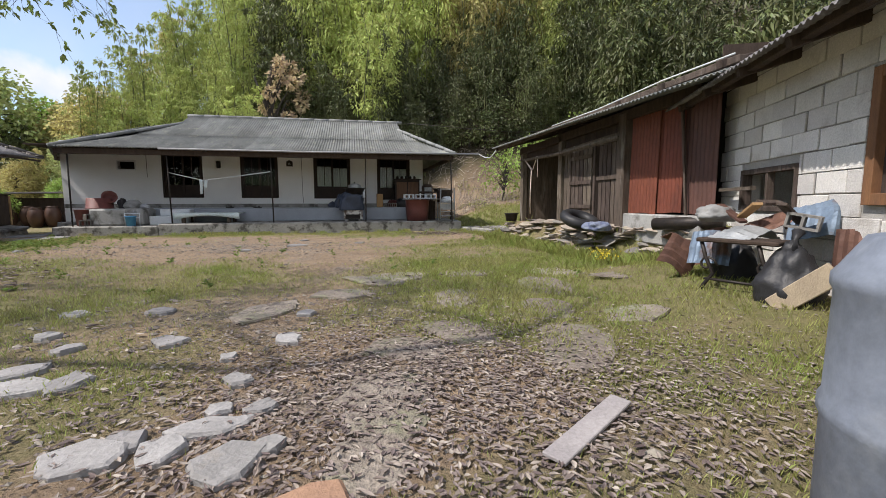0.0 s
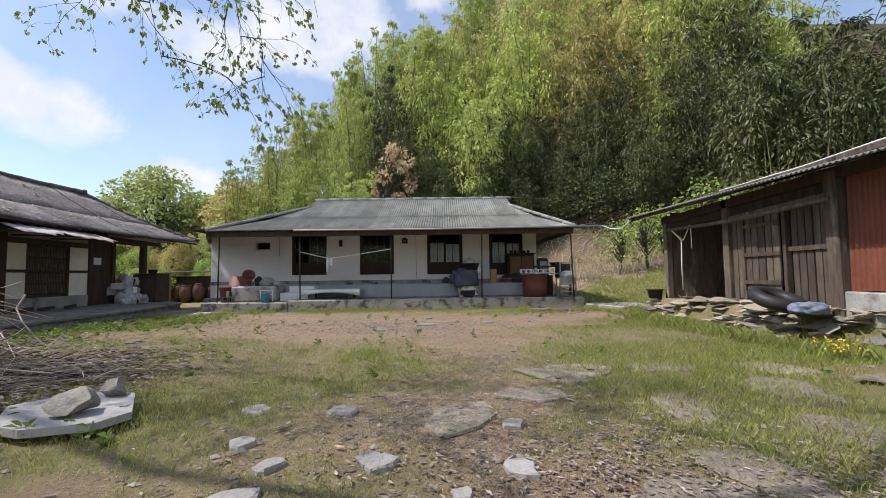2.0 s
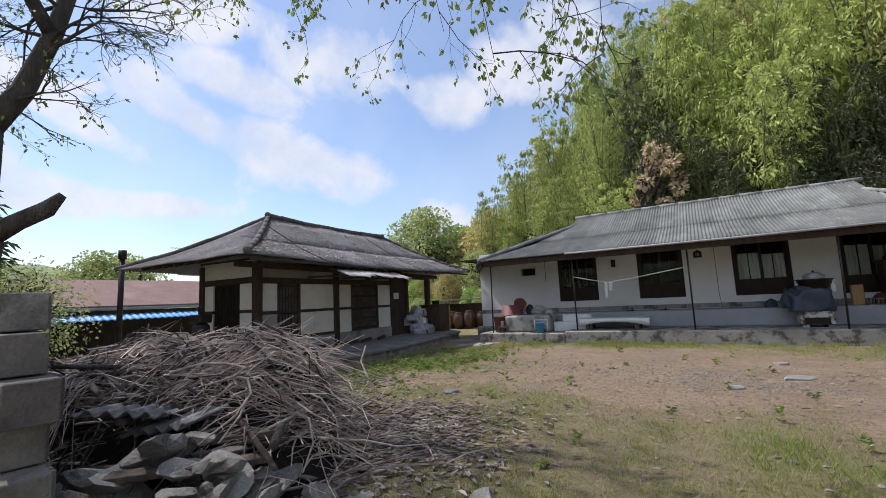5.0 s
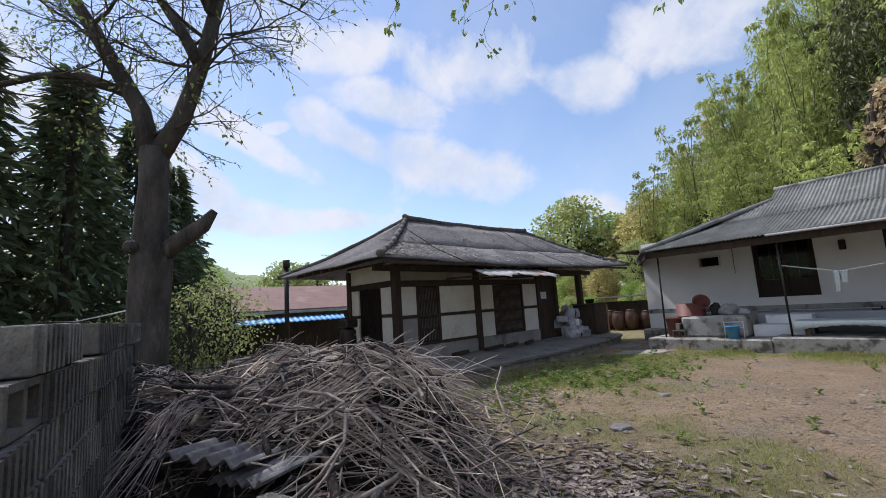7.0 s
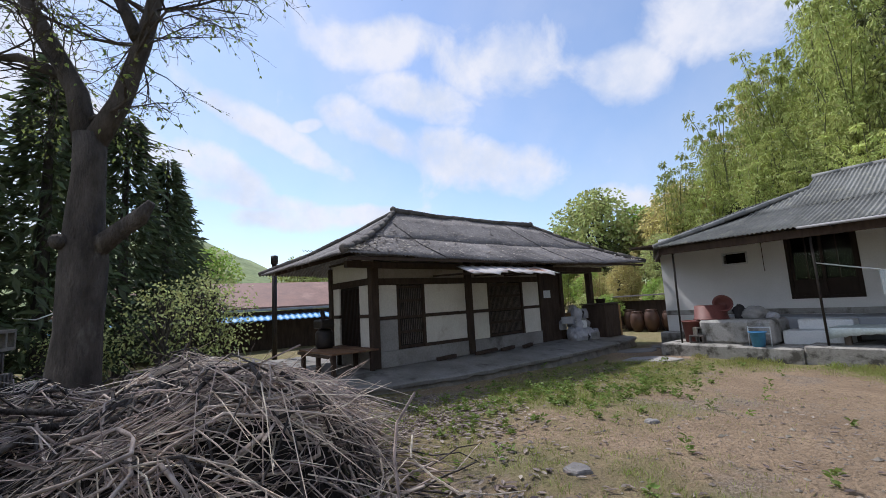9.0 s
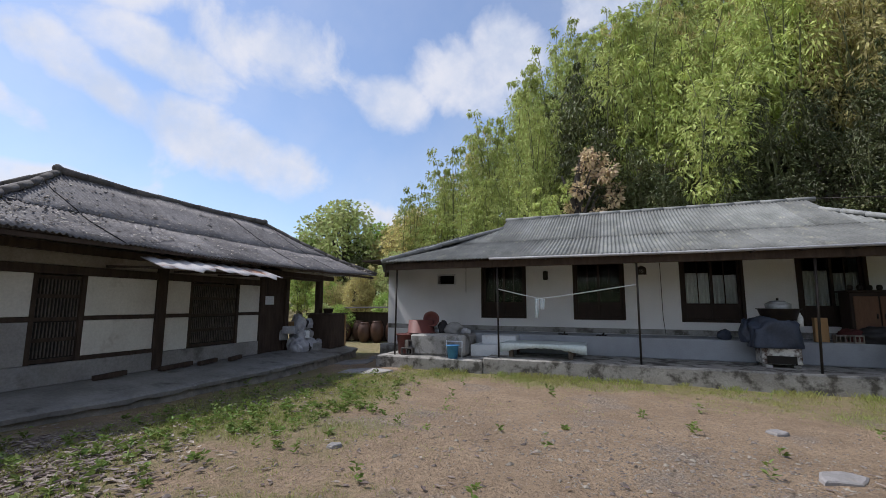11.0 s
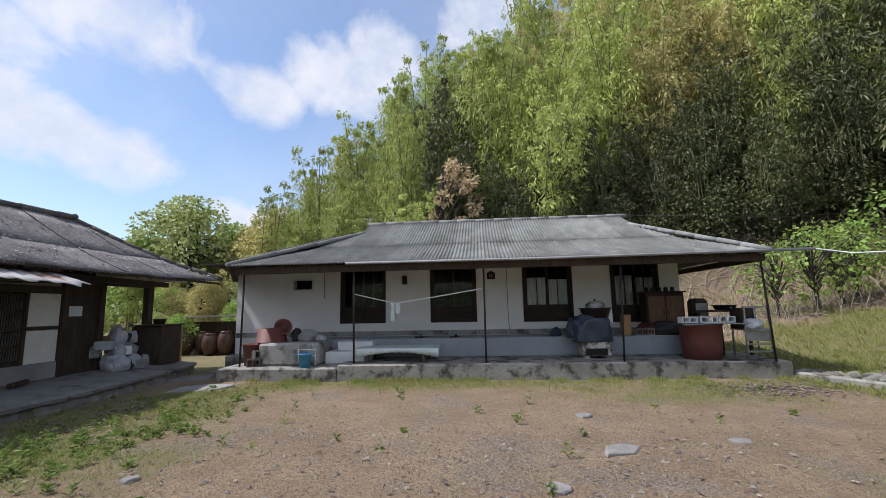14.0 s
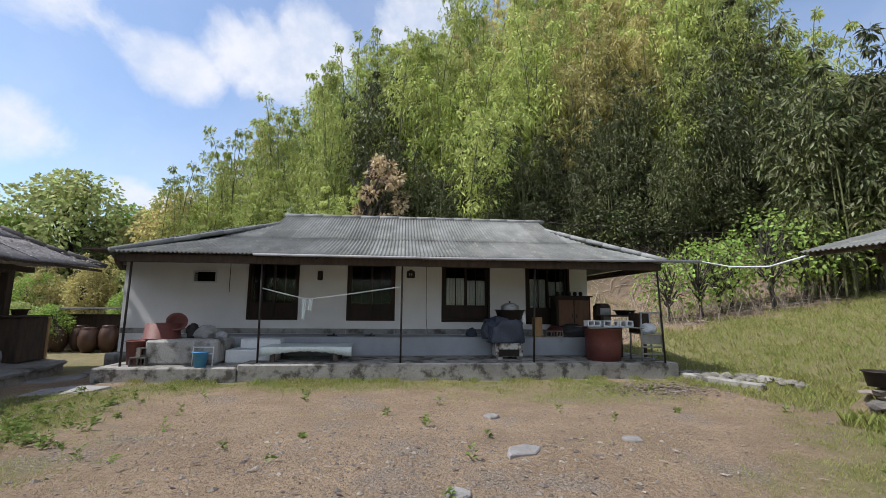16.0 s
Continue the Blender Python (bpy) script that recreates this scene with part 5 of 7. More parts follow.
for k in range(350):                         # fine pale tops lying over the crown of the heap
    x, y = rb.gauss(3.3, .9), rb.gauss(-12.8, .55)
    h = heap_z(x, y)
    if h < .5:
        continue
    a = rb.gauss(.6, .5) + (math.pi if rb.random() < .5 else 0)
    d = Vector((math.cos(a), math.sin(a), 0))
    l = rb.uniform(.4, 1.0)
    p0 = Vector((x, y, ground_z(x, y) + h + rb.uniform(0, .08)))
    p2 = p0 + d * l
    p2.z = ground_z(p2.x, p2.y) + max(heap_z(p2.x, p2.y), h - .3) + rb.uniform(-.05, .12)
    p1 = (p0 + p2) / 2 + Vector((0, 0, rb.uniform(0, .08)))
    layers[1][0].add(*tube_data([p0, p1, p2], [.005, .004, .002], 3))
for k in range(20):                          # combed bundles of long stems draped over the heap
    x, y = rb.uniform(-.8, 5.0), rb.uniform(-14.5, -11.4)
    h = heap_z(x, y)
    if h < .62:
        continue
    a0 = rb.gauss(.7, .8)
    lay = layers[1 if rb.random() < .5 else 0][0]
    up = rb.uniform(.02, .12)
    for q in range(rb.randrange(18, 44)):
        a = a0 + rb.gauss(0, .16)
        d = Vector((math.cos(a), math.sin(a), 0))
        l = rb.uniform(.5, 1.25)
        s0 = Vector((x + rb.gauss(0, .10), y + rb.gauss(0, .10), 0))
        bend = Vector((-d.y, d.x, 0)) * rb.gauss(0, .10)
        pts = []
        for t in (-.3, .05, .4, .7):
            m = s0 + d * l * t + bend * t * t
            pts.append(Vector((m.x, m.y, ground_z(m.x, m.y) + max(heap_z(m.x, m.y), .02, h - .55 * abs(t) * l) + up * (1 - abs(t - .1)) + rb.uniform(-.025, .025))))
        r = rb.uniform(.0028, .0055)
        lay.add(*tube_data(pts, [r, r, r * .8, r * .5], 3))
for su, m, nm in layers:
    tagged(su.mesh(nm, m, heap), kind="stuff")
for k in range(280):                         # crooked thicker branches lying on and in the heap
    x, y = rb.uniform(-.8, 5.0), rb.uniform(-14.2, -11.8)
    h = heap_z(x, y)
    if h < .12:
        continue
    a = rb.uniform(0, 6.28)
    r = rb.uniform(.007, .018)
    p = Vector((x, y, 0))
    pts = []
    for q in range(7):
        a += rb.uniform(-.5, .5)
        p = p + Vector((math.cos(a), math.sin(a), 0)) * rb.uniform(.14, .28)
        pts.append(Vector((p.x, p.y, ground_z(p.x, p.y) + max(heap_z(p.x, p.y), .03) + rb.uniform(-.04, .11))))
    tube("branch", pts, [r * (1 - .09 * q) for q in range(7)], BARK if k % 3 else TWIG, heap, 6, "", .08)
wisps = Soup()                               # fine tips standing up along the crest
for k in range(170):
    x, y = rb.uniform(.2, 4.4), rb.uniform(-13.9, -11.9)
    h = heap_z(x, y)
    if h < .6:
        continue
    a = rb.gauss(.5, .8)
    p = Vector((x, y, ground_z(x, y) + h - .1))
    d = Vector((math.cos(a), math.sin(a), rb.uniform(.25, .8))).normalized()
    l = rb.uniform(.3, .75)
    wisps.add(*tube_data([p, p + d * l * .5 + Vector((0, 0, .03)), p + d * l], [.0042, .0034, .0016], 3))
tagged(wisps.mesh("twig_tip", STRAW, heap), kind="stuff")
for k in range(12):
    a = rb.uniform(0, 6.28)
    x, y = 3.9 + rb.uniform(-1.0, 1.4), -13.9 + rb.uniform(-.4, .5)
    d = Vector((math.cos(a), math.sin(a), rb.uniform(-.25, .1)))
    l = rb.uniform(.6, 1.3)
    p = Vector((x, y, ground_z(x, y) + max(.08, heap_z(x, y) - .02)))
    tube("log", [p - d * l / 2, p + Vector((0, 0, .04)), p + d * l / 2], [rb.uniform(.02, .035), .028, .02], BARK if k % 3 else GREY_WOOD, heap, 8, "", .06)

# ---- boughs of the old tree that hang over the yard ----
over = Soup()
otips = []
ro = random.Random(31)


def hang(p, q, r0, n_side, reach):
    """A bough drooping from high up, with side twigs towards its tip."""
    p, q = Vector(p), Vector(q)
    pts = []
    for t in np.linspace(0, 1, 9):
        m = p.lerp(q, t)
        m.z = p.z + (q.z - p.z) * t ** 1.5
        m.y += ro.uniform(-.06, .06)
        m.x += ro.uniform(-.06, .06)
        pts.append(m)
    over.add(*tube_data(pts, [r0 * (1 - .85 * k / 8) for k in range(9)], 6))
    for k in range(n_side):
        t = ro.uniform(.4, 1)
        i = min(7, int(t * 8))
        s = pts[i].lerp(pts[i + 1], t * 8 - i)
        d = Vector((ro.uniform(-1, 1), ro.uniform(-.8, .9), ro.uniform(-.45, .15))).normalized()
        fork(s, d, reach * ro.uniform(.6, 1.2), .006, 2)


def fork(p, d, l, r, depth):
    pts = [p]
    for k in range(4):
        d = (d + Vector((ro.uniform(-.3, .3), ro.uniform(-.3, .3), ro.uniform(-.28, .14)))).normalized()
        pts.append(pts[-1] + d * l / 4)
    over.add(*tube_data(pts, [r, r * .85, r * .7, r * .5, r * .35], 4))
    otips.append((pts[4], d))
    if depth:
        for q in (pts[1], pts[2], pts[3], pts[4]):
            if ro.random() < .8:
                fork(q, (d + Vector((ro.uniform(-.9, .9), ro.uniform(-.9, .9), ro.uniform(-.5, .35)))).normalized(), l * .55, r * .6, depth - 1)


carry = [tp(.9, 6.9), Vector((2.4, -15.4, 8.2)), Vector((4.6, -15.9, 8.0)), Vector((6.6, -15.6, 7.6)), Vector((8.3, -14.6, 7.0))]
tube("limb", carry, [.06, .05, .042, .034, .02], BARK, big, 10, "", .05)
for (q, t) in (((5.4, -14.0, 4.3), 2), ((6.9, -13.2, 3.3), 3), ((7.5, -12.4, 3.5), 4), ((6.3, -12.8, 4.1), 3), ((4.9, -13.4, 4.6), 2), ((7.6, -13.4, 3.6), 4), ((5.9, -12.3, 4.4), 3), ((4.3, -13.6, 4.9), 1), ((8.2, -12.9, 3.9), 4), ((6.6, -14.2, 4.2), 3), ((5.2, -12.9, 4.6), 2), ((7.0, -12.0, 4.1), 4)):
    hang(carry[t], q, .015, 11, .75)
tagged(over.mesh("hanging_bough", BARK, big), kind="stuff")
rng = np.random.default_rng(6)
cs, ds = [], []
for q, d in otips:
    if q.z < 5.2:
        for _ in range(4):
            cs.append(tuple(q + Vector((ro.uniform(-.03, .03), ro.uniform(-.03, .03), ro.uniform(-.03, .03)))))
            ds.append(tuple(d + Vector((ro.uniform(-1, 1), ro.uniform(-1, 1), ro.uniform(-1, .4)))))
lv, lf = leaf_quads(cs, ds, .055, .019, rng)
ob = new("leaves", leaves_mesh("leaves", lv, lf, YOUNG))
ob.parent = big

# ---- far country ----
FAR = mat("far_wooded_hill", (.27, .32, .15), (.18, .225, .11), .12, .95, .6, .6, (.25, .27, .12), .05, .55, bdist=1.0)
vs, fs = [], []
for j in range(13):
    for i in range(91):
        a = radians(95 + i * 2.0)
        r = 130 + j * 14
        e = math.sin(math.pi * j / 12) ** .8
        z = e * (13 + 23 * math.exp(-((95 + i * 2.0 - 181) / 15) ** 2) + 9 * noise.noise(Vector((i * .09, 2, 1))) + 3.5 * noise.noise(Vector((i * .45, j * .5, 4))) + 1.6 * noise.noise(Vector((i * 1.3, j * 1.4, 7))))
        vs.append((7 + r * math.cos(a), -13 + r * math.sin(a), z - .5))
fs = [(j * 91 + i, j * 91 + i + 1, (j + 1) * 91 + i + 1, (j + 1) * 91 + i) for j in range(12) for i in range(90)]
tagged(mesh_of("far_hills", vs, fs, FAR, smooth=True), "low wooded hills in the distance", "hills", kind="structure")

# ---- neighbouring building with the red-brown roof ----
annex = thing("neighbour_house", "low house with a red-brown roof and blue eaves", "house", m=Matrix.Translation((0, 0, .55)))
REDROOF = mat("red_brown_roof", (.25, .145, .12), (.19, .115, .10), 1.2, .75, .2, 12, (.30, .19, .16), .5, .58)
BLUE_TIN = mat("bright_blue_eave", (.10, .30, .60), (.14, .38, .68), 2, .5, .1, 20, (.25, .42, .6), 1, .6)
bm = bmesh.new()
pts = [(-12.6, -16.5, 1.45), (-12.6, -1.5, 1.45), (-16.2, -1.5, 2.75), (-16.2, -16.5, 2.75), (-19.8, -1.5, 1.45), (-19.8, -16.5, 1.45)]
q = [bm.verts.new(p) for p in pts]
bm.faces.new((q[0], q[1], q[2], q[3])); bm.faces.new((q[3], q[2], q[4], q[5]))
ex = bmesh.ops.extrude_face_region(bm, geom=bm.faces[:])
for v in [g for g in ex["geom"] if isinstance(g, bmesh.types.BMVert)]:
    v.co.z -= .08
part("roof", bm, REDROOF, annex)
part("gutter", box(-12.66, -16.4, 1.28, -12.54, -1.6, 1.38, .01), GREY_STEEL, annex)
corr_sheet(annex, -16.4, -1.6, lambda u: 0, lambda u: .8, lambda u, v: (-12.5 + v, u, 1.10 - .28 * v), BLUE_TIN, wave=.26, amp=.022, name="lean_to_roof")
part("wall", box(-19.2, -16, -.6, -12.7, -2, 1.26), DARK_WOOD, annex)
ch = thing("chimney_pipe", "tall dark stove pipe", "chimney")
tube("pipe", [(-5.9, -10.35, .1), (-5.85, -10.35, 3.15)], .07, BLACK_METAL, ch, 12)
tube("collar", [(-5.85, -10.35, 3.15), (-5.85, -10.35, 3.40)], .10, BLACK_METAL, ch, 12)

# ---- porch of the main house ----
PZ = .46
bm = box(2.15, -2.32, .40, 3.68, -1.25, .95, .06)
cis = link("wash_trough", bm, CEMENT)
tagged(cis, "grey cement wash trough block on the porch", "trough")


def basin(name, x, y, z, r, h, label, material, tilt=(0, 0, 0), rim=.025, taper=.78):
    o = link(name, lathe([(r * taper, 0), (r * .98, h - .02), (r + rim, h - .015), (r + rim, h), (r - .02, h), (r * taper - .02, .03), (.01, .03)], 26), material, None, "", True)
    o.matrix_basis = Matrix.Translation((x, y, z)) @ Euler([radians(a) for a in tilt]).to_matrix().to_4x4()
    return tagged(o, label, "basin")


basin("rubber_basin", 2.28, -1.88, .95, .38, .34, "large red rubber basin upside down on the trough", RED_TUB, (180, 0, 0), .02, .90).location.z = 1.29
basin("rubber_basin", 2.52, -1.80, 1.25, .20, .2, "red rubber basin leaning on another basin", RED_TUB, (65, 0, 30), .02, .86)
basin("rubber_tub", 1.92, -2.1, .40, .25, .52, "dark red rubber tub on the porch floor", RED_TUB)
basin("bucket", 3.46, -2.58, .40, .15, .32, "blue plastic bucket on the porch edge", BLUE_PLASTIC)
hb = thing("plastic_rack", "white plastic rack above a bucket", "rack")
for x in (3.24, 3.66):
    tube("leg", [(x, -2.46, .40), (x, -2.44, .82)], .012, WHITE_PAINT, hb, 6)
for z in (.66, .8):
    tube("bar", [(3.24, -2.45, z), (3.66, -2.45, z)], .012, WHITE_PAINT, hb, 6)


def cloth_lump(name, x, y, z, sx, sy, sz, material, seed, label, category, square=False):
    """A slumped bag or bundle of cloth with folds."""
    bm = bmesh.new()
    bmesh.ops.create_icosphere(bm, subdivisions=4, radius=1)
    o = Vector((seed * 3.1, seed * 1.7, 0))
    for v in bm.verts:
        d = v.co.copy()
        if square:
            v.co = Vector([math.copysign(abs(q) ** .55, q) for q in v.co]) * .86
        v.co *= 1 + .28 * noise.noise(d * 1.6 + o) + .16 * abs(noise.noise(d * 4.5 + o)) + .07 * abs(noise.noise(d * 8 + o)) + .035 * noise.noise(d * 14 + o)
        v.co = Vector((v.co.x * sx, v.co.y * sy, max(v.co.z, -.62) * sz))
    ob = link(name, bm, material, None, "", True)
    ob.location = (x, y, z + .60 * sz)
    return tagged(ob, label, category)


GREYCLOTH = mat("grey_cloth", (.33, .33, .32), (.22, .22, .215), 5, .95, .3, 40)
DARKCLOTH = mat("dark_cloth", (.05, .045, .05), (.03, .03, .03), 6, .9, .3)
WHITEBAG = mat("dusty_white_sack", (.46, .47, .50), (.30, .31, .34), 4, .85, .3, 40, (.22, .21, .2), 2, .6)
BLACKBAG = mat("black_plastic_sack", (.022, .022, .024), (.03, .03, .032), 4, .5, .3, 20, spec=.35)
cloth_lump("crumpled_cloth", 2.86, -1.7, .95, .13, .14, .2, DARKCLOTH, 1, "dark cloth bundle on the trough", "bundle")
cloth_lump("crumpled_cloth", 3.2, -1.75, .95, .24, .2, .17, GREYCLOTH, 2, "grey cloth bundle on the trough", "bundle")
cloth_lump("crumpled_cloth", 3.5, -1.7, .95, .14, .13, .09, WHITEBAG, 3, "small white cloth bundle on the trough", "bundle")
for k, (x, y, z) in enumerate(((1.98, -2.52, .40), (2.16, -2.42, .40), (2.14, -2.42, .59))):
    o = new("hollow_block", hbm[1])
    o.matrix_basis = pose(x, y, z, 0, 0, 10 + 25 * k) @ Matrix.Diagonal((.8, .8, 1, 1))
    tagged(o, "grey hollow cement block on the porch", "block", "blocks on the porch")
st = thing("steps", "white-painted cement steps up to the ledge", "steps")
part("tread", box(3.72, -1.95, .40, 4.85, -1.205, .69, .015), WHITE_PAINT, st)
part("tread", box(3.92, -1.60, .692, 4.85, -1.206, .915, .015), WHITE_PAINT, st)

# low daybed with a vinyl cover
bed = thing("daybed", "low wooden daybed covered with pale teal vinyl", "daybed")
part("top", box(4.62, -2.34, .76, 6.58, -1.36, .80, .01), TEAL, bed)
n = 40
vs = []
for i in range(n + 1):
    t = i / n
    x = 4.60 + 2.02 * t
    drop = .10 + .12 * (1 - math.sin(math.pi * t)) + .01 * math.sin(i * 1.7)
    for z in (.803, .795, .80 - drop):
        vs.append((x, -2.345 - (.008 if z < .803 else -.05), z))
fs = [(3 * i + k, 3 * i + k + 1, 3 * i + 4 + k, 3 * i + 3 + k) for i in range(n) for k in (0, 1)]
dr = mesh_of("cover_edge", vs, fs, TEAL, bed, "drooping vinyl edge", True)
sm_ = dr.modifiers.new("thick", "SOLIDIFY")
sm_.thickness = .006
for x in (4.85, 6.25):
    for y in (-2.2, -1.5):
        part("leg", box(x - .05, y - .05, PZ, x + .05, y + .05, .76, .005), GREY_WOOD, bed)
for x, y, rz in ((5.95, -.9, 4), (5.93, -.78, -6), (6.9, -.95, 8), (6.92, -.83, 1)):
    o = thing("slipper", "black rubber slipper on the ledge", "slipper", "slippers on the ledge", pose(x, y, .94, 0, 0, rz))
    part("sole", box(-.13, -.045, 0, .13, .045, .022, .012), BLACK_METAL, o)
    tube("strap", [(.04, -.044, .015), (.045, -.03, .06), (.05, 0, .072), (.045, .03, .06), (.04, .044, .015)], .012, BLACK_METAL, o, 6)
# washing line
line = thing("washing_line", "sagging white washing line between porch posts", "washing line")
tube("cord", [(4.61, -2.5, 2.10), (5.1, -2.5, 1.98), (5.62, -2.5, 1.86), (6.3, -2.5, 1.95), (7.0, -2.5, 2.06), (7.73, -2.5, 2.17)], .012, WHITE_PAINT, line, 6)
TOWEL = mat("striped_pale_cloth", (.50, .62, .66), (.70, .72, .72), 14, .95, .2, 50, stretch=(6, 1, .4))
for x, w, l in ((5.55, .10, .46), (5.68, .12, .27)):
    vs, fs = [], []
    for i in range(7):
        for j in range(9):
            vs.append((x - w / 2 + w * i / 6 * (1 - .2 * j / 8), -2.5 + .018 * math.sin(i * 2 + j * .3), 1.875 - l * j / 8))
    fs = [(i * 9 + j, i * 9 + j + 1, (i + 1) * 9 + j + 1, (i + 1) * 9 + j) for i in range(6) for j in range(8)]
    o = mesh_of("towel", vs, fs, TOWEL, None, "", True)
    md = o.modifiers.new("thick", "SOLIDIFY"); md.thickness = .006
    tagged(o, "striped pale blue towel hung on the line", "towel", "washing")
o = thing("tube_lamp", "white fluorescent tube lamp under the eave", "lamp")
tube("tube", [(5.0, -1.4, 2.80), (6.05, -1.4, 2.80)], .018, WHITE_PAINT, o, 8)
part("housing", box(4.98, -1.43, 2.82, 6.07, -1.37, 2.86), WHITE_PAINT, o)
o = link("wall_lantern", box(5.34, -.09, 2.44, 5.48, -.002, 2.70, .02), BLACK_METAL)
tagged(o, "small dark wall lantern", "lantern")
o = thing("number_plate", "dark house number plate on the wall", "sign")
bm = bmesh.new()
q = [bm.verts.new(p) for p in ((7.85, 0, 2.54), (8.09, 0, 2.54), (8.09, 0, 2.72), (7.97, 0, 2.79), (7.85, 0, 2.72))]
bm.faces.new(q)
ex = bmesh.ops.extrude_face_region(bm, geom=bm.faces[:])
for v in [g for g in ex["geom"] if isinstance(g, bmesh.types.BMVert)]:
    v.co.y -= .02
bmesh.ops.translate(bm, verts=bm.verts, vec=(0, -.002, 0))
part("plate", bm, BLACK_METAL, o)
cu = bpy.data.curves.new("digits", "FONT")
cu.body, cu.size, cu.extrude = "15", .11, .002
t_ = new("digits", cu)
t_.parent = o
t_.matrix_basis = pose(7.905, -.026, 2.60, 90, 0, 0)
cu.materials.append(WHITE_PAINT)
o = tube("wall_cable", [(2.95, -.012, 2.98), (2.95, -.012, 2.15), (2.96, -.02, 2.08)], .008, BLACK_METAL)
tagged(o, "thin dark cable down the plaster wall", "cable")
o = tube("wall_cable", [(8.42, -.012, 2.98), (8.43, -.012, 1.4), (8.47, -.012, .96)], .007, BLACK_METAL)
tagged(o, "thin dark cable down the plaster wall", "cable")

# stove stack
sv_ = thing("stove", "rusty white stove on the porch floor", "stove")
RUSTY_WHITE = mat("chipped_white_enamel", (.60, .60, .57), (.52, .51, .47), 3, .5, .1, 40, (.07, .04, .028), 5.0, .47)
part("body", box(10.04, -1.92, .53, 10.72, -1.45, .95, .015), RUSTY_WHITE, sv_)
for x in (10.08, 10.56):
    part("foot", box(x, -1.93, PZ, x + .12, -1.45, .52), CEMENT, sv_)
part("fire_door", box(10.12, -1.935, .54, 10.62, -1.921, .70), DARK, sv_)
cloth_lump("tarpaulin", 10.32, -1.70, .86, .48, .34, .40, TARP, 5, "dark blue tarpaulin draped over a stack", "tarpaulin", True)
cloth_lump("tarpaulin", 9.92, -1.55, .94, .18, .2, .30, TARP, 6, "crumpled dark blue tarpaulin", "tarpaulin")
cloth_lump("crumpled_cloth", 9.6, -.95, .94, .14, .12, .14, TARP, 7, "dark cloth bundle on the ledge", "bundle")
basin("black_basin", 10.45, -1.7, 1.42, .37, .24, "black rubber basin on the tarpaulin", BLACK_METAL)
pot = thing("cooking_pot", "dented aluminium pot on a basin", "pot")
part("pot", lathe([(.15, 0), (.22, .08), (.23, .2), (.20, .2)], 22), GREY_STEEL, pot, "", True)
part("lid", lathe([(.22, .2), (.12, .26), (.02, .27)], 22), GREY_STEEL, pot, "", True)
part("knob", lathe([(.02, .27), (.025, .31), (.01, .32)], 10), BLACK_METAL, pot)
pot.location = (10.45, -1.7, 1.56)
o = link("plastic_bottle", lathe([(.06, 0), (.065, .18), (.03, .24), (.03, .27)], 14), WHITE_PAINT, None, "", True)
o.location = (10.78, -1.75, 1.3)
tagged(o, "white plastic bottle on the stack", "bottle")
# things on the ledge
o = link("board", box(11.28, -1.0, .94, 11.52, -.86, 1.46, .01), CARD)
tagged(o, "yellow-brown wooden board standing on the ledge", "board")
cab = thing("cabinet", "brown wooden cabinet standing on the ledge", "cabinet")
part("body", box(12.02, -.75, .94, 13.0, -.25, 2.02, .012), BROWN_FRAME, cab)
for x in (12.08, 12.53):
    d_ = part("door", box(x, -.775, 1.05, x + .42, -.752, 1.93, .006), mat("red_brown_cabinet", (.17, .09, .05), (.12, .065, .038), 4, .6, .15, 50, stretch=(3, 3, .5)), cab)
    part("handle", box(x + (.36 if x < 12.3 else .04), -.80, 1.45, x + (.38 if x < 12.3 else .06), -.776, 1.56), BLACK_METAL, d_)
part("top", box(11.96, -.80, 2.02, 13.06, -.2, 2.06, .008), BROWN_FRAME, cab)
for k in range(5):
    o = link("jar", lathe([(.04, 0), (.055, .05), (.05, .1), (.03, .12)], 12), BLACK_METAL, None, "", True)
    o.location = (12.15 + k * .17, -.5, 2.06)
    tagged(o, "small dark jar on the cabinet", "jar", "jars on the cabinet")
for k, x in enumerate((11.62, 11.78, 11.94)):
    o = new("hollow_block", hbm[1])
    o.matrix_basis = pose(x - .06, -1.16, .94, 0, 0, 3 * k) @ Matrix.Diagonal((.42, .8, .9, 1))
    tagged(o, "pale hollow block on the ledge", "block", "blocks on the ledge")
cloth_lump("sack", 12.35, -1.0, .94, .40, .2, .20, BLACKBAG, 9, "dark sack lying on the ledge", "sack")
cloth_lump("sack", 11.95, -.9, .94, .25, .2, .18, mat("dark_red_cloth", (.10, .03, .028), (.06, .02, .02), 4, .9, .2), 10, "dark red bundle on the ledge", "bundle")
clk = thing("old_radio_case", "rounded dark cabinet with a pale front", "case")
part("case", box(13.1, -1.0, .96, 13.5, -.6, 1.85, .08), DARK_WOOD, clk)
part("front", box(13.16, -1.012, 1.25, 13.44, -1.002, 1.72, .0), GREY_STEEL, clk)
tub = thing("water_tub", "big red rubber water tub on the porch", "tub")
part("wall", lathe([(.40, 0), (.42, .38), (.44, .74), (.46, .745), (.46, .775), (.40, .775)], 32), RED_TUB, tub, "", True)
tub.location = (12.72, -2.02, PZ)
o = corr_sheet(None, 12.2, 13.55, lambda u: -2.5, lambda u: -1.6, lambda u, v: (u, v, 1.262 + .01 * math.sin(u * 4)), GREY_STEEL, wave=.08, amp=.008, name="corrugated_sheet")
tagged(o, "sheet of corrugated tin lying over the tub", "tin sheet")
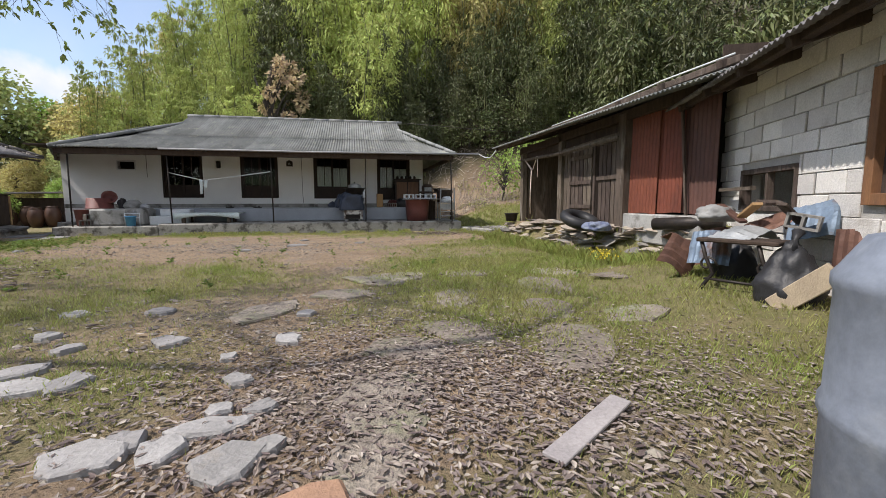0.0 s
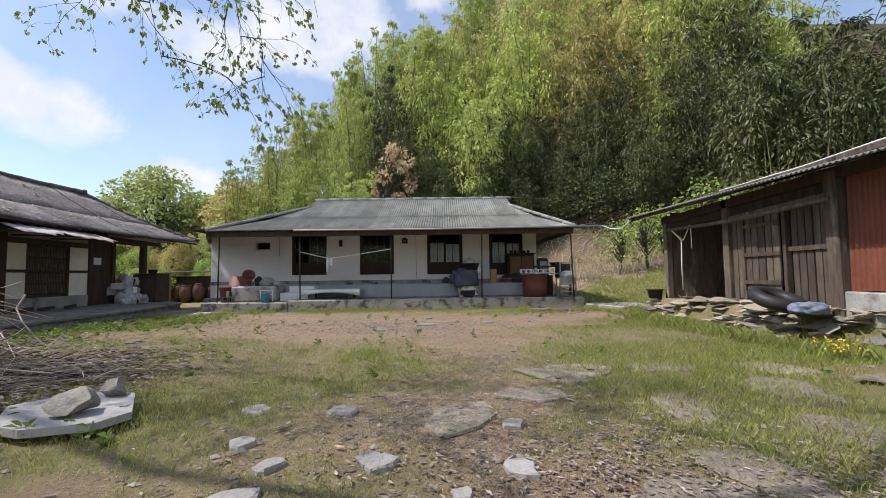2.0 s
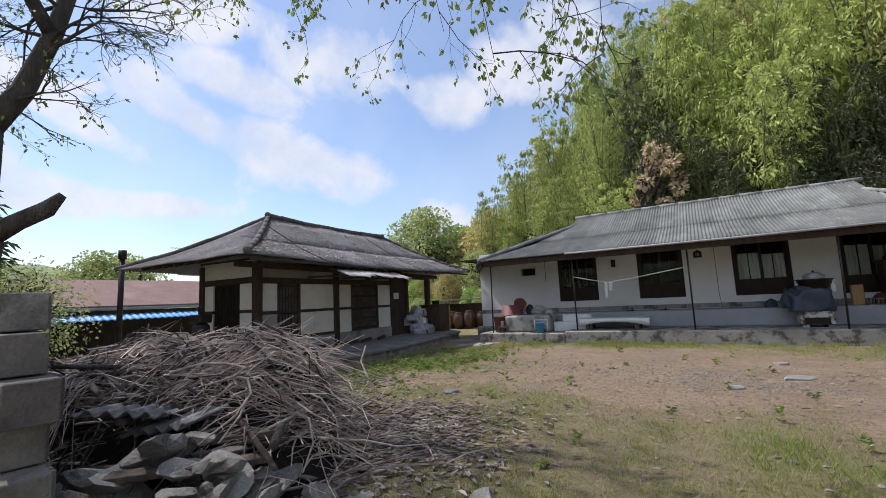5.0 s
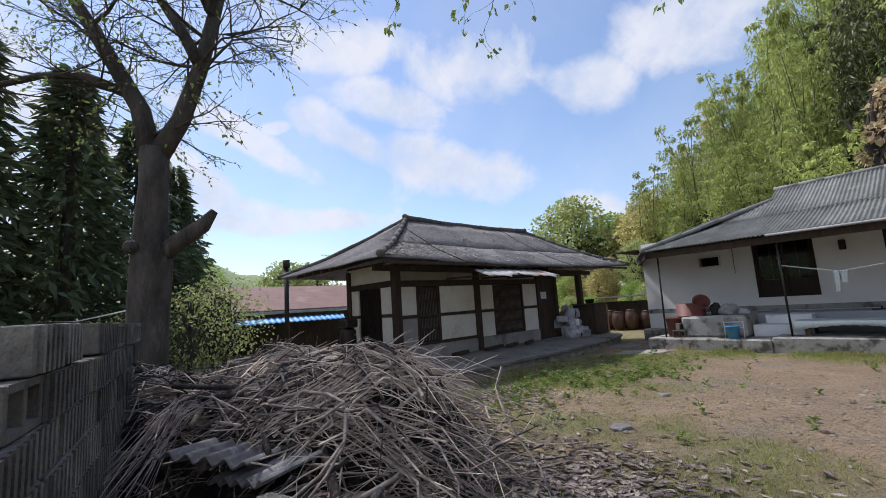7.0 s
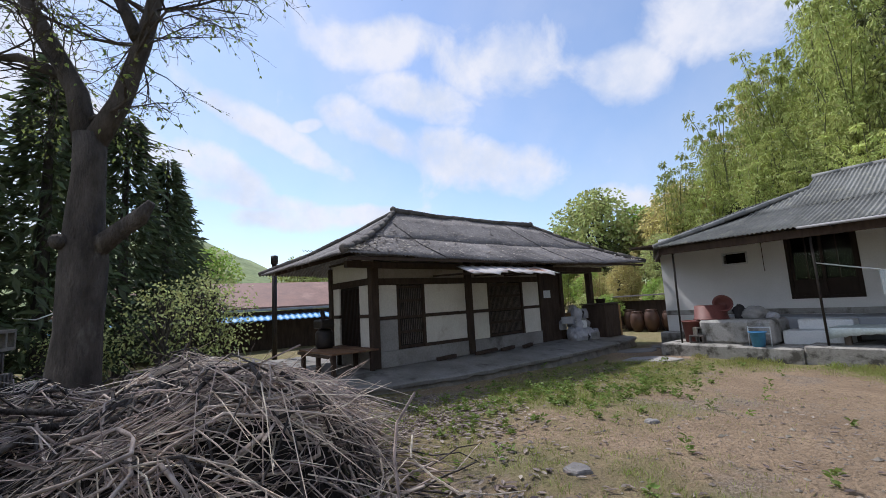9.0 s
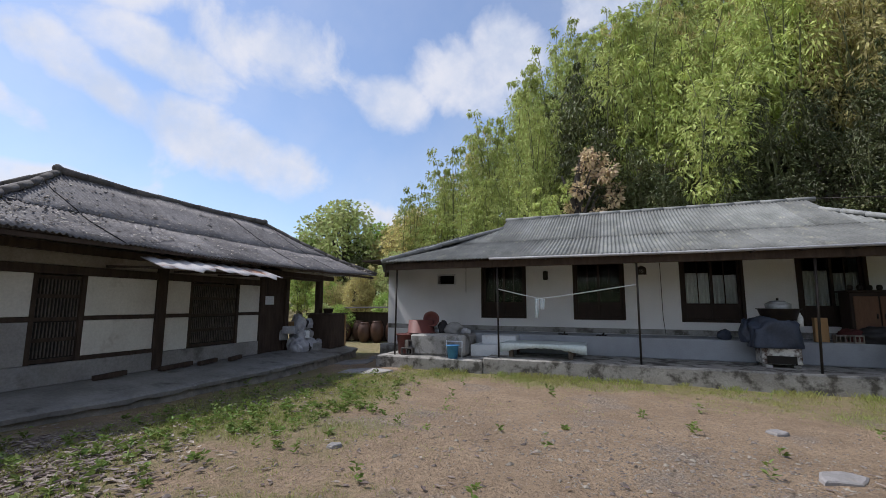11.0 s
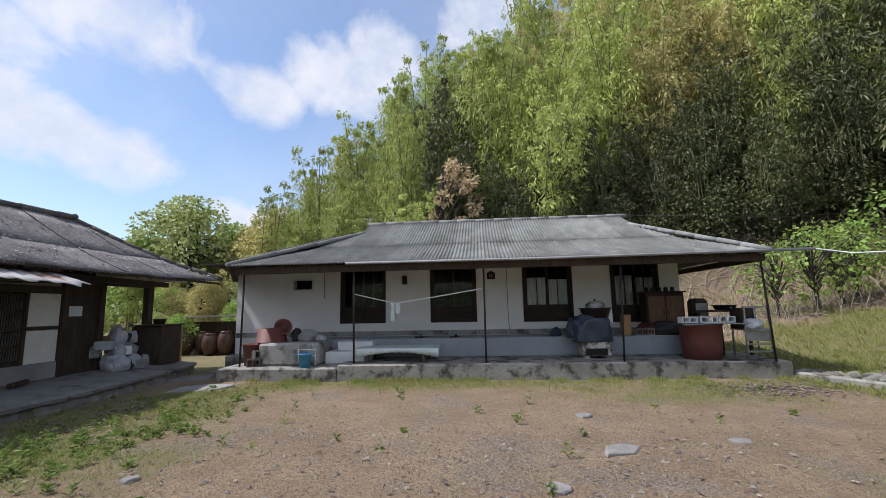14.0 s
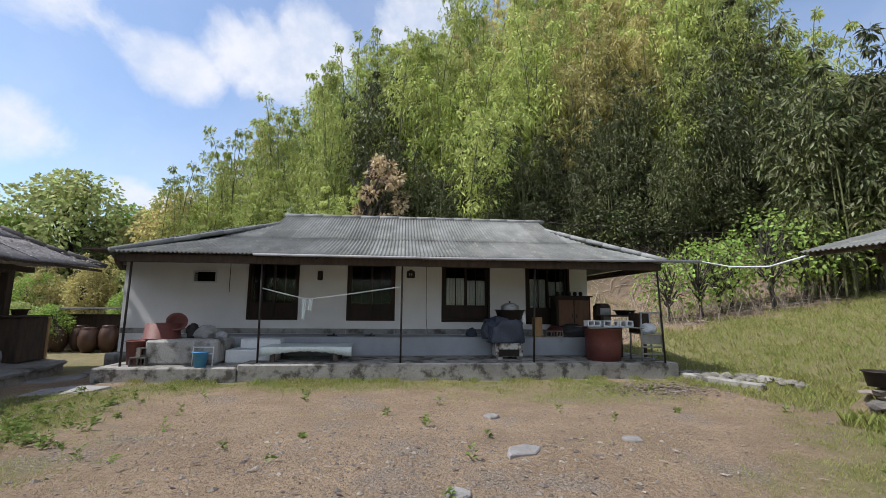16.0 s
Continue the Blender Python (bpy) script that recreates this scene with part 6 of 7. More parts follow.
for x, rz in ((12.22, 8), (12.62, -4), (13.02, 3)):
    o = new("hollow_block", hbm[1])
    me_ = o.data.copy(); me_.materials.clear(); me_.materials.append(WHITE_PAINT)
    o.data = me_
    o.matrix_basis = pose(x, -2.3, 1.277, 0, 0, rz) @ Matrix.Diagonal((.95, 1, .75, 1))
    tagged(o, "white hollow block weighing down the lid", "block", "blocks on the tub")
rack = thing("metal_stand", "old grey metal stand with a tray", "stand")
for x in (13.52, 14.08):
    for y in (-2.35, -1.85):
        tube("leg", [(x, y, PZ), (x + (.03 if x < 13.8 else -.03), y, 1.62)], .022, GREY_STEEL, rack, 6)
for z in (.62, .78, 1.10, 1.60):
    part("rail", box(13.52, -2.37, z, 14.08, -2.33, z + .035), GREY_STEEL, rack)
part("tray", box(13.5, -2.36, 1.10, 14.1, -1.83, 1.13), GREY_STEEL, rack)
part("panel", box(13.53, -2.33, .86, 14.07, -2.31, 1.09), GREY_STEEL, rack)
part("side_panel", box(13.50, -2.34, 1.13, 13.515, -1.85, 1.6), DARK_WOOD, rack)
part("back_panel", box(13.52, -1.86, 1.13, 14.08, -1.845, 1.6), DARK_WOOD, rack)
cloth_lump("sack", 13.82, -2.1, 1.13, .2, .18, .14, WHITE_PAINT, 13, "white folded bag in the metal stand", "bag")
bench = thing("work_bench", "dark wooden bench beside the porch end", "bench")
part("top", box(12.9, -1.55, 1.50, 14.2, -1.1, 1.55), DARK_WOOD, bench)
for x in (12.95, 14.1):
    part("leg", box(x, -1.5, PZ, x + .06, -1.44, 1.50), DARK_WOOD, bench)
basin("black_basin", 13.7, -1.3, 1.55, .26, .12, "dark metal pan on the bench", BLACK_METAL)
part("crate", box(13.0, -1.5, PZ, 13.5, -1.15, 1.2), DARK_WOOD, bench)
# ---- beside and in the old house ----
deck = thing("wooden_deck", "small brown wooden deck by the old house", "deck", m=HM.copy())
for k in range(7):
    part("board", box(-1.5, -1.02 + k * .145, .86, .22, -.885 + k * .145, .895, .004), mat("brown_deck_wood", (.22, .12, .07), (.15, .085, .05), 4, .75, .3, 60, rand=.2, stretch=(.6, 3, 3)), deck)
for x in (-1.4, -.6, .12):
    for y in (-.95, -.12):
        part("leg", box(x - .04, y - .04, HB, x + .04, y + .04, .86, .004), DARK_WOOD, deck)
part("apron", box(-1.5, -1.045, .80, .22, -1.022, .86), DARK_WOOD, deck)


def in_hut(ob, x, y, z, rz=0):
    ob.matrix_basis = HM @ pose(x, y, z, 0, 0, rz)
    return ob


# a black chair-like machine, stood in for by a made-up drum, box and pipe
stv = in_hut(thing("black_machine", "black chair-like machine on the deck, simplified to drum and box", "stove"), -1.2, -.55, .895)
part("drum", lathe([(.17, 0), (.19, .08), (.19, .34), (.12, .42)], 16), BLACK_METAL, stv, "", True)
part("hopper", box(-.24, -.16, .42, .2, .16, .62, .03), BLACK_METAL, stv)
tube("flue", [(0, 0, .6), (-.1, 0, .78)], .05, BLACK_METAL, stv, 10)
rk = random.Random(41)
for k in range(22):
    tier = k // 9
    x, y = rk.uniform(.02, .62) - .12 * tier, rk.uniform(6.2 + .12 * tier, 7.45 - .15 * tier)
    sx, sz = rk.uniform(.13, .25), rk.uniform(.13, .25)
    o = cloth_lump("sack", 0, 0, 0, sx, sx * .8, sz, (WHITEBAG, GREYCLOTH, WHITEBAG, DARKCLOTH)[k % 4], 20 + k, ("dusty white sack in the open bay", "grey cloth bag in the open bay", "dusty white sack in the open bay", "dark bag among the sacks")[k % 4], "sack")
    o["group"] = "sacks in the open bay"
    in_hut(o, x, y, .43 + .30 * tier + .6 * sz, 37 * k)
for k, (x, y, z, rz) in enumerate(((.3, 6.3, .92, 20), (.1, 6.75, 1.02, -15), (.42, 6.7, .78, 40), (.6, 7.0, .42, 10))):
    o = in_hut(link("carton", box(-.17, -.13, 0, .17, .13, .2, .01), (WHITEBAG, CARD, WHITE_PAINT, GREYCLOTH)[k]), x, y, z, rz)
    tagged(o, "worn carton among the sacks", "carton", "cartons in the open bay")
cup = in_hut(thing("old_cupboard", "dark old cupboard with a pale upright board", "cupboard"), .45, 8.0, .42)
part("body", box(-.5, -.45, 0, .3, .35, .98, .01), DARK_WOOD, cup)
part("upright_board", box(.08, .36, 0, .32, .42, .95, .006), CARD, cup, "pale upright board")
part("cover", box(-.55, -.5, .985, .35, .42, 1.02, .01), GREY_WOOD, cup)
o = in_hut(basin("clay_bowl", 0, 0, 0, .16, .14, "dark clay bowl on the cupboard", DARK_WOOD), .3, 8.1, 1.44)
for k, (y, l) in enumerate(((1.7, .5), (2.9, .7), (3.6, .45), (4.3, .35))):
    o = in_hut(link("firewood", beam((0, -l / 2, 0), (0.05, l / 2, .03), .09, .08), DARK_WOOD), .22 + .05 * k, y, .495, 4 * k)
    tagged(o, "dark billet of wood lying on the terrace", "firewood", "billets on the terrace")
# clay jars and a low store behind the gap between the houses
store = thing("lean_to", "dark low store behind the houses", "shed")
part("wall", box(-4.6, 4.2, .1, .9, 4.4, 1.35), DARK_WOOD, store)
part("roof", beam((-4.8, 4.1, 1.55), (1.0, 4.1, 1.62), 1.0, .06), SLATE_DARK, store)
JAR = mat("brown_glazed_clay", (.085, .045, .03), (.055, .032, .024), 4, .35, .1, 30)
jar_me = bpy.data.meshes.new("storage_jar")
bm = lathe([(.16, 0), (.27, .22), (.30, .45), (.24, .66), (.19, .7), (.22, .74), (.14, .76)], 20)
bm.to_mesh(jar_me); bm.free(); jar_me.materials.append(JAR)
for f in jar_me.polygons:
    f.use_smooth = True
for k in range(9):
    x = -3.9 + k * .55
    y = 3.55 + .25 * math.sin(k * 2)
    o = new("storage_jar", jar_me)
    o.matrix_basis = Matrix.Translation((x, y, ground_z(x, y))) @ Matrix.Diagonal((1.0, 1.0, 1.15 + .12 * math.sin(k * 3), 1))
    tagged(o, "tall brown clay storage jar", "jar", "storage jars")

# ---- drum and scrap near the shed ----
drum = thing("drum", "large grey-blue plastic drum", "drum")
GREYDRUM = mat("grey_blue_plastic", (.20, .225, .27), (.165, .185, .225), 2, .5, .12, 20, (.25, .27, .30), 1.5, .6)
part("body", lathe([(.30, 0), (.32, .04), (.32, .40), (.33, .42), (.33, .45), (.32, .47), (.315, .80), (.325, .82), (.325, .85), (.31, .87), (.25, .97), (.12, 1.0)], 36), GREYDRUM, drum, "", True)
part("lid", lathe([(.13, 1.0), (.13, 1.05), (.11, 1.06)], 24), GREYDRUM, drum, "", True)
drum.location = (12.10, -17.08, ground_z(12.1, -17.1))
RUSTSHEET = mat("bent_brown_tin", (.16, .085, .06), (.10, .055, .045), 3, .6, .25, 30, (.30, .17, .12), 2, .6, metal=.3)
BLUETIN = mat("pale_blue_tin", (.20, .26, .34), (.14, .19, .25), 3, .55, .2, 30, (.16, .10, .08), 3, .55, metal=.2)


def bent_sheet(name, m, w, h, curl, material, label, seed):
    vs, fs = [], []
    for i in range(15):
        for j in range(9):
            u, v = i / 14 - .5, j / 8 - .5
            z = curl * (abs(u - .12) * 1.1 + .5 * max(0, abs(v + .1 * seed % .3) - .28)) + .012 * math.sin(u * 40) + .03 * noise.noise(Vector((u * 3, v * 3, seed)))
            vs.append((u * w, v * h, z))
    fs = [(i * 9 + j, (i + 1) * 9 + j, (i + 1) * 9 + j + 1, i * 9 + j + 1) for i in range(14) for j in range(8)]
    o = mesh_of(name, vs, fs, material, None, "", False)
    md = o.modifiers.new("thick", "SOLIDIFY"); md.thickness = .008
    o.matrix_basis = m
    return tagged(o, label, "scrap metal", "scrap by the shed")


bent_sheet("tin_sheet", pose(14.62, -13.75, .86, 8, -14, 35), .55, .45, -.5, RUSTSHEET, "bent rusty tin sheet on the scrap heap", 1)
bent_sheet("tin_sheet", pose(14.05, -13.85, .72, 38, -18, 60), .42, .38, -.4, RUSTSHEET, "dark rusty tin hanging off the scrap heap", 6)
bent_sheet("tin_sheet", pose(14.0, -14.12, .70, 72, 0, -58), .40, .36, -.2, BLUETIN, "dull blue tin panel on the scrap heap", 2)
bent_sheet("tin_sheet", pose(14.42, -14.95, 1.05, 60, 10, -40), .40, .36, -.4, BLUETIN, "crumpled blue-grey tin by the shed", 3)
bent_sheet("tin_sheet", pose(14.35, -15.3, .74, 80, 0, -60), .42, .42, -.2, RUSTSHEET, "rusty brown tin leaning on the heap", 4)
bent_sheet("tin_sheet", pose(14.2, -14.42, .93, 12, 8, 10), .6, .34, -.25, GREY_STEEL, "dented grey tin over the scrap", 5)
bent_sheet("tin_sheet", pose(14.5, -14.6, 1.10, 30, 25, -20), .34, .28, -.5, RUSTSHEET, "orange rusty tin scrap under the window", 7)
ts = thing("treadle_stand", "black cast-iron treadle stand under the scrap", "stand", m=pose(14.05, -14.5, .2, 0, 0, -68))
part("top", box(-.34, -.2, .56, .34, .2, .60, .01), DARK_WOOD, ts)
for x in (-.24, .24):
    tube("leg", [(x - .08, -.16, 0), (x - .02, -.16, .14), (x + .06, -.16, .26), (x - .02, -.16, .42), (x - .06, -.16, .56)], .018, BLACK_METAL, ts, 8)
    tube("scroll", [(x + .09 * math.cos(a * .7) * (1 - a * .09), -.16, .34 + .09 * math.sin(a * .7) * (1 - a * .09)) for a in range(10)], .012, BLACK_METAL, ts, 6)
tube("cross_bar", [(-.26, -.16, .2), (.26, -.16, .2)], .014, BLACK_METAL, ts, 6)
for x, y, z, s, k in ((14.12, -14.92, .24, .25, 15), (14.4, -14.1, .3, .2, 17)):
    bm = bmesh.new()
    bmesh.ops.create_icosphere(bm, subdivisions=4, radius=1)
    for v in bm.verts:                       # creased film, drawn together towards the neck
        d = v.co.copy()
        a = math.atan2(d.y, d.x)
        v.co *= 1 + .28 * noise.noise(d * 1.5 + Vector((k, 0, 0))) + .20 * abs(noise.noise(d * 3.5 + Vector((0, k, 0)))) + .05 * math.sin(a * 13 + 2 * noise.noise(d * 3)) * max(0, d.z)
        v.co = Vector((v.co.x * s * (1 - .35 * max(0, d.z)), v.co.y * s * (1 - .35 * max(0, d.z)), max(v.co.z, -.62) * s * 1.35))
    sack = thing("rubbish_sack", "creased black plastic rubbish sack with a tied neck", "sack", "rubbish sacks", Matrix.Translation((x, y, z + s * .8)))
    part("bag", bm, BLACKBAG, sack, "", True)
    tube("neck", [(0, 0, s * 1.1), (.02, .01, s * 1.55), (.07, .03, s * 1.8)], [.05, .022, .05], BLACKBAG, sack, 8)
cloth_lump("sack", 14.6, -13.6, .92, .22, .18, .12, GREYCLOTH, 18, "brown-grey sack on the scrap heap", "sack")
o = link("plank", beam((13.88, -14.98, .26), (14.02, -15.34, .62), .05, .17), mat("pale_raw_plank", (.42, .34, .24), (.32, .26, .19), 4, .85, .3, 60, stretch=(3, 3, .6)))
tagged(o, "thick weathered plank leaning on the scrap", "plank")
for k, (x, y, z, rx, ry, rz) in enumerate(((14.3, -14.3, 1.06, 0, 18, 60), (14.5, -14.35, 1.14, 20, 0, 20), (14.6, -13.8, 1.02, 0, -25, 80), (14.3, -14.75, 1.02, 5, 30, 10))):
    o = link("plank", box(-.22, -.045, -.015, .22, .045, .015, .004), (CARD, GREY_WOOD, RUSTSHEET, GREY_WOOD)[k])
    o.matrix_basis = pose(x, y, z, rx, ry, rz)
    tagged(o, "short broken board on the scrap heap", "board", "boards in the scrap heap")
o = new("hollow_block", hbm[1])
me_ = o.data.copy(); me_.materials.clear(); me_.materials.append(DIRTY); o.data = me_
o.matrix_basis = pose(14.15, -14.78, .93, 0, 10, -60) @ Matrix.Diagonal((.62, .7, .7, 1))
tagged(o, "grey hollow block on the scrap heap", "block")
# by the barn
tyv, tyf = [], []
for i in range(28):
    for j in range(10):
        a, b = 2 * math.pi * i / 28, 2 * math.pi * j / 10
        r = .27 + .10 * math.cos(b)
        tyv.append((r * math.cos(a), r * math.sin(a), .10 * math.sin(b)))
tyf = [(i * 10 + j, ((i + 1) % 28) * 10 + j, ((i + 1) % 28) * 10 + (j + 1) % 10, i * 10 + (j + 1) % 10) for i in range(28) for j in range(10)]
o = mesh_of("tyre", tyv, tyf, BLACKBAG, None, "", True)
o.matrix_basis = pose(14.45, -10.75, .82, 20, 8, 0)
tagged(o, "old black tyre on the terrace edge", "tyre")
cloth_lump("crumpled_cloth", 14.5, -11.25, .66, .24, .17, .10, mat("blue_white_cloth", (.09, .11, .20), (.24, .27, .33), 12, .9, .2), 25, "blue and white cloth on the terrace", "cloth")
basin("black_basin", 14.7, -6.6, .62, .18, .22, "black plastic pot on the terrace", BLACK_METAL)
o = tube("drain_pipe", [(14.75, -12.35, .82), (15.1, -13.2, .88)], .09, BLACK_METAL, None, 12)
tagged(o, "black drain pipe lying on stones", "pipe")
o = tube("hose", [(14.85, -2.88, 2.84), (14.75, -3.9, 2.62), (14.6, -5.0, 2.52), (14.45, -5.95, 2.62)], .014, WHITE_PAINT)
tagged(o, "pale cable from the porch to the barn", "cable")
o = tube("hose", [(14.31, -9.8, 2.64), (14.29, -11.5, 2.62), (14.27, -13.0, 2.66), (14.3, -14.0, 2.66)], .010, WHITE_PAINT)
tagged(o, "pale hose along the barn eave", "hose")
kerb = tagged(link("kerb", box(-.09, -1.0, -.15, .09, 1.0, .12, .03), STAINED), "low cement kerb beside the porch", "kerb")
kerb.matrix_basis = pose(14.62, -3.3, .12, 0, 0, 22)
for k in range(56):
    t = random.random()
    x, y = 14.5 + 1.3 * t + random.uniform(-.1, .25), -2.2 - 2.2 * t + random.uniform(-.1, .2)
    o = new("boulder", rocks[k % 8])
    s_ = random.uniform(.08, .19)
    o.matrix_basis = Matrix.Translation((x, y, ground_z(x, y) + s_ * .3)) @ Matrix.Rotation(k, 4, "Z") @ Matrix.Diagonal((s_ * 1.3, s_, s_ * .6, 1))
    tagged(o, "rough grey stone tipped beside the porch", "stone", "stones by the kerb")
o = tube("power_cable", [(12.5, 2.0, 4.72), (18, 2.2, 4.5), (26, 3.0, 5.0)], .012, BLACK_METAL)
tagged(o, "thin overhead power cable", "cable")
o = tube("power_cable", [(-.7, -14.4, 1.95), (-4, -15.2, 1.85), (-9, -16.5, 2.0)], .012, WHITE_PAINT)
tagged(o, "thin pale cable from the old tree", "cable")

# ---- stones and slabs ----
def slab_mesh(seed, thick, material, n=9):
    r_ = random.Random(seed)
    bm = bmesh.new()
    ring = []
    for k in range(n):
        a = 2 * math.pi * (k + r_.uniform(-.28, .28)) / n
        rr = r_.uniform(.72, 1.1)
        ring.append((math.cos(a) * rr, math.sin(a) * rr))
    lo = [bm.verts.new((x, y, 0)) for x, y in ring]
    hi = [bm.verts.new((x * .97, y * .97, thick * .75 + r_.uniform(-.08, .08) * thick)) for x, y in ring]
    top = [bm.verts.new((x * .86, y * .86, thick + r_.uniform(-.12, .12) * thick)) for x, y in ring]
    c = bm.verts.new((0, 0, thick))
    for k in range(n):
        j = (k + 1) % n
        bm.faces.new((lo[k], lo[j], hi[j], hi[k]))
        bm.faces.new((hi[k], hi[j], top[j], top[k]))
        bm.faces.new((top[k], top[j], c))
    bm.faces.new(list(reversed(lo)))
    m = bpy.data.meshes.new("flat_stone")
    bm.to_mesh(m); bm.free(); m.materials.append(material)
    return m


slabs = [slab_mesh(k, 1.0, STONE_PALE) for k in range(6)]
BEDROCK = mat("dusty_bedrock", (.29, .25, .205), (.19, .16, .13), 3.4, .95, .8, 30, (.22, .215, .14), 2.6, .50, rand=.18, bdist=.04, amp=.28)
slabs_dark = [slab_mesh(20 + k, 1.0, BEDROCK) for k in range(6)]


def flat_stone(x, y, r, rz, kind=0, k=0, el=1.0, h=.05):
    o = new("flat_stone", (slabs, slabs_dark)[kind][k % 6])
    o.matrix_basis = pose(x, y, ground_z(x, y) - h * .35, random.uniform(-3, 3), random.uniform(-3, 3), rz) @ Matrix.Diagonal((r * el, r / el ** .5, h, 1))
    return tagged(o, ("pale flat stone lying in the dirt", "grey bedrock slab showing through the soil")[kind], "stone", ("flat stones", "bedrock slabs")[kind])


for k, (x, y, r, el) in enumerate(((8.57, -15.17, .17, 1.2), (8.42, -14.97, .15, 1.3), (8.81, -15.15, .14, 1.2), (9.75, -15.26, .10, 1.3), (9.32, -15.96, .17, 1.3), (9.42, -15.85, .11, 1), (9.61, -15.94, .13, 1), (9.07, -14.53, .1, 1.2),
                                   (9.74, -15.77, .14, 1.6), (9.91, -16.10, .17, 1.1), (10.05, -16.0, .09, 1), (9.75, -15.6, .08, 1), (9.95, -15.62, .09, 1.1), (9.15, -14.56, .11, 1.2), (9.94, -14.62, .12, 1.2), (8.7, -13.66, .14, 1.1), (7.98, -13.58, .14, 1),
                                   (9.09, -5.97, .14, 1.1), (8.24, -8.66, .13, 1), (10.55, -7.24, .13, 1.1), (9.13, -7.55, .2, 1.6), (4.8, -10.57, .13, 1), (4.5, -8.86, .09, 1), (8.2, -14.3, .1, 1), (8.5, -14.6, .09, 1.2), (10.0, -14.0, .1, 1), (9.6, -14.9, .07, 1),
                                   (.6, -1.2, .3, 1.3), (.4, .2, .28, 1.2), (.7, -.4, .26, 1.1), (.2, 1.2, .3, 1.2), (1.5, -3.6, .5, 1.6), (0.4, -2.3, .5, 1.4))):
    flat_stone(x, y, r * .95, k * 47, 0, k, el, .05)
for k, (x, y, r, el) in enumerate(((10.62, -15.55, .33, 1.1), (10.50, -16.20, .28, 1.1), (10.56, -15.90, .26, 1.1), (10.85, -14.95, .36, 1.2), (12.0, -15.1, .42, 1.4), (11.25, -14.7, .35, 1.3), (10.98, -12.33, .45, 1.2), (9.65, -13.84, .4, 1.4), (10.7, -12.55, .45, 1.3), (10.35, -13.2, .38, 1.2), (12.6, -13.3, .5, 1.5), (13.2, -12.2, .45, 1.4),
                                   (12.0, -12.2, .4, 1.3), (11.5, -13.6, .4, 1.4), (13.6, -13.2, .3, 1.3), (12.9, -14.5, .4, 1.4), (12.2, -14.2, .35, 1.2))):
    flat_stone(x, y, r * .85, k * 61, 1, k, el, .026)
o = new("flat_stone", slab_mesh(77, 1.0, mat("orange_brown_stone", (.38, .23, .14), (.30, .18, .12), 3, .9, .5, 40)))
o.matrix_basis = pose(10.25, -16.42, ground_z(10.25, -16.42) - .02, 0, 0, 20) @ Matrix.Diagonal((.19, .12, .06, 1))
tagged(o, "orange-brown flat stone among dry leaves", "stone", "flat stones")
o = link("board", box(-.34, -.055, 0, .34, .055, .02, .004), mat("pale_grey_board", (.36, .33, .32), (.28, .255, .25), 4, .85, .3, 60, stretch=(1, 1, 1)))
o.matrix_basis = pose(11.50, -16.17, ground_z(11.50, -16.17) + .02, 2, -2, 34)
tagged(o, "grey wooden board lying in dry leaves", "board")
# the metal-edged slab with two stones on it
slab = thing("cement_slab", "pale cracked cement slab lying on stones", "slab")
bm = bmesh.new()
ring = ((6.10, -13.72), (6.30, -13.42), (6.62, -13.30), (6.85, -13.38), (7.2, -13.9), (7.12, -14.14), (6.72, -14.27), (6.45, -14.18))
zz = ground_z(6.6, -13.8)
lo = [bm.verts.new((x, y, zz + .05)) for x, y in ring]
hi = [bm.verts.new((x, y, zz + .105)) for x, y in ring]
bm.faces.new(hi)
bm.faces.new(list(reversed(lo)))
for k in range(8):
    bm.faces.new((lo[k], lo[(k + 1) % 8], hi[(k + 1) % 8], hi[k]))
part("plate", bm, mat("pale_cement_plate", (.37, .362, .355), (.29, .283, .277), 2, .85, .3, 40, (.30, .28, .26), 3, .6), slab)
o = new("support_stone", rocks[2]); o.parent = slab; o.location = (6.7, -13.9, zz); o.scale = (.4, .3, .08)
for x, y, s, k in ((6.83, -13.93, (.20, .17, .13), 1), (6.74, -13.45, (.13, .11, .10), 4)):
    o = new("boulder", rocks[k])
    o.matrix_basis = pose(x, y, zz + .105 + s[2] * .62, 0, 0, 40 * k) @ Matrix.Diagonal((*s, 1))
    tagged(o, "rounded grey stone lying on the cement slab", "stone", "stones on the slab")
# heap of field stones beside the brush
rs_ = random.Random(3)
for k in range(120):
    x, y = rs_.gauss(4.95, .66), rs_.gauss(-14.25, .38)
    if y < -14.95 - .25 * (x - 3) + .45 and x < 5.9 and y < -14.75:
        y = -14.6
    if (x - 6.65) ** 2 + (y + 13.8) ** 2 < .45:
        continue
    s = rs_.uniform(.065, .17) * (1.25 if k < 12 else 1)
    hgt = .55 * math.exp(-(((x - 4.75) / .8) ** 2 + ((y + 14.3) / .5) ** 2)) * rs_.random()
    o = new("boulder", rocks[k % 8])
    o.matrix_basis = Matrix.Translation((x, y, ground_z(x, y) + hgt + s * .35)) @ Euler((rs_.uniform(-.5, .5), rs_.uniform(-.5, .5), rs_.uniform(0, 6))).to_matrix().to_4x4() @ Matrix.Diagonal((s * 1.5, s * 1.15, s * .62, 1))
    tagged(o, "grey lichened field stone in a heap", "stone", "heap of field stones")
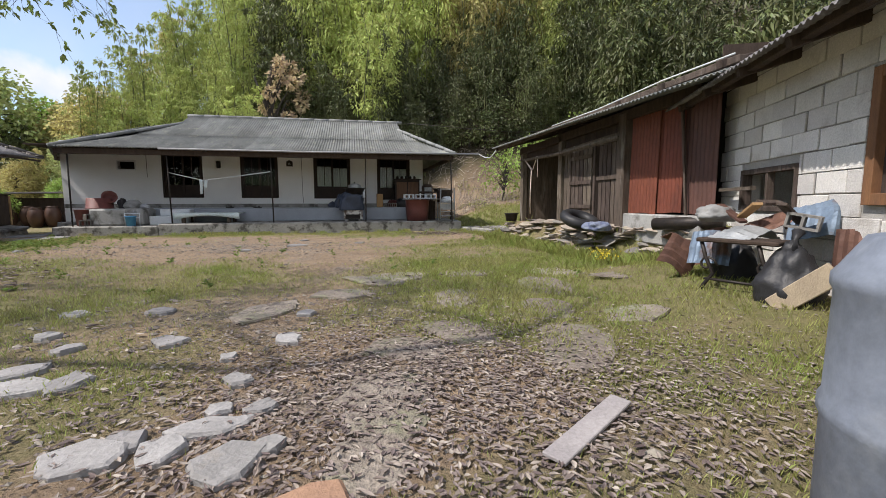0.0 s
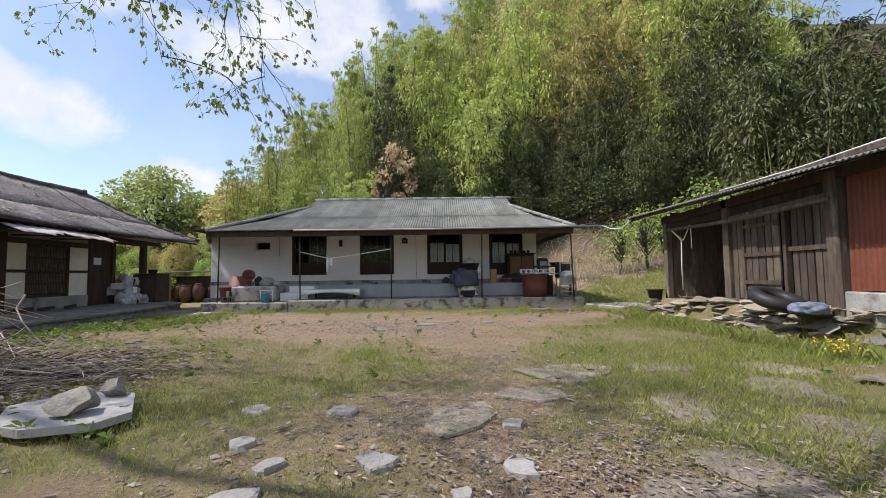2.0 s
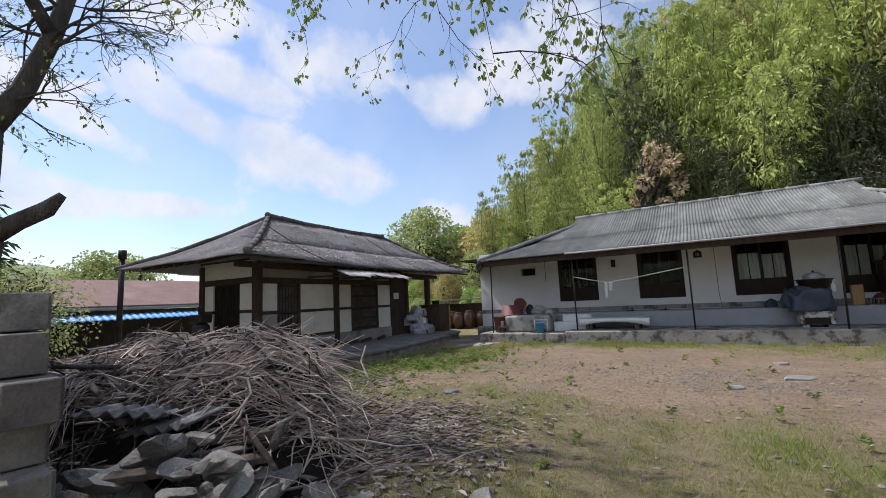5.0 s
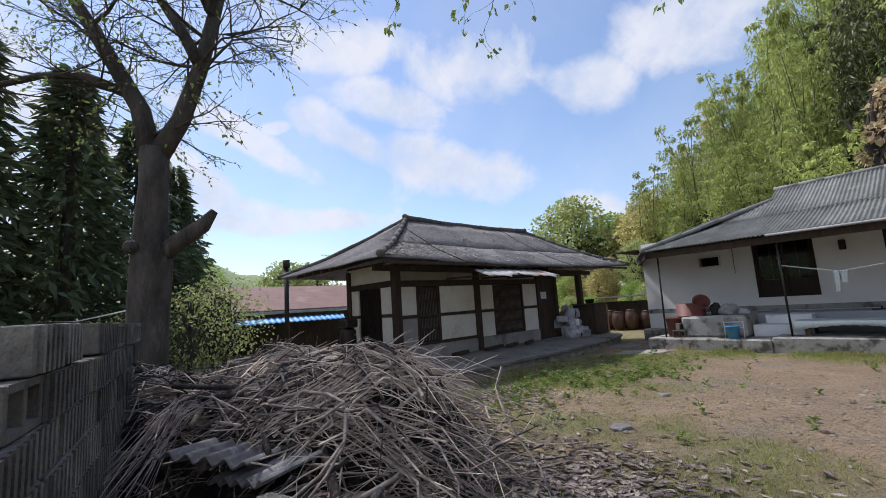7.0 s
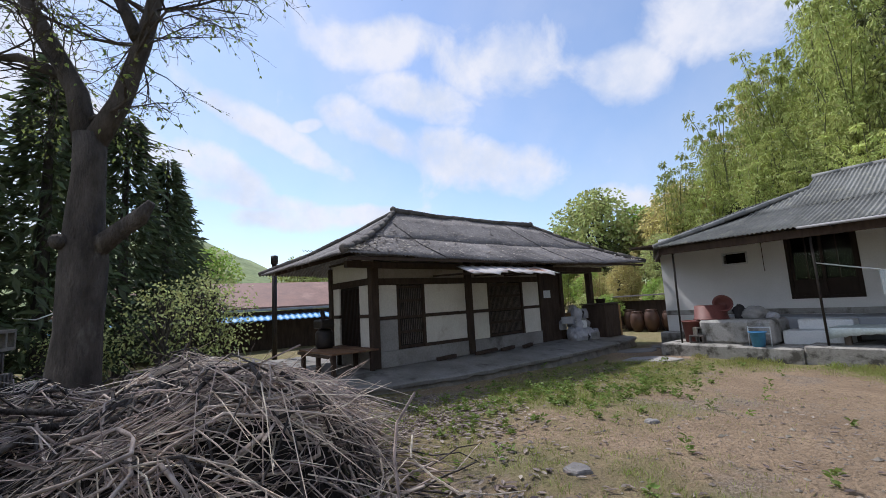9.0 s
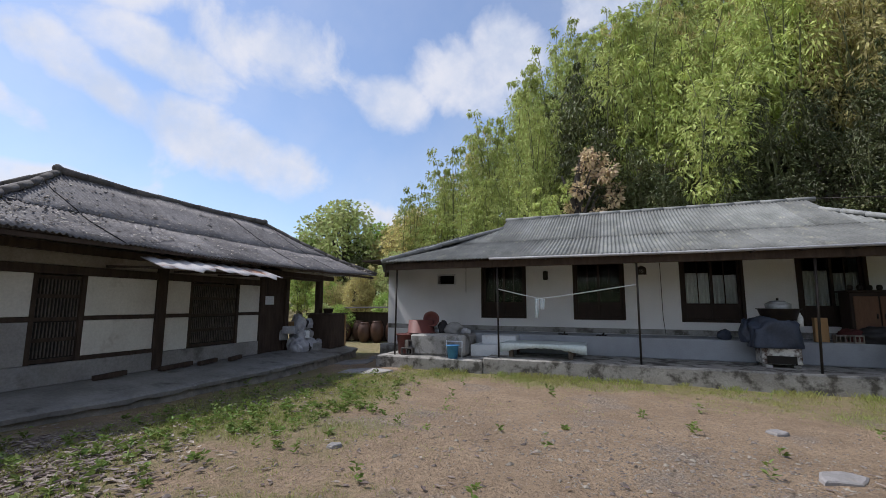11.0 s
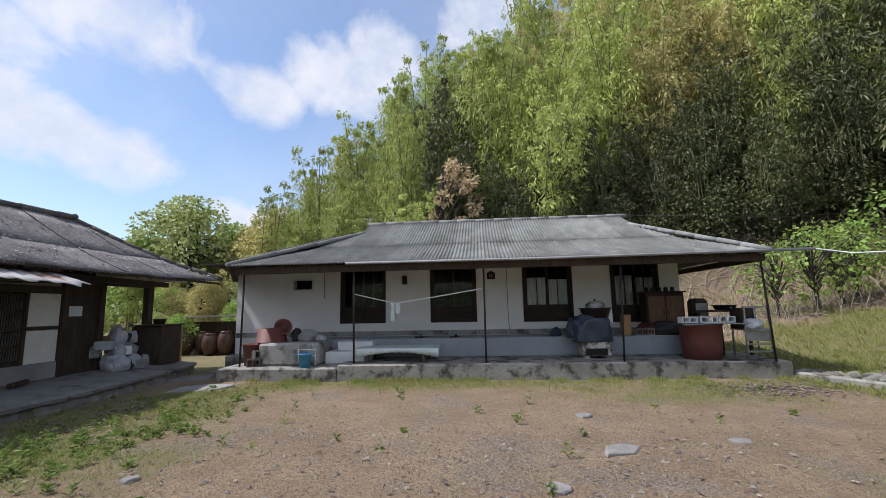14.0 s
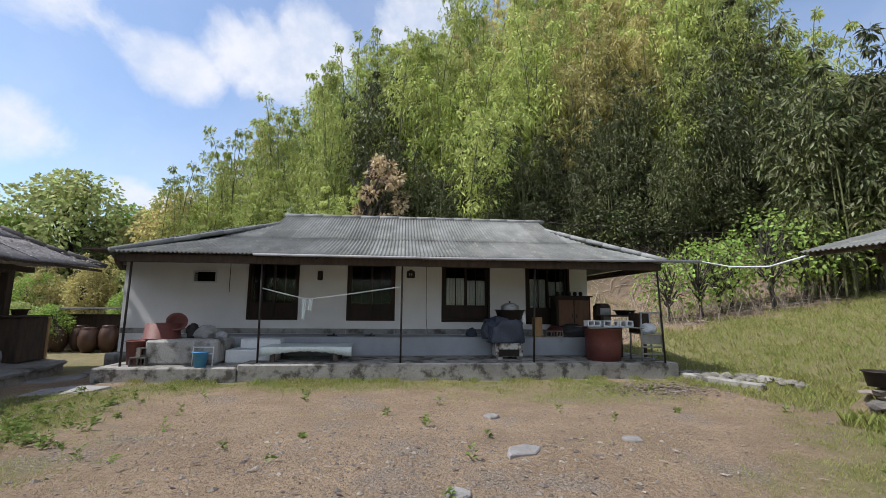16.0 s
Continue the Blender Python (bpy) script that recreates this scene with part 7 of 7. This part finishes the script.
for k, (x, y, z, rx, ry, rz) in enumerate(((4.35, -14.05, .74, 5, -8, 15), (4.15, -14.25, .84, -6, 6, 40))):
    bent = corr_sheet(None, -.32, .32, lambda u: -.22, lambda u: .2, lambda u, v: (u, v, 0), SLATE_DARK, wave=.13, amp=.025, name="roof_sheet")
    bent.matrix_basis = pose(x, y, z, rx, ry, rz)
    tagged(bent, "broken corrugated roof sheet on the stones", "roof sheet", "broken sheets on the stones")
for k, (x, y, z, rz, l) in enumerate(((4.7, -13.95, .60, 30, .55), (4.55, -13.85, .55, 22, .6), (5.0, -14.3, .56, 60, .5))):
    o = link("plank", box(-l, -.06, -.02, l, .06, .02, .004), GREY_WOOD)
    o.matrix_basis = pose(x, y, z, 4, -6 + 5 * k, rz)
    tagged(o, "weathered plank lying on the stone heap", "plank", "planks on the stones")

# ---- pebbles, leaf litter, grass ----
rg = random.Random(8)
su = Soup()
PEB = mat("yard_gravel", (.26, .225, .19), (.15, .128, .108), 6, .9, .3, 60, island=.4)
octa_f = [(0, 2, 4), (2, 1, 4), (1, 3, 4), (3, 0, 4), (2, 0, 5), (1, 2, 5), (3, 1, 5), (0, 3, 5)]
for k in range(9500):
    if k % 3 == 0:
        x, y = rg.gauss(8.0, 1.3), rg.gauss(-7.9, .9)
    elif k % 3 == 1:
        x, y = rg.uniform(7.5, 12), rg.uniform(-16.8, -13)
    else:
        x, y = rg.uniform(2, 14), rg.uniform(-16, -3.2)
    s = rg.uniform(.006, .016) * (1 if rg.random() < .93 else 2.4)
    z = ground_z(x, y) + s * .15
    a = rg.uniform(0, 6.28)
    ca, sa = math.cos(a) * s, math.sin(a) * s
    f1, f2, f3 = rg.uniform(.8, 1.6), rg.uniform(.6, 1.1), rg.uniform(.35, .7)
    su.add([(x + ca * f1, y + sa * f1, z), (x - ca * f1, y - sa * f1, z), (x - sa * f2, y + ca * f2, z), (x + sa * f2, y - ca * f2, z), (x + rg.uniform(-.3, .3) * s, y, z + s * f3), (x, y, z - s * .4)], octa_f)
tagged(su.mesh("gravel", PEB), "scattered grey stone chips in the yard", "gravel", kind="stuff")

su = Soup()
LITTER = mat("dry_fallen_leaves", (.34, .285, .255), (.175, .135, .118), 8, .85, .1, 40, island=.5, thin=.15)


def litter(n, cx, cy, sx, sy, size):
    for _ in range(n):
        x, y = rg.gauss(cx, sx), rg.gauss(cy, sy)
        if y > -2.95 and 1 < x < 14.2:
            continue
        a = rg.uniform(0, 6.28)
        l, w = size * rg.uniform(.6, 1.3), size * rg.uniform(.2, .48)
        z = ground_z(x, y) + rg.uniform(.004, .03)
        c, s_ = math.cos(a), math.sin(a)
        t1, t2, lift = rg.uniform(-.3, .5) * l * .5, rg.uniform(-.3, .5) * l * .5, rg.uniform(.1, .9) * w
        pts = []
        for u, v, dz in ((-1, 0, t1), (-.2, 1, lift), (-.2, 0, 0), (-.2, -1, lift), (.45, .8, lift), (.45, 0, 0), (.45, -.8, lift), (1, 0, t2)):
            pts.append((x + (u * c * l - v * s_ * w), y + (u * s_ * l + v * c * w), z + abs(dz)))
        su.add(pts, [(0, 2, 1), (0, 3, 2), (1, 2, 5, 4), (2, 3, 6, 5), (4, 5, 7), (5, 6, 7)])


litter(7800, 10.95, -15.95, 1.15, .7, .024)
litter(1700, 10.5, -15.0, .9, .6, .023)
litter(2200, 5.3, -12.4, .55, .7, .05)
litter(1500, 2.3, -10.4, .7, .5, .05)
litter(700, 1.9, -7.0, .5, 2.0, .045)
litter(700, 13.0, -3.9, .6, .35, .05)
litter(700, 8, -11, 3.5, 2.5, .04)
tagged(su.mesh("leaf_litter", LITTER), "dry grey-brown fallen leaves", "leaf litter", kind="stuff")

GRASS = mat("yard_grass", (.27, .32, .085), (.36, .345, .13), .9, .7, 0, 6, island=.4, thin=.35, spec=.2)
rng = np.random.default_rng(40)
gvv, gff = [], []


def tuft(x, y, n, h, w, spread):
    z = ground_z(x, y) - .005
    for _ in range(n):
        a = rg.uniform(0, 6.28)
        bx, by = x + rg.uniform(-spread, spread), y + rg.uniform(-spread, spread)
        hh = h * rg.uniform(.5, 1.25)
        lx, ly = math.cos(a) * hh * rg.uniform(.15, .8), math.sin(a) * hh * rg.uniform(.15, .8)
        px, py = -math.sin(a) * w, math.cos(a) * w
        o = len(gvv)
        gvv.extend(((bx - px, by - py, z), (bx + px, by + py, z), (bx + lx * .5 + px * .6, by + ly * .5 + py * .6, z + hh * .7), (bx + lx, by + ly, z + hh)))
        gff.append((o, o + 1, o + 2)); gff.append((o, o + 2, o + 3))


for _ in range(85000):
    x, y = rg.uniform(.8, 16.5), rg.uniform(-17.3, -2.9)
    g = grassiness(x, y)
    if rg.random() > g * g * 1.1 or heap_z(x, y) > .1:
        continue
    tuft(x, y, 5, .022 + .042 * g, .0020 + .0008 * rg.random(), .05)
for _ in range(11000):
    x, y = rg.uniform(14.2, 26), rg.uniform(-6.0, 6.5)
    if y > 2.2 and noise.noise(Vector((x * .8, y * .8, 1))) < .05:
        continue
    tuft(x, y, 5, .12, .005, .1)
for _ in range(900):                          # patchy fringe along the porch and by the terrace
    x = rg.uniform(1.5, 14.3)
    if noise.noise(Vector((x * 1.3, 0, 5))) > -.05:
        tuft(x, -2.72 - abs(rg.gauss(0, .16)), 6, .10, .003, .06)
for _ in range(500):
    y = rg.uniform(-13, -6.5)
    tuft(14.3 + .2 * max(0, -y - 10.5) + rg.gauss(-.1, .15), y, 7, .2, .004, .06)
me = bpy.data.meshes.new("grass")
me.from_pydata(gvv, [], gff)
me.materials.append(GRASS)
tagged(new("grass", me), "short patchy yellow-green yard grass", "grass", kind="stuff")

# broad-leaved weeds
cs, ds = [], []
for _ in range(400):
    r_ = rg.random()
    if r_ < .72:
        x, y = rg.gauss(2.6, .8), rg.gauss(-8.3, 2.0)
    elif r_ < .82:
        x, y = rg.uniform(3, 14), rg.uniform(-13, -3.4)
    else:
        x, y = rg.gauss(5.9, .5), rg.gauss(-14.3, .3)
    if heap_z(x, y) > .1:
        continue
    z = ground_z(x, y)
    n = rg.randint(8, 22)
    hgt = rg.uniform(.03, .16)
    for _k in range(n):
        a = rg.uniform(0, 6.28)
        cs.append((x + rg.uniform(-.02, .02), y + rg.uniform(-.02, .02), z + rg.uniform(0, hgt)))
        ds.append((math.cos(a), math.sin(a), rg.uniform(.15, .9)))
wv, wf = leaf_quads(cs, ds, .075, .014, rng)
ob = new("weeds", leaves_mesh("weeds", wv, wf, mat("weed_leaves", (.21, .28, .07), (.15, .21, .05), 3, .6, 0, 5, island=.35, thin=.35)))
tagged(ob, "low bright green weeds", "weeds", kind="stuff")
cs, ds = [], []
for _ in range(120):
    x, y = rg.gauss(14.15, .10), rg.gauss(-12.0, .14)
    cs.append((x, y, ground_z(x, y) + rg.uniform(.1, .28)))
    ds.append((rg.uniform(-1, 1), rg.uniform(-1, 1), rg.uniform(-.2, 1)))
fv, ff = leaf_quads(cs, ds, .035, .014, rng)
ob = new("wild_flowers", leaves_mesh("wild_flowers", fv, ff, mat("yellow_petals", (.60, .47, .04), (.48, .38, .04), 5, .6, 0, 5, island=.2)))
tagged(ob, "small clump of yellow wild flowers", "flowers", kind="stuff")
